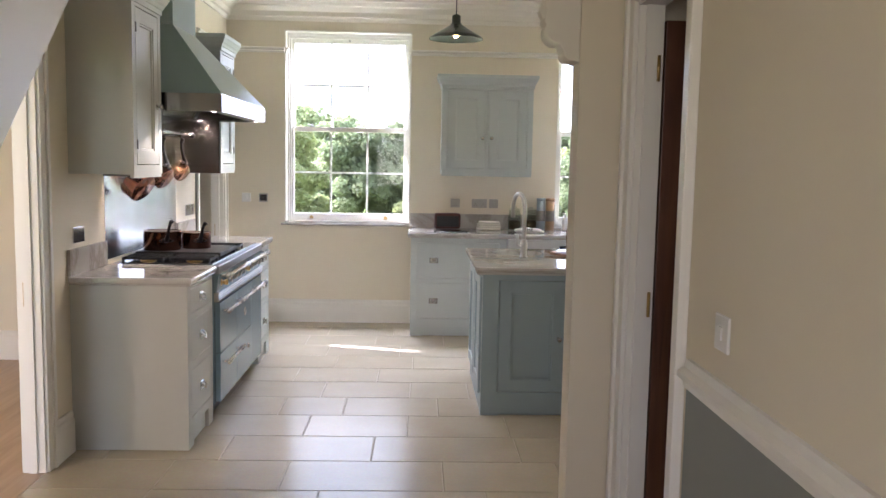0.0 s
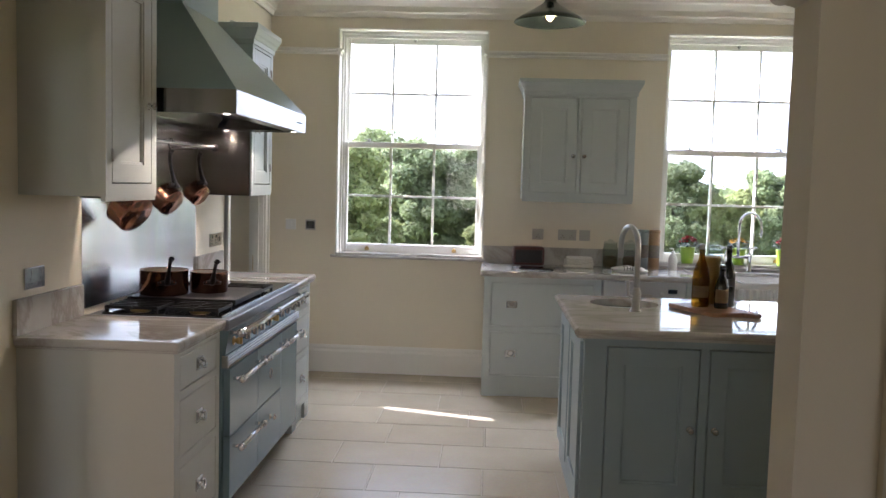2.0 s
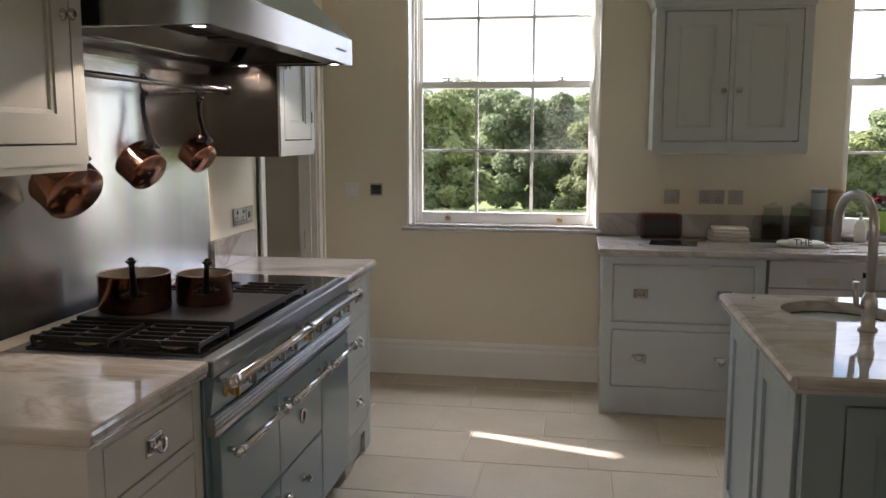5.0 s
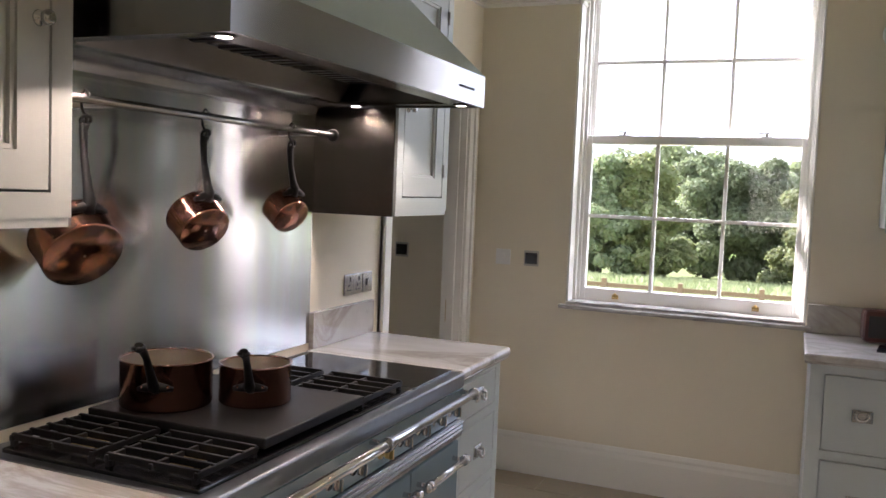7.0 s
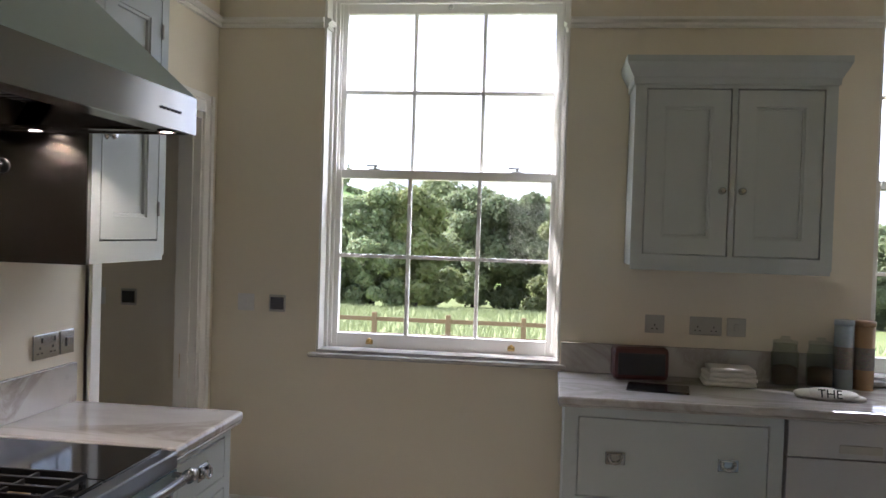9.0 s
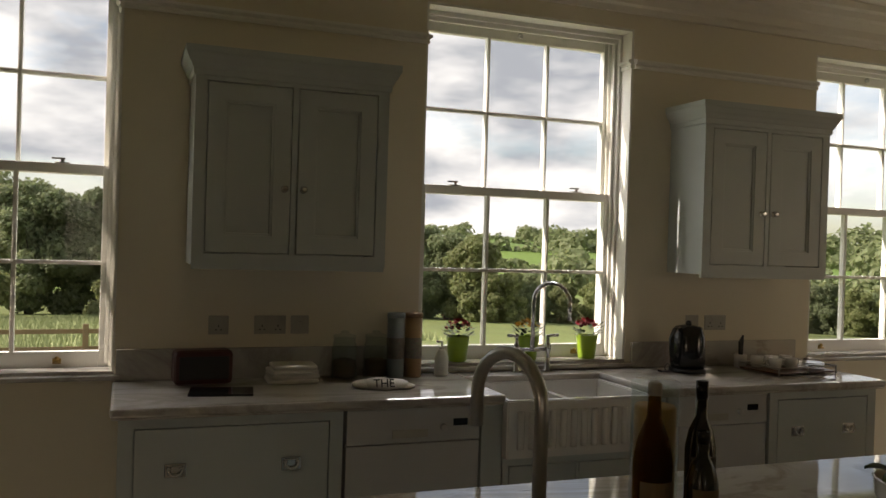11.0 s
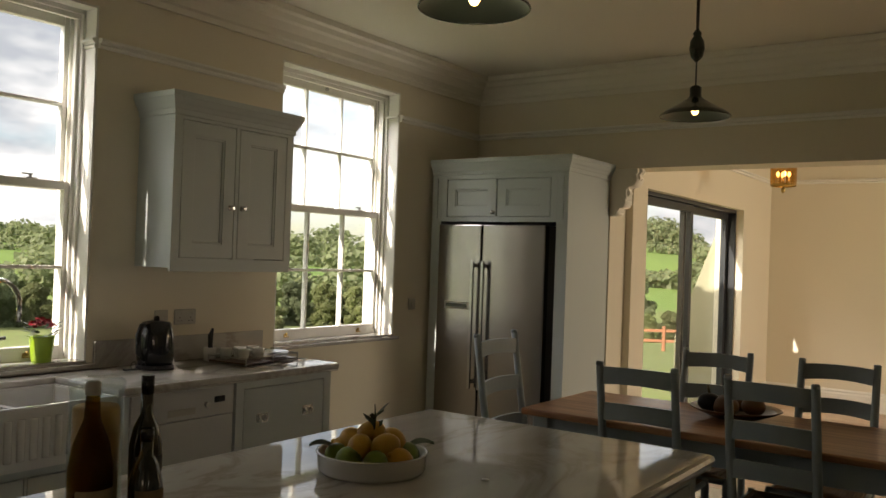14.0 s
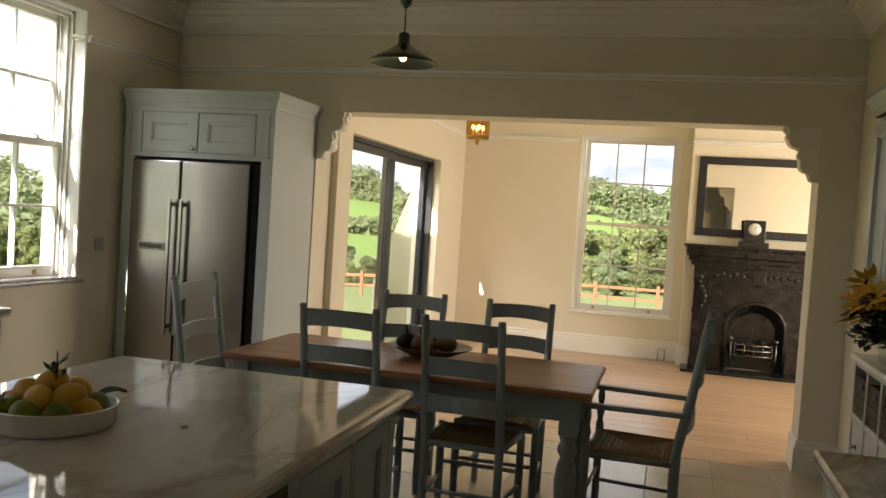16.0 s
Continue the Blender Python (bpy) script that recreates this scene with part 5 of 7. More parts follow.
def range_door(x0, x1, z0, z1, nm="oven_door", bar=True, knob=False, badge=False):
    d = part(nm, boxm(x0 + 0.003, x1 - 0.003, -0.012, 0.02, z0 + 0.003, z1 - 0.003, bevel=0.004), M_ENAMEL, rg_)
    if bar:
        rail_bar(d, x0 + 0.03, x1 - 0.03, z1 - 0.055, -0.055, 0.012, "door_rail")
    if knob:
        part("knob", knob_mesh(bmesh.new(), (x0 + x1) / 2, (z0 + z1) / 2 + 0.05, -0.012), M_CHROME, d)
    if badge:
        xm, zm = (x0 + x1) / 2, (z0 + z1) / 2 - 0.02
        bm = tube(bmesh.new(), [(xm + 0.024 * math.cos(a * 0.3927), -0.016, zm + 0.024 * math.sin(a * 0.3927)) for a in range(17)], 0.004, 6)
        part("badge", bm, M_CHROME, d, "plain round metal badge")


zt, zm_, zb = RH - 0.230, 0.40, 0.10
range_door(0.03, 0.50, zm_, zt, badge=False)
range_door(0.50, 0.97, zm_, zt, badge=True)
range_door(0.97, RW - 0.03, zb, zt)
range_door(0.03, 0.50, zb, zm_, "warming_drawer")
range_door(0.50, 0.97, zb, zm_, "warming_drawer", bar=False, knob=True)
part("hob_tray", boxm(0.03, RW - 0.34, 0.03, 0.58, RH - 0.008, RH + 0.006, bevel=0.003), M_BLACK, rg_, "black hob tray")
part("hot_plate", boxm(0.27, 0.74, 0.04, 0.57, RH + 0.02, RH + 0.046, bevel=0.004), M_IRON, rg_, "dark iron simmering plate")
part("glass_hob", boxm(RW - 0.33, RW - 0.02, 0.03, 0.60, RH - 0.006, RH + 0.004, bevel=0.002), M_BLACK, rg_, "black glass hob")
for gx in (0.045, 0.755):
    for gy in (0.05, 0.33):
        wx = 0.215 if gx < 0.1 else 0.26
        grate = part("pan_support", boxm(gx, gx + wx, gy + 0.115, gy + 0.125, RH + 0.018, RH + 0.032, bevel=0.002), M_IRON, rg_, "black cast iron pan support")
        for y in (gy + 0.004, gy + 0.24):
            part("cross_bar", boxm(gx, gx + wx, y - 0.005, y + 0.005, RH + 0.018, RH + 0.032, bevel=0.002), M_IRON, grate)
        for k in range(5):
            x = gx + 0.01 + k * (wx - 0.02) / 4
            part("finger", boxm(x - 0.005, x + 0.005, gy, gy + 0.245, RH + 0.020, RH + 0.036, bevel=0.002), M_IRON, grate)
        for x in (gx + 0.008, gx + wx - 0.008):
            for y in (gy + 0.008, gy + 0.237):
                part("foot", boxm(x - 0.006, x + 0.006, y - 0.006, y + 0.006, RH + 0.004, RH + 0.02), M_IRON, grate)
        bm = turn(bmesh.new(), [(0.048, RH + 0.005), (0.046, RH + 0.014), (0.030, RH + 0.020), (0.004, RH + 0.021)], 20, Matrix.Translation((gx + wx / 2, gy + 0.12, 0)))
        part("burner", bm, M_BRASS, rg_, "brass burner cap")

# ---- hood ----
hd_ = thing("extractor_hood", pose(-1.00, 5.425, 1.812, 0, 0, 90), "large blue extractor hood with a brushed steel band", "extractor hood")
HW, HD = 1.395, 0.678
bm = bmesh.new()
for a in ((0, HW, 0, 0.012), (0, 0.012, 0.012, HD), (HW - 0.012, HW, 0.012, HD)):
    box(bm, *a, 0, 0.105)
band = part("band", bm, M_BAND, hd_, "brushed steel hood band")
for i in range(6):
    part("button", turn(bmesh.new(), [(0.004, 0), (0.004, 0.004)], 8, Matrix.Translation((HW - 0.22 + i * 0.022, 0.0, 0.05)) @ pose(0, 0, 0, 90)), M_BLACKMAT, band)
bm = bmesh.new()
b4 = [(0.0, 0.0), (HW, 0.0), (HW, HD), (0.0, HD)]
t4 = [(HW / 2 - 0.27, 0.40), (HW / 2 + 0.27, 0.40), (HW / 2 + 0.27, HD), (HW / 2 - 0.27, HD)]
rb = [bm.verts.new((x, y, 0.105)) for x, y in b4]
rt = [bm.verts.new((x, y, 0.56)) for x, y in t4]
for i in range(4):
    bm.faces.new((rb[i], rb[(i + 1) % 4], rt[(i + 1) % 4], rt[i]))
bm.faces.new(list(reversed(rb)))
bm.faces.new(rt)
part("canopy", bm, M_HOOD, hd_)
part("flue", boxm(HW / 2 - 0.27, HW / 2 + 0.27, 0.40, HD, 0.56, CEIL - 1.814), M_HOOD, hd_)
part("badge", boxm(HW / 2 + 0.12, HW / 2 + 0.20, 0.20, 0.216, 0.300, 0.325), M_CHROME, hd_, "plain metal badge")
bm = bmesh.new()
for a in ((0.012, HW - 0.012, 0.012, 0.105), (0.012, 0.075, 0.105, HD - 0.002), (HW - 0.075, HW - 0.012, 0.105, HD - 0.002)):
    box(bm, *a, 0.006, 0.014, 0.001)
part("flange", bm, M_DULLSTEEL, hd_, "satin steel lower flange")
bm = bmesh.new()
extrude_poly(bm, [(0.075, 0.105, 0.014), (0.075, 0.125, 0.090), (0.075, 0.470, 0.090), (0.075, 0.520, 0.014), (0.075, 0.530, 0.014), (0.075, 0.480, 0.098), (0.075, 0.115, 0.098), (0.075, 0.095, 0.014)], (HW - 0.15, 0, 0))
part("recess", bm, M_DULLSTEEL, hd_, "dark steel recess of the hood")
bm = bmesh.new()
extrude_poly(bm, [(0.076, 0.530, 0.006), (0.076, HD - 0.075, -0.004), (0.076, HD - 0.060, -0.030), (0.076, HD - 0.002, -0.034), (0.076, HD - 0.002, 0.014), (0.076, 0.530, 0.014)], (HW - 0.152, 0, 0))
part("rear_lip", bm, M_BAND, hd_, "brushed steel rear lip")
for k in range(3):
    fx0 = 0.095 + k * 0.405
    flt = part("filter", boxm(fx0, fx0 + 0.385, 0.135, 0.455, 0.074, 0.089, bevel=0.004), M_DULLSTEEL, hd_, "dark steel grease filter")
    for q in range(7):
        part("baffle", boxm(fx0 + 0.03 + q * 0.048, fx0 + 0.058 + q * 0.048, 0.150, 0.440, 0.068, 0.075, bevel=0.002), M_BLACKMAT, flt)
LAMPS = ((0.060, 0.060), (HW - 0.060, 0.060), (0.044, 0.470), (HW - 0.044, 0.470))
for x, y in LAMPS:
    lp = part("lamp", turn(bmesh.new(), [(0.027, 0.001), (0.027, 0.006), (0.018, 0.006), (0.018, 0.001)], 18, Matrix.Translation((x, y, 0)), cap=False), M_CHROME, hd_, "small round hood lamp")
    part("lamp_glass", turn(bmesh.new(), [(0.017, 0.003), (0.017, 0.0055)], 16, Matrix.Translation((x, y, 0))), M_SPOT, lp)
    li = new("hood_light", bpy.data.lights.new("hood_light", "SPOT"))
    li.data.energy, li.data.color, li.data.spot_size, li.data.shadow_soft_size = HOOD_W, (1.0, 0.82, 0.6), 2.5, 0.02
    li.matrix_world = look((-1.00 - y, 5.425 + x, 1.808), (-1.00 - y - 0.02, 5.425 + x, 0.9))

# ---- island ----
IX0, IX1, IY0, IY1 = 0.535, 3.080, 5.525, 6.69
isl = thing("kitchen_island", pose(IX0 + 0.035, IY0 + 0.035, FLOOR), "blue-grey painted kitchen island with panelled doors", "kitchen island")
IW, ID = IX1 - IX0 - 0.07, IY1 - IY0 - 0.07
ops = [(0.10, 0.52, 0.15, HB - 0.04), (0.56, 0.98, 0.15, HB - 0.04), (1.69, 2.07, 0.15, HB - 0.04), (2.09, 2.42, 0.15, HB - 0.04)]
body = carcass(isl, IW, ID - 0.024, HB, ops + [(1.05, 1.62, 0.02, HB - 0.02)], M_ISL)
for i, o in enumerate(ops):
    front(isl, "door", *o, M_ISL, knob=((o[1] - 0.035) if i % 2 == 0 else (o[0] + 0.035), 0.49))
for y0, y1 in ((0.05, 0.52), (0.57, 1.05)):
    sp_ = part("side_panel", boxm(-0.004, 0.0, y0 + 0.068, y1 - 0.068, 0.198, HB - 0.098), M_ISL, isl)
    for nm, a in (("stile", (y0, y0 + 0.07, 0.13, HB - 0.03)), ("stile", (y1 - 0.07, y1, 0.13, HB - 0.03)), ("rail", (y0 + 0.07, y1 - 0.07, 0.13, 0.20)), ("rail", (y0 + 0.07, y1 - 0.07, HB - 0.10, HB - 0.03))):
        part(nm, boxm(-0.016, 0.0, *a, bevel=0.003), M_ISL, sp_)
for i in range(7):
    y0 = 0.03 + i * 0.155
    part("end_board", boxm(IW, IW + 0.012, y0, y0 + 0.148, 0.08, HB - 0.05, bevel=0.003), M_ISL, isl)
wc = thing("wine_cooler", pose(IX0 + 0.035 + 1.055, IY0 + 0.03, FLOOR), "black glass-fronted wine cooler built into the island", "wine cooler")
part("door", boxm(0, 0.56, 0, 0.03, 0.10, HB - 0.025, bevel=0.003), M_BLACK, wc)
part("handle", tube(bmesh.new(), [(0.05, 0.0, 0.25), (0.05, -0.04, 0.26), (0.05, -0.04, 0.74), (0.05, 0.0, 0.75)], 0.009), M_STEEL, wc, "long steel bar handle")
part("vent", boxm(0.0, 0.56, 0.01, 0.03, 0.02, 0.09), M_BLACKMAT, wc)
bm = bmesh.new()
# island top with a round opening for the prep sink
SX, SY, SR = 0.875, 6.405, 0.185
NS = 40
circ_t, circ_b, rect_t, rect_b = [], [], [], []
qx0, qx1, qy0, qy1 = SX - 0.25, SX + 0.30, IY0 + 0.55, IY1 - 0.06
for i in range(NS):
    a = 2 * math.pi * i / NS
    c, s_ = math.cos(a), math.sin(a)
    k = min(((qx1 - SX) if c > 0 else (SX - qx0)) / max(abs(c), 1e-6), ((qy1 - SY) if s_ > 0 else (SY - qy0)) / max(abs(s_), 1e-6))
    for lst, rr, z in ((circ_t, SR, 0.905), (circ_b, SR, 0.866), (rect_t, k, 0.905), (rect_b, k, 0.866)):
        lst.append(bm.verts.new((SX + c * rr, SY + s_ * rr, z)))
for i in range(NS):
    j = (i + 1) % NS
    bm.faces.new((circ_t[i], circ_t[j], rect_t[j], rect_t[i]))
    bm.faces.new((circ_b[j], circ_b[i], rect_b[i], rect_b[j]))
    bm.faces.new((circ_t[j], circ_t[i], circ_b[i], circ_b[j]))
for a in ((IX0, qx0, IY0, IY1), (qx1, IX1, IY0, IY1), (qx0, qx1, IY0, qy0), (qx0, qx1, qy1, IY1)):
    box(bm, *a, 0.866, 0.905)
bmesh.ops.remove_doubles(bm, verts=bm.verts, dist=1e-5)
top = solid("island_worktop", bm, M_MARBLE, "large polished veined marble island top", "worktop")
bm = bmesh.new()
EDGE = [(0.0, 0.0), (0.012, -0.004), (0.018, -0.016), (0.012, -0.030), (0.004, -0.034), (0.004, -0.046), (-0.012, -0.046), (-0.012, 0.0)]
for p0, p1, o in (((IX0, IY0), (IX1, IY0), (0, -1)), ((IX0, IY1), (IX1, IY1), (0, 1)), ((IX0, IY0), (IX0, IY1), (-1, 0)), ((IX1, IY0), (IX1, IY1), (1, 0))):
    sweep(bm, [(a, b - 0.0005) for a, b in EDGE[:6]] + [(0.0005, -0.046)], (*p0, 0.905), (*p1, 0.905), (*o, 0))
part("moulded_edge", bm, M_MARBLE, top)
ps = solid("prep_sink", turn(bmesh.new(), [(SR + 0.02, 0.862), (SR - 0.004, 0.862), (SR - 0.01, 0.80), (SR - 0.05, 0.745), (0.02, 0.74), (0.02, 0.73), (SR - 0.045, 0.735), (SR + 0.0, 0.80)], 40, Matrix.Translation((SX, SY, 0)), cap=False), M_STEEL,
           "round steel prep sink sunk in the island top", "sink")

# ---- fridge in its housing ----
FX = 5.60
fh = thing("fridge_housing", pose(FX, 8.56, FLOOR, 0, 0, -90), "pale painted fridge housing with twin cupboard doors above", "tall cabinet")
FW, FDp = 8.56 - 7.37, XE - FX - 0.003
part("side_panel", boxm(0, 0.09, 0, FDp, 0, 2.22, bevel=0.002), M_CAB, fh)
part("side_panel", boxm(FW - 0.09, FW, 0, FDp, 0, 2.22, bevel=0.002), M_CAB, fh)
bm = boxm(0.09, FW - 0.09, 0.022, FDp, 1.86, 2.22)
box(bm, 0.09, FW - 0.09, 0, 0.022, 1.86, 1.895)
box(bm, 0.09, FW - 0.09, 0, 0.022, 2.185, 2.22)
box(bm, 0.09, 0.14, 0, 0.022, 1.895, 2.185)
box(bm, FW - 0.14, FW - 0.09, 0, 0.022, 1.895, 2.185)
part("top_box", bm, M_CAB, fh)
front(fh, "door", 0.14, FW / 2, 1.895, 2.185, M_CAB, knob=(FW / 2 - 0.03, 1.93))
front(fh, "door", FW / 2, FW - 0.14, 1.895, 2.185, M_CAB)
crown(fh, FW, FDp, 2.218, M_CAB, (False, True))
for x in (0.035, FW - 0.055):
    part("pilaster", boxm(x, x + 0.02, -0.008, 0.0, 1.88, 2.19, bevel=0.003), M_CAB, fh)
fr = thing("fridge_freezer", pose(FX - 0.02, 8.46, FLOOR, 0, 0, -90), "tall brushed steel side-by-side fridge freezer", "fridge freezer")
FRW = 0.995
part("body", boxm(0.005, FRW - 0.005, 0.05, 0.66, 0.03, 1.83), M_BLACKMAT, fr)
dl = part("door", boxm(0.003, 0.395, -0.02, 0.05, 0.06, 1.835, bevel=0.008), M_FRIDGE, fr)
dr = part("door", boxm(0.405, FRW - 0.06, -0.02, 0.05, 0.06, 1.835, bevel=0.008), M_FRIDGE, fr)
for d_, x in ((dl, 0.355), (dr, 0.445)):
    bm = boxm(x - 0.013, x + 0.013, -0.078, -0.060, 0.60, 1.56, bevel=0.004)
    for z in (0.64, 1.51):
        box(bm, x - 0.010, x + 0.010, -0.062, -0.018, z, z + 0.03, 0.003)
    part("handle", bm, M_STEEL, d_, "long flat steel handle")
dp = part("dispenser", boxm(0.08, 0.30, -0.026, -0.018, 1.19, 1.245, bevel=0.002), M_GREYPLATE, dl, "steel framed control strip")
part("display", boxm(0.095, 0.285, -0.029, -0.025, 1.205, 1.232), M_BLACK, dp)
part("kick_plate", boxm(0.02, FRW - 0.02, 0.04, 0.06, 0.0, 0.06), M_BLACKMAT, fr)


# ---- dining table and chairs ----
TX0, TX1, TY0, TY1, TZ = 4.25, 5.12, 4.985, 6.93, 0.735
tb = thing("dining_table", pose((TX0 + TX1) / 2, (TY0 + TY1) / 2, FLOOR), "farmhouse table with an oiled oak top and blue-grey legs", "table")
hx, hy, th = (TX1 - TX0) / 2, (TY1 - TY0) / 2, TZ - FLOOR
bm = boxm(-hy, hy, -hx, hx, th - 0.038, th, bevel=0.010)
part("tabletop", bm, M_OAK, tb, "oiled oak tabletop", m=pose(0, 0, 0, 0, 0, 90))
for s in (-1, 1):
    part("apron", boxm(s * (hx - 0.075) - 0.012, s * (hx - 0.075) + 0.012, -hy + 0.15, hy - 0.15, th - 0.16, th - 0.039), M_CHAIR, tb)
    part("apron", boxm(-hx + 0.15, hx - 0.15, s * (hy - 0.105) - 0.012, s * (hy - 0.105) + 0.012, th - 0.16, th - 0.039), M_CHAIR, tb)
LEG = [(0.032, 0), (0.036, 0.02), (0.034, 0.10), (0.044, 0.14), (0.030, 0.17), (0.050, 0.24), (0.056, 0.32), (0.046, 0.40), (0.032, 0.44), (0.048, 0.47), (0.048, 0.49), (0.034, 0.515), (0.044, 0.545), (0.044, 0.56)]
for sx in (-1, 1):
    for sy in (-1, 1):
        bm = turn(bmesh.new(), LEG, 20)
        box(bm, -0.045, 0.045, -0.045, 0.045, 0.555, th - 0.039, 0.004)
        part("leg", bm, M_CHAIR, tb, m=pose(sx * (hx - 0.075), sy * (hy - 0.105), 0))


def ladder_chair(m, arms=False, h=1.075, w=0.42, d=0.40):
    """A ladder-back chair facing +y, with its back at y = 0 and its feet at z = 0."""
    c = thing("dining_chair", m, ("blue-grey painted ladder-back armchair with a rush seat" if arms else "blue-grey painted ladder-back chair with a woven rush seat"), "chair", "chairs round the table")
    sh, lean = 0.45, 0.10
    for s in (-1, 1):
        x = s * (w / 2 - 0.02)
        bm = tube(bmesh.new(), [(x, 0.02, 0.0), (x, 0.02, sh), (x, -lean * 0.35, sh + 0.28), (x, -lean, h)], [0.018, 0.022, 0.021, 0.019], 10)
        turn(bm, [(0.0195, h - 0.01), (0.0195, h + 0.004), (0.015, h + 0.010), (0.002, h + 0.011)], 10, Matrix.Translation((x, -lean, 0)))
        part("back_post", bm, M_CHAIR, c)
        xf = s * (w / 2 + 0.01)
        fh = sh + (0.22 if arms else 0.01)
        if arms:
            bm = turn(bmesh.new(), [(0.020, 0), (0.022, sh - 0.03), (0.022, sh + 0.03), (0.014, sh + 0.06), (0.022, sh + 0.10), (0.014, sh + 0.14), (0.020, sh + 0.18), (0.016, fh)], 12, Matrix.Translation((xf, d, 0)))
        else:
            bm = turn(bmesh.new(), [(0.017, 0), (0.022, 0.06), (0.021, sh - 0.02), (0.016, fh)], 12, Matrix.Translation((xf, d, 0)))
        part("front_leg", bm, M_CHAIR, c)
        part("side_stretcher", tube(bmesh.new(), [(x, 0.02, 0.17), (xf, d, 0.17)], 0.011, 8), M_CHAIR, c)
        if arms:
            bm = bmesh.new()
            extrude_poly(bm, [(x - 0.022, -0.02, fh), (x + 0.022, -0.02, fh), (xf + 0.03, d + 0.03, fh), (xf - 0.03, d + 0.03, fh)], (0, 0, 0.024))
            bmesh.ops.bevel(bm, geom=list(bm.edges), offset=0.006, segments=2, affect="EDGES")
            part("arm", bm, M_CHAIR, c)
    part("front_stretcher", tube(bmesh.new(), [(-w / 2 - 0.01, d, 0.24), (w / 2 + 0.01, d, 0.24)], 0.011, 8), M_CHAIR, c)
    part("back_stretcher", tube(bmesh.new(), [(-w / 2 + 0.02, 0.02, 0.20), (w / 2 - 0.02, 0.02, 0.20)], 0.011, 8), M_CHAIR, c)
    slats = (h - 0.43, h - 0.245, h - 0.062) if not arms else (h - 0.52, h - 0.30, h - 0.085)
    for z in slats:
        yb = -lean * max(0.0, (z - sh)) / (h - sh) * 0.95
        bm = bmesh.new()
        n = 9
        fr_, bk = [], []
        for i in range(n):
            t = i / (n - 1) * 2 - 1
            x, bow = t * (w / 2 - 0.035), -0.028 * (1 - t * t)
            lo, hi = z - 0.042 + 0.012 * (1 - t * t), z + 0.046 + 0.006 * (1 - t * t)
            fr_.append([bm.verts.new((x, yb + bow + 0.008, zz)) for zz in (lo, hi)])
            bk.append([bm.verts.new((x, yb + bow - 0.008, zz)) for zz in (lo, hi)])
        for i in range(n - 1):
            bm.faces.new((fr_[i][0], fr_[i + 1][0], fr_[i + 1][1], fr_[i][1]))
            bm.faces.new((bk[i + 1][0], bk[i][0], bk[i][1], bk[i + 1][1]))
            bm.faces.new((fr_[i][1], fr_[i + 1][1], bk[i + 1][1], bk[i][1]))
            bm.faces.new((fr_[i + 1][0], fr_[i][0], bk[i][0], bk[i + 1][0]))
        bm.faces.new((fr_[0][0], fr_[0][1], bk[0][1], bk[0][0]))
        bm.faces.new((fr_[-1][1], fr_[-1][0], bk[-1][0], bk[-1][1]))
        part("slat", bm, M_CHAIR, c)
    bm = bmesh.new()
    # rush seat: ridged cords drawn in to the middle from four sides
    a = [(-w / 2 + 0.015, 0.02), (w / 2 - 0.015, 0.02), (w / 2 + 0.005, d), (-w / 2 - 0.005, d)]
    mid = Vector((0, d / 2, sh - 0.012))
    for k in range(4):
        p, q = Vector((*a[k], sh)), Vector((*a[(k + 1) % 4], sh))
        nn = 9
        for i in range(nn):
            f0, f1 = i / nn, (i + 1) / nn
            c0, c1 = p.lerp(mid, f0), q.lerp(mid, f0)
            d0, d1 = p.lerp(mid, f1), q.lerp(mid, f1)
            up = Vector((0, 0, 0.008 * (1 - f0)))
            m0, m1 = (c0 + d0) / 2 + up, (c1 + d1) / 2 + up
            vs = [bm.verts.new(v) for v in (c0, c1, m1, m0, d1, d0)]
            bm.faces.new((vs[0], vs[1], vs[2], vs[3]))
            bm.faces.new((vs[3], vs[2], vs[4], vs[5]))
    bmesh.ops.remove_doubles(bm, verts=bm.verts, dist=1e-5)
    part("seat", bm, M_RUSH, c, "woven rush seat")
    bm = bmesh.new()
    for k in range(4):
        tube(bm, [(*a[k], sh - 0.012), (*a[(k + 1) % 4], sh - 0.012)], 0.016, 8)
    part("seat_rail", bm, M_CHAIR, c)
    return c


ch = ladder_chair(pose(4.265, 6.245, FLOOR, 0, 0, -87))
copy_thing(ch, pose(4.255, 5.60, FLOOR, 0, 0, -92))
copy_thing(ch, pose(5.16, 6.18, FLOOR, 0, 0, 90))
copy_thing(ch, pose(5.16, 5.52, FLOOR, 0, 0, 89))
ac = ladder_chair(pose(4.40, 7.09, FLOOR, 0, 0, 184), True, 1.15, 0.50, 0.44)
copy_thing(ac, pose(4.68, 4.56, FLOOR, 0, 0, -3))

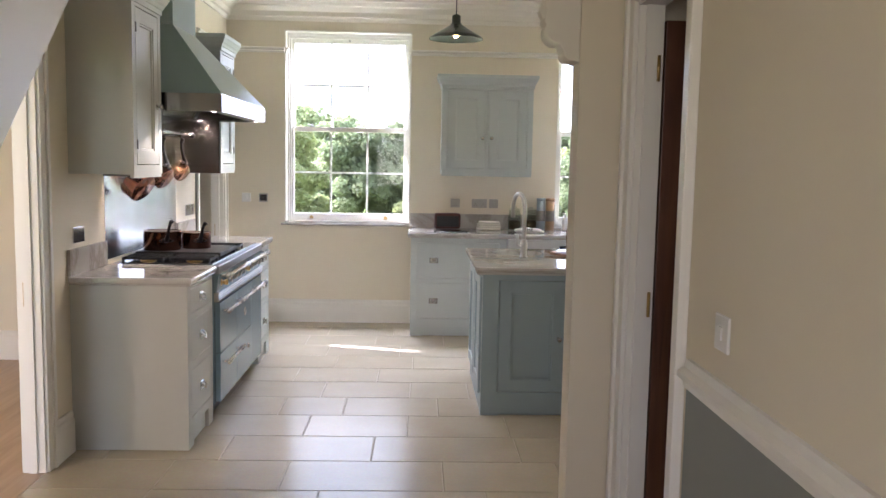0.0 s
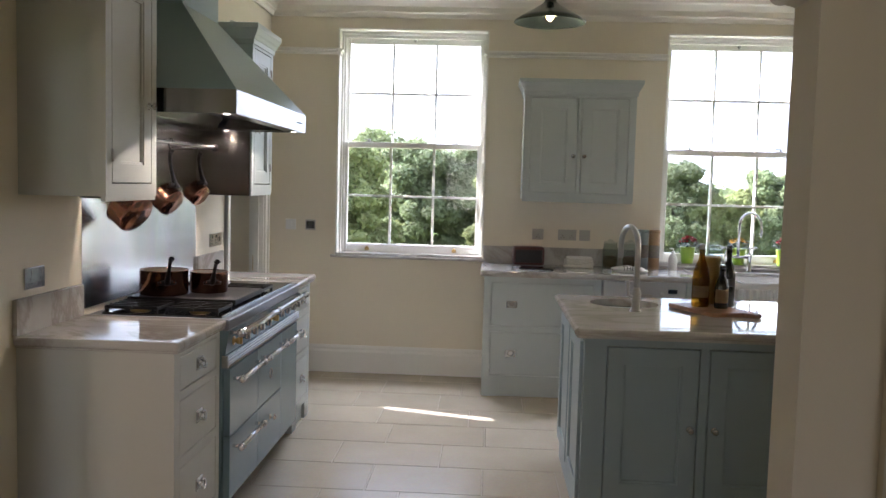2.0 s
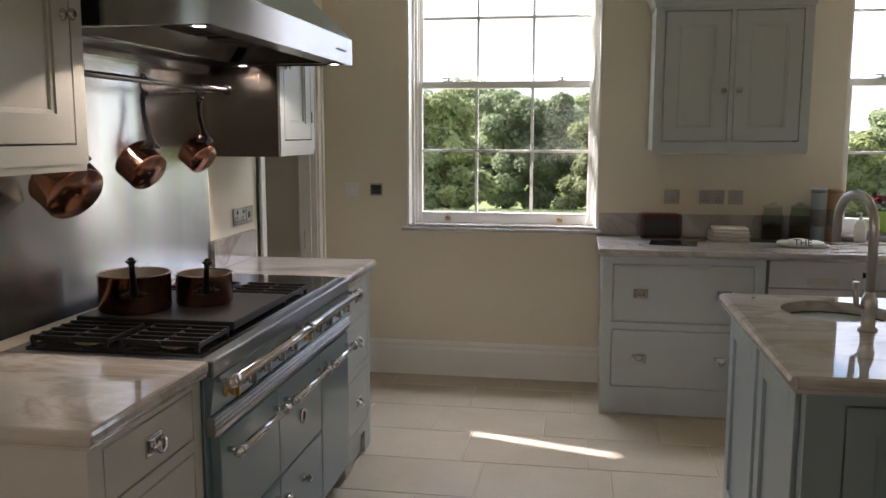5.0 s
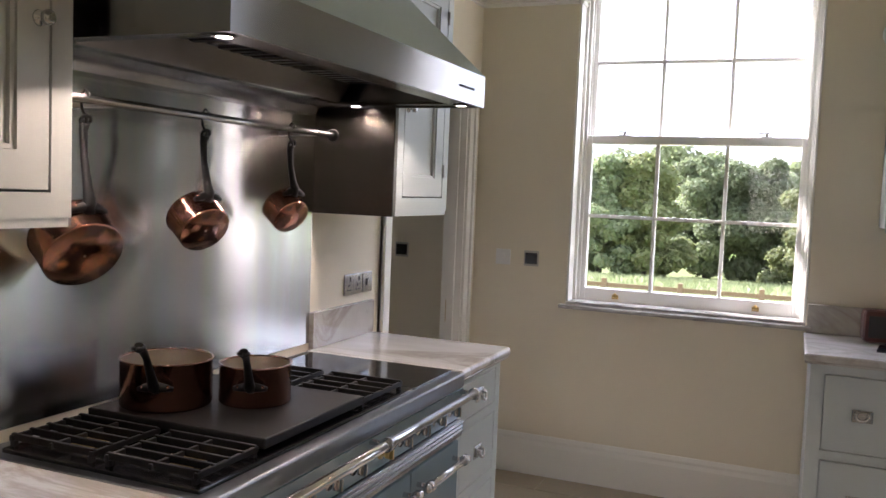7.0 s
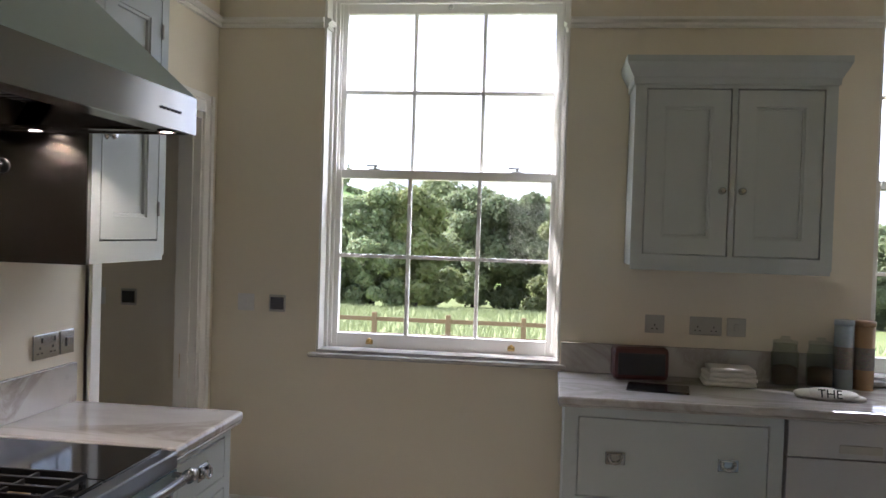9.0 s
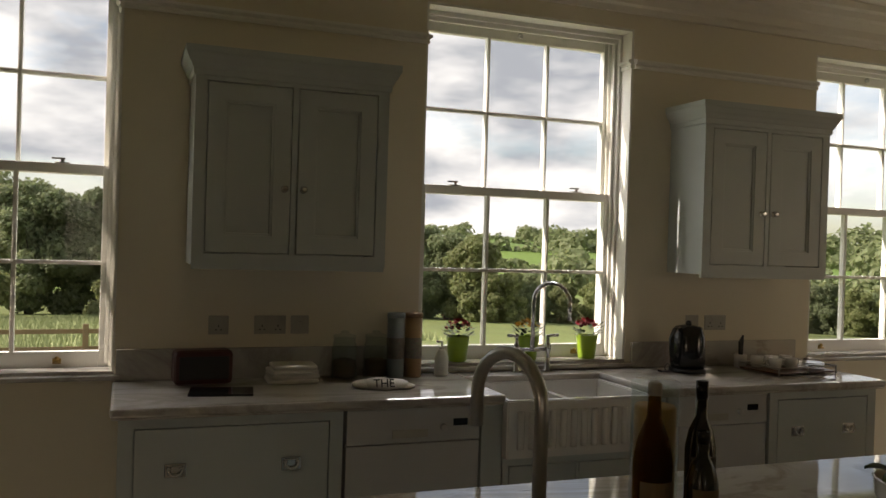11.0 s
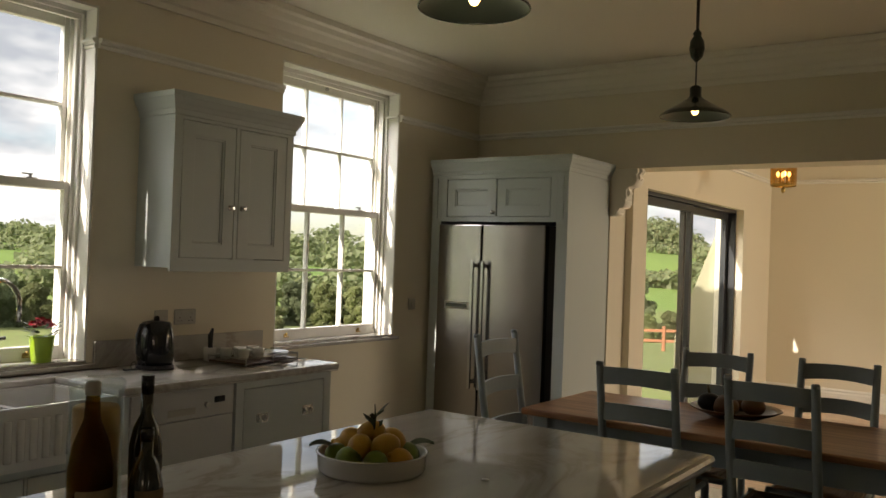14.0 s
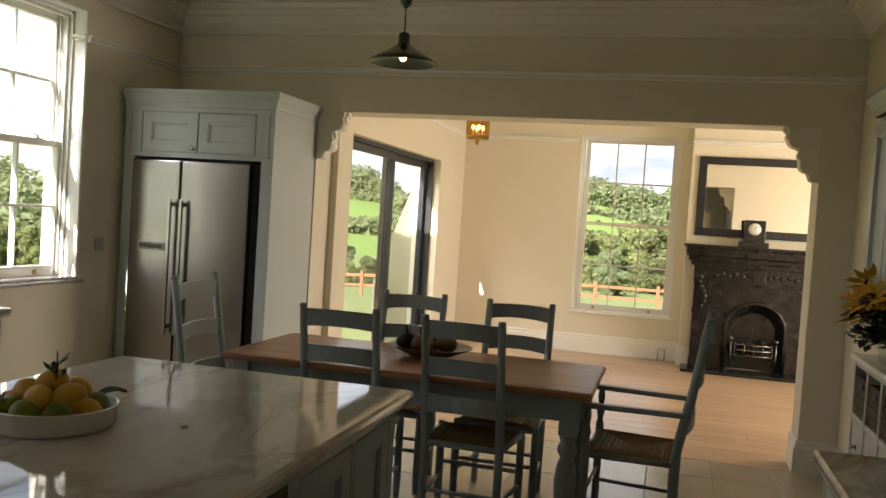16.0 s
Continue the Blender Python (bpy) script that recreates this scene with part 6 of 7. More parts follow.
bw = thing("fruit_bowl", pose(4.78, 5.93, TZ), "shallow dark wooden bowl of dried gourds on the table", "bowl")
part("bowl", turn(bmesh.new(), [(0.06, 0), (0.12, 0.012), (0.20, 0.045), (0.235, 0.062), (0.228, 0.066), (0.19, 0.052), (0.11, 0.022), (0.0, 0.016)], 32), M_DOORWOOD, bw)
for x, y, z, r, mt in ((-0.07, 0.03, 0.075, 0.060, M_GOURD), (0.05, 0.07, 0.07, 0.052, M_GOURD), (0.04, -0.08, 0.075, 0.055, M_GOURD), (0.10, 0.0, 0.07, 0.045, M_GOURD), (-0.06, 0.12, 0.085, 0.055, M_IRON)):
    g = solid("gourd", ball(bmesh.new(), (0, 0, 0), r, 1, 1.15, 0.9, 14), mt, "dried brown and orange gourd in the bowl", "gourd", "gourds in the bowl", m=pose(4.78 + x, 5.93 + y, TZ + z))
    part("stalk", tube(bmesh.new(), [(0, 0, r * 0.8), (0.01, 0.01, r * 1.2), (0.03, 0.02, r * 1.5)], [0.008, 0.006, 0.005], 7), M_BARK, g)

# ---- pendant lamps ----
for px, pz in ((0.393, 2.357), (2.43, 2.327), (4.52, 2.312)):
    pl = thing("pendant_lamp", pose(px, 6.11, pz), "dark green enamel rise-and-fall pendant lamp, lit", "pendant lamp", "pendants over the island")
    part("shade", turn(bmesh.new(), [(0.178, 0), (0.176, 0.010), (0.150, 0.028), (0.090, 0.062), (0.045, 0.090), (0.030, 0.105), (0.030, 0.150), (0.018, 0.160)], 36, cap=False), M_SHADE, pl)
    part("shade_lining", turn(bmesh.new(), [(0.174, 0.001), (0.148, 0.022), (0.088, 0.055), (0.043, 0.083), (0.026, 0.095)], 36, cap=False), M_SHADEIN, pl)
    part("rim", tube(bmesh.new(), [(0.177 * math.cos(2 * math.pi * i / 36), 0.177 * math.sin(2 * math.pi * i / 36), 0.002) for i in range(37)], 0.004, 6), M_SHADE, pl)
    part("bulb", ball(bmesh.new(), (0, 0, 0.040), 0.021, 1, 1, 1.5, 14), M_BULB, pl, "warm glowing bulb")
    part("weight", turn(bmesh.new(), [(0.008, 0.285), (0.030, 0.31), (0.040, 0.35), (0.036, 0.39), (0.018, 0.42), (0.024, 0.43), (0.012, 0.45)], 18), M_SHADE, pl)
    part("cord", tube(bmesh.new(), [(0, 0, 0.16), (0, 0, 0.29)], 0.004, 6), M_BLACKMAT, pl)
    for o in (-0.014, 0, 0.014):
        part("cord", tube(bmesh.new(), [(o, 0, 0.44), (o * 1.4, 0, CEIL - pz)], 0.003, 6), M_BLACKMAT, pl)
    part("ceiling_rose", turn(bmesh.new(), [(0.055, CEIL - pz - 0.028), (0.05, CEIL - pz - 0.014), (0.05, CEIL - pz - 0.001)], 24), M_SHADE, pl)
    li = new("pendant_light", bpy.data.lights.new("pendant_light", "POINT"))
    li.data.energy, li.data.color, li.data.shadow_soft_size = PENDANT_W, (1.0, 0.74, 0.46), 0.03
    li.location = (px, 6.11, pz)

# ---- things on the range ----
M_TIN = paint("tinned_lining", (0.45, 0.40, 0.33), 0.4, 1.0, 0.1, 12, 0.0)


def saucepan(name, m, r, h, hl, label, group, lift=0.10):
    """A straight copper pan with an iron handle along local +x."""
    p = thing(name, m, label, "saucepan", group)
    part("pan", turn(bmesh.new(), [(0.003, 0), (r * 0.96, 0.001), (r, 0.006), (r, h - 0.004), (r + 0.003, h), (r - 0.002, h), (r - 0.0025, h - 0.006)], 32, cap=False), M_COPPER, p)
    part("lining", turn(bmesh.new(), [(r - 0.003, h - 0.004), (r - 0.004, 0.006), (0.003, 0.004)], 32, cap=False), M_TIN, p, "dull tinned lining")
    bm = tube(bmesh.new(), [(r - 0.002, 0, h * 0.55), (r + 0.020, 0, h * 0.60), (r + hl * 0.26, 0, h * 0.70 + lift * 0.18), (r + hl * 0.55, 0, h * 0.8 + lift * 0.62), (r + hl * 0.82, 0, h * 0.8 + lift * 0.96), (r + hl * 0.95, 0, h * 0.8 + lift)],
              [0.017, 0.015, 0.011, 0.0085, 0.010, 0.0125], 10)
    tube(bm, [(r + hl * 0.975 + 0.013 * math.cos(k * 0.7854), 0.013 * math.sin(k * 0.7854), h * 0.8 + lift) for k in range(9)], 0.0042, 7)
    tube(bm, [(r + 0.001, -0.042, h * 0.52), (r + 0.008, -0.022, h * 0.56), (r + 0.014, 0, h * 0.60), (r + 0.008, 0.022, h * 0.56), (r + 0.001, 0.042, h * 0.52)], [0.006, 0.011, 0.014, 0.011, 0.006], 8)
    part("handle", bm, M_IRON, p, "dark cast iron handle")
    for y in (-0.02, 0.02):
        part("rivet", ball(bmesh.new(), (r + 0.010, y * 1.5, h * 0.57), 0.006, seg=6), M_COPPER, p)
    return p


PLATE = 0.905 + 0.046
saucepan("saucepan", pose(-1.475, 5.82, PLATE, 0, 0, -62), 0.116, 0.122, 0.17, "hammered copper saucepan with an iron handle on the range", "pans on the range", 0.10)
saucepan("saucepan", pose(-1.295, 5.955, PLATE, 0, 0, -62), 0.094, 0.105, 0.15, "small hammered copper saucepan with an iron handle on the range", "pans on the range", 0.09)

rl = thing("hanging_rail", pose(-1.51, 5.39, 1.705), "brushed steel hanging rail on brackets behind the range", "rail")
part("bar", tube(bmesh.new(), [(0, 0.02, 0), (0, 1.30, 0)], 0.011, 12), M_STEEL, rl)
for y in (0.30, 1.22):
    part("bracket", tube(bmesh.new(), [(0, y, 0), (-0.06, y, 0), (-0.166, y, 0)], 0.009, 8), M_NICKEL, rl)
part("end_cap", ball(bmesh.new(), (0, 1.30, 0), 0.022, 1, 0.6, 1, 12), M_IRON, rl)
for y, r, h, hl in ((5.575, 0.094, 0.090, 0.165), (6.00, 0.074, 0.084, 0.142), (6.43, 0.063, 0.074, 0.128)):
    hk = solid("pan_hook", tube(bmesh.new(), [(0.0, 0, -0.006), (0.012, 0, 0.006), (0.0, 0, 0.016), (-0.015, 0, 0.002), (-0.010, 0, -0.03), (0.004, 0, -0.050), (0.002, 0, -0.066), (-0.010, 0, -0.060)], 0.0036, 7), M_IRON,
               "small iron S-hook over the rail", "hook", "hooks on the rail", m=pose(-1.51, y, 1.71))
    ca, sa, g_ = math.cos(radians(35)), math.sin(radians(35)), Vector((0.95, -0.30, 0)).normalized()
    axis, xax = Vector((0, 0, sa)) - g_ * ca, Vector((0, 0, ca)) + g_ * sa
    rot = Matrix((xax, axis.cross(xax), axis)).transposed().to_4x4()
    # the handle's end meets the hook
    end = rot @ Vector((r + hl, 0, h * 0.8 + hl * 0.66))
    saucepan("saucepan", Matrix.Translation(Vector((-1.508, y, 1.660)) - end) @ rot, r, h, hl, "copper saucepan hanging from the rail by its handle", "pans on the rail", hl * 0.66)

# ---- things on the island ----
bd = thing("chopping_board", pose(1.285, 6.18, 0.906, 0, 0, 24), "reddish wooden chopping board on the island", "chopping board")
bm = bmesh.new()
out = [(-0.12, -0.17), (0.05, -0.185), (0.08, -0.245), (0.12, -0.245), (0.13, -0.17), (0.13, 0.20), (-0.12, 0.20)]
extrude_poly(bm, [(x, y, 0) for x, y in out], (0, 0, 0.020))
bmesh.ops.bevel(bm, geom=list(bm.edges), offset=0.004, segments=2, affect="EDGES")
part("board", bm, M_BOARD, bd)
ZB = 0.927


def bottle(x, y, prof, mat, label, cap_mat, cap_prof, sticker=None):
    b = thing("bottle", pose(x, y, ZB), label, "bottle", "bottles on the board")
    part("glass", turn(bmesh.new(), prof, 24), mat, b)
    part("cap", turn(bmesh.new(), cap_prof, 16), cap_mat, b)
    if sticker:
        r, z0, z1, mt = sticker
        bm = bmesh.new()
        vs = []
        for i in range(9):
            a = radians(-160 + i * 15)
            vs.append([bm.verts.new((r * math.cos(a), r * math.sin(a), z)) for z in (z0, z1)])
        for p, q in zip(vs, vs[1:]):
            bm.faces.new((p[0], q[0], q[1], p[1]))
        part("label_sheet", bm, mt, b, "plain paper label")


M_LABEL = paint("paper_label", (0.24, 0.17, 0.09), 0.7, vary=0.15, scale=30, bump=0)
M_LABEL2 = paint("dark_paper_label", (0.10, 0.09, 0.075), 0.6, vary=0.3, scale=40, bump=0)
bottle(1.242, 6.235, [(0.042, 0), (0.045, 0.01), (0.045, 0.15), (0.036, 0.20), (0.017, 0.25), (0.014, 0.30)], M_OIL, "bottle of golden olive oil on the board", M_GREYPLATE, [(0.016, 0.30), (0.016, 0.325), (0.010, 0.33)], (0.0458, 0.05, 0.11, M_LABEL))
bottle(1.388, 6.255, [(0.034, 0), (0.036, 0.01), (0.036, 0.17), (0.028, 0.21), (0.014, 0.24), (0.013, 0.30)], M_DARKBOTTLE, "tall dark wine bottle on the board", M_BLACK, [(0.0145, 0.285), (0.0145, 0.325)], (0.0368, 0.11, 0.15, M_LABEL2))
bottle(1.336, 6.178, [(0.034, 0), (0.036, 0.01), (0.036, 0.11), (0.026, 0.15), (0.014, 0.17), (0.013, 0.205)], M_DARKBOTTLE, "short dark vinegar bottle with a pale label", M_BLACK, [(0.0145, 0.20), (0.0145, 0.225)], (0.0368, 0.03, 0.10, M_LABEL))
pj = thing("pasta_jar", pose(1.315, 6.335, ZB), "tall clear jar filled with dry pasta", "jar")
part("jar", turn(bmesh.new(), [(0.055, 0), (0.058, 0.006), (0.058, 0.295), (0.055, 0.295), (0.055, 0.006), (0.002, 0.006)], 28, cap=False), M_JAR, pj)
part("pasta", turn(bmesh.new(), [(0.050, 0.008), (0.050, 0.25), (0.046, 0.256), (0.002, 0.252)], 20), M_PASTA, pj)
part("lid", turn(bmesh.new(), [(0.060, 0.296), (0.060, 0.31), (0.052, 0.316), (0.002, 0.316)], 28), M_JAR, pj)

fa = thing("island_tap", pose(0.885, 6.105, 0.905), "tall swan-neck brushed nickel tap with a side lever", "tap")
sp = Vector((-0.055, 0.185, 0)).normalized()
R = 0.10
pts = [(0, 0, 0.10), (0, 0, 0.33)] + [tuple(sp * (R - R * math.cos(a)) + Vector((0, 0, 0.33 + R * math.sin(a)))) for a in [math.pi * i / 12 for i in range(1, 13)]] + [tuple(sp * 2 * R + Vector((0, 0, 0.26)))]
part("spout", tube(bmesh.new(), pts, 0.0145, 14), M_NICKEL, fa)
part("base", turn(bmesh.new(), [(0.030, 0.0), (0.030, 0.006), (0.022, 0.012), (0.020, 0.05), (0.026, 0.07), (0.024, 0.10), (0.018, 0.115), (0.015, 0.125)], 20), M_NICKEL, fa)
bm = tube(bmesh.new(), [(-0.02, -0.01, 0.075), (-0.045, -0.02, 0.085), (-0.050, -0.022, 0.16)], [0.008, 0.009, 0.011], 10)
part("lever", bm, M_NICKEL, fa)

ft = thing("fruit_dish", pose(2.145, 6.225, 0.905), "white enamel oval dish piled with lemons and limes", "dish")
part("dish", turn(bmesh.new(), [(0.150, 0), (0.158, 0.010), (0.162, 0.055), (0.166, 0.058), (0.160, 0.060), (0.155, 0.052), (0.150, 0.012), (0.002, 0.008)], 40), M_WHITE, ft)
for s in (-1, 1):
    bm = bmesh.new()
    rows = []
    for k in range(7):
        t = k / 6
        w_, z = 0.034 * math.sin(math.pi * min(1.0, 0.12 + 0.88 * t)) + 0.002, 0.070 + 0.012 * math.sin(t * 2.6)
        rows.append([bm.verts.new((s * (0.110 + 0.075 * t), dy, z + dz)) for dy, dz in ((-w_, 0.004), (0, -0.004), (w_, 0.004))])
    for p, q in zip(rows, rows[1:]):
        for i in range(2):
            bm.faces.new((p[i], p[i + 1], q[i + 1], q[i]))
    solid("fruit_leaf", bm, M_LEAF, "dark green leaf tucked at the dish rim", "leaf", "leaves in the dish", m=pose(2.145, 6.225, 0.905, 0, 0, -42))
fr_rng = random.Random(11)
for ring, n, z, cnt in ((0.104, 8, 0.046, 0), (0.062, 5, 0.080, 1), (0.010, 1, 0.104, 2)):
    for i in range(n):
        a = 2 * math.pi * i / n + cnt * 0.7
        lemon = (i % 4 == 2) if cnt == 0 else True
        rr = fr_rng.uniform(0.034, 0.039)
        bm = ball(bmesh.new(), (0, 0, 0), rr, 1.22, 1, 1, 16)
        ball(bm, (rr * 1.19, 0, 0), 0.009, seg=6)
        solid("lemon" if lemon else "lime", bm, M_LEMON if lemon else M_LIMEF, "ripe yellow lemon in the dish" if lemon else "green lime in the dish", "lemon" if lemon else "lime", "fruit in the dish",
              m=pose(2.145 + ring * math.cos(a), 6.225 + ring * math.sin(a), 0.905 + z, fr_rng.uniform(-30, 30), fr_rng.uniform(-30, 30), fr_rng.uniform(0, 360)))
bm = bmesh.new()
for i in range(7):
    a = i * 0.9
    p = Vector((0.03 * math.cos(a), 0.03 * math.sin(a), 0.02 + 0.012 * i))
    q = Vector((0.05 * math.cos(a), 0.05 * math.sin(a), 0.03 + 0.014 * i))
    w_ = Vector((-math.sin(a), math.cos(a), 0)) * 0.014
    vs = [bm.verts.new(v) for v in ((0, 0, 0.01 * i), p + w_, q, p - w_)]
    bm.faces.new(vs)
tube(bm, [(0, 0, -0.02), (0.004, 0, 0.05), (0.0, 0.004, 0.10)], [0.004, 0.004, 0.002], 6)
solid("leaf_sprig", bm, M_LEAF, "sprig of dark green leaves on the fruit", "leaves", m=pose(2.13, 6.21, 1.025, 8, -6, 0) @ Matrix.Diagonal((0.8, 0.8, 0.8, 1)))
solid("socket_cover", turn(bmesh.new(), [(0.012, 0), (0.011, 0.003), (0.004, 0.005)], 16), M_CHROME, "small round metal cap set in the island top", "cap", m=pose(2.28, 5.915, 0.9052))

# ---- things on the window worktop ----
ZC = 0.9055
rd = thing("radio", pose(0.44, 8.44, ZC, 0, 0, 4), "dark maroon box-shaped radio on the worktop", "radio")
part("case", boxm(-0.125, 0.125, -0.06, 0.06, 0.006, 0.155, bevel=0.022), M_MAROON, rd)
part("speaker_panel", boxm(-0.105, 0.105, -0.064, -0.058, 0.03, 0.13, bevel=0.003), M_BLACKMAT, rd)
solid("tablet", boxm(-0.13, 0.13, -0.09, 0.09, 0, 0.009, bevel=0.003), M_BLACK, "black tablet lying flat on the worktop", "tablet", m=pose(0.50, 8.22, ZC, 0, 0, -8))
for k in range(4):
    solid("folded_towel", boxm(-0.115 + 0.006 * k, 0.115 - 0.004 * k, -0.08, 0.08, 0, 0.020, bevel=0.008), M_CLOTH, "white folded kitchen towel in a small stack", "towel", "stacked towels", m=pose(0.835 + 0.004 * (k % 2), 8.45, ZC + 0.0205 * k, 0, 0, (-3, 2, 4, -2)[k]))
for x in (1.09, 1.245):
    j = thing("storage_jar", pose(x, 8.49, ZC), "clear glass storage jar partly filled", "jar", "storage jars")
    part("jar", turn(bmesh.new(), [(0.058, 0), (0.062, 0.008), (0.060, 0.15), (0.052, 0.175), (0.052, 0.19), (0.049, 0.19), (0.049, 0.174), (0.057, 0.15), (0.058, 0.01), (0.002, 0.008)], 24, cap=False), M_JAR, j)
    part("contents", turn(bmesh.new(), [(0.053, 0.011), (0.054, 0.085), (0.03, 0.095), (0.002, 0.092)], 18), M_WICKER, j)
    part("lid", turn(bmesh.new(), [(0.054, 0.191), (0.054, 0.205), (0.02, 0.212), (0.02, 0.225), (0.002, 0.226)], 24), M_JAR, j)
for x, mt, lb in ((1.345, M_CARTONB, "tall pale blue printed tube on the worktop"), (1.435, M_CARTONT, "tall tan printed tube on the worktop")):
    cn = thing("tall_tin", pose(x, 8.50, ZC), lb, "tin", "tall tins")
    part("tube", turn(bmesh.new(), [(0.042, 0), (0.042, 0.285)], 24), mt, cn)
    part("lid", turn(bmesh.new(), [(0.0435, 0.286), (0.0435, 0.306), (0.040, 0.31)], 24), mt, cn)
    part("printed_band", turn(bmesh.new(), [(0.0425, 0.09), (0.0425, 0.19)], 24, cap=False), M_PRINT, cn, "muted printed panel")
sb = thing("soap_bottle", pose(1.585, 8.50, ZC), "clear soap bottle with a white pump", "bottle")
part("bottle", turn(bmesh.new(), [(0.032, 0), (0.034, 0.01), (0.034, 0.09), (0.020, 0.12), (0.012, 0.13)], 20), M_PLASTIC, sb)
bm = tube(bmesh.new(), [(0, 0, 0.13), (0, 0, 0.165), (-0.03, -0.01, 0.168)], 0.006, 8)
turn(bm, [(0.013, 0.13), (0.013, 0.145)], 12)
part("pump", bm, M_PLASTIC, sb)
bm = bmesh.new()
for x, y, z, r, sx, sy, sz in ((0, 0, 0.022, 0.05, 1.5, 1.1, 0.55), (0.07, 0.0, 0.02, 0.05, 1.4, 1.0, 0.45), (-0.06, 0.01, 0.018, 0.045, 1.3, 1.0, 0.45), (0.12, -0.01, 0.012, 0.03, 1.5, 1.0, 0.45), (0.02, -0.03, 0.02, 0.045, 1.4, 0.8, 0.5)):
    ball(bm, (x, y, z), r, sx, sy, sz, 14)
tw = solid("tea_towel", bm, M_CLOTH, "crumpled white printed tea towel on the worktop", "tea towel", m=pose(1.175, 8.20, ZC, 0, 0, -6))
cu = bpy.data.curves.new("lettering", "FONT")
cu.body, cu.size, cu.extrude = "THE", 0.052, 0.001
cu.materials.append(M_INK)
tx = new("lettering", cu)
tx.parent = tw
tx.matrix_basis = pose(-0.035, -0.072, 0.018, 62, 0, 0)


def flower_pot(x, petals, label):
    fp = thing("potted_flower", pose(x, 8.665, WZ0 + 0.0145), label, "potted plant", "pots on the sill")
    part("pot", turn(bmesh.new(), [(0.043, 0), (0.046, 0.004), (0.060, 0.125), (0.062, 0.13), (0.057, 0.13), (0.050, 0.09), (0.002, 0.09)], 28), M_LIME, fp, "lime green glazed pot")
    r2 = random.Random(int(x * 100))
    bm = bmesh.new()
    for i in range(70):
        a, t = r2.uniform(0, 6.28), r2.uniform(0, 1)
        c = Vector((0.075 * math.sqrt(t) * math.cos(a), 0.05 * math.sqrt(t) * math.sin(a), 0.125 + r2.uniform(0, 0.06)))
        d = Vector((math.cos(a), math.sin(a), r2.uniform(-0.2, 0.9))).normalized()
        s = d.cross(Vector((0, 0, 1))).normalized() * 0.011
        vs = [bm.verts.new(v) for v in (c, c + d * 0.018 + s, c + d * 0.042, c + d * 0.018 - s)]
        bm.faces.new(vs)
    part("foliage", bm, M_LEAF, fp)
    bm = bmesh.new()
    for i in range(42):
        a, t = r2.uniform(0, 6.28), r2.uniform(0, 1)
        c = Vector((0.070 * math.sqrt(t) * math.cos(a), 0.045 * math.sqrt(t) * math.sin(a), 0.165 + 0.03 * (1 - t) + r2.uniform(0, 0.025)))
        n_ = Vector((r2.uniform(-1, 1), r2.uniform(-1, 1), 1.2)).normalized()
        u_ = n_.orthogonal().normalized()
        w_ = n_.cross(u_)
        for k in range(5):
            b_ = 2 * math.pi * k / 5
            e = (u_ * math.cos(b_) + w_ * math.sin(b_)) * 0.014
            f_ = n_.cross(e) * 0.42
            vs = [bm.verts.new(v) for v in (c, c + e * 0.6 + f_, c + e + n_ * 0.004, c + e * 0.6 - f_)]
            bm.faces.new(vs)
    part("petals", bm, petals, fp)


flower_pot(1.735, M_RED, "red flowers in a lime green pot on the sill")
flower_pot(2.14, M_YELLOW, "yellow flowers in a lime green pot on the sill")
flower_pot(2.50, M_RED, "red flowers in a lime green pot on the sill")

kt = thing("bridge_tap", pose(2.10, 8.535, 0.905), "polished bridge tap with a tall swan-neck spout", "tap")
for s in (-1, 1):
    bm = turn(bmesh.new(), [(0.026, 0), (0.026, 0.006), (0.014, 0.014), (0.013, 0.10), (0.018, 0.115), (0.018, 0.135), (0.010, 0.15), (0.009, 0.18), (0.013, 0.19)], 16, Matrix.Translation((s * 0.09, 0, 0)))
    tube(bm, [(s * 0.09, 0, 0.185), (s * 0.145, -0.01, 0.19)], [0.007, 0.009], 8)
    part("valve", bm, M_CHROME, kt)
part("bridge", tube(bmesh.new(), [(-0.09, 0, 0.115), (0.09, 0, 0.115)], 0.011, 12), M_CHROME, kt)
sp = Vector((0.55, -0.85, 0)).normalized()
R = 0.105
pts = [(0, 0, 0.11), (0, 0, 0.36)] + [tuple(sp * (R - R * math.cos(a)) + Vector((0, 0, 0.36 + R * math.sin(a)))) for a in [math.pi * i / 12 for i in range(1, 13)]] + [tuple(sp * 2 * R + Vector((0, 0, 0.28)))]
part("spout", tube(bmesh.new(), pts, 0.0115, 14), M_CHROME, kt)

ke = thing("kettle", pose(2.97, 8.40, ZC) @ Matrix.Diagonal((1.15, 1.15, 1.08, 1)), "glossy black electric kettle on the worktop", "kettle")
part("base", turn(bmesh.new(), [(0.085, 0), (0.085, 0.016), (0.075, 0.02)], 28), M_BLACKMAT, ke)
part("body", turn(bmesh.new(), [(0.076, 0.021), (0.082, 0.05), (0.078, 0.16), (0.066, 0.215), (0.060, 0.225), (0.02, 0.235), (0.002, 0.236)], 32), M_BLACK, ke)
part("handle", tube(bmesh.new(), [(-0.060, -0.02, 0.215), (-0.105, -0.04, 0.215), (-0.130, -0.05, 0.17), (-0.122, -0.045, 0.09), (-0.080, -0.03, 0.055)], 0.012, 10), M_BLACK, ke)
part("spout", tube(bmesh.new(), [(0.062, 0.02, 0.17), (0.088, 0.03, 0.20)], [0.026, 0.014], 10), M_BLACK, ke)
part("lid_knob", ball(bmesh.new(), (0, 0, 0.242), 0.014, seg=8), M_BLACK, ke)
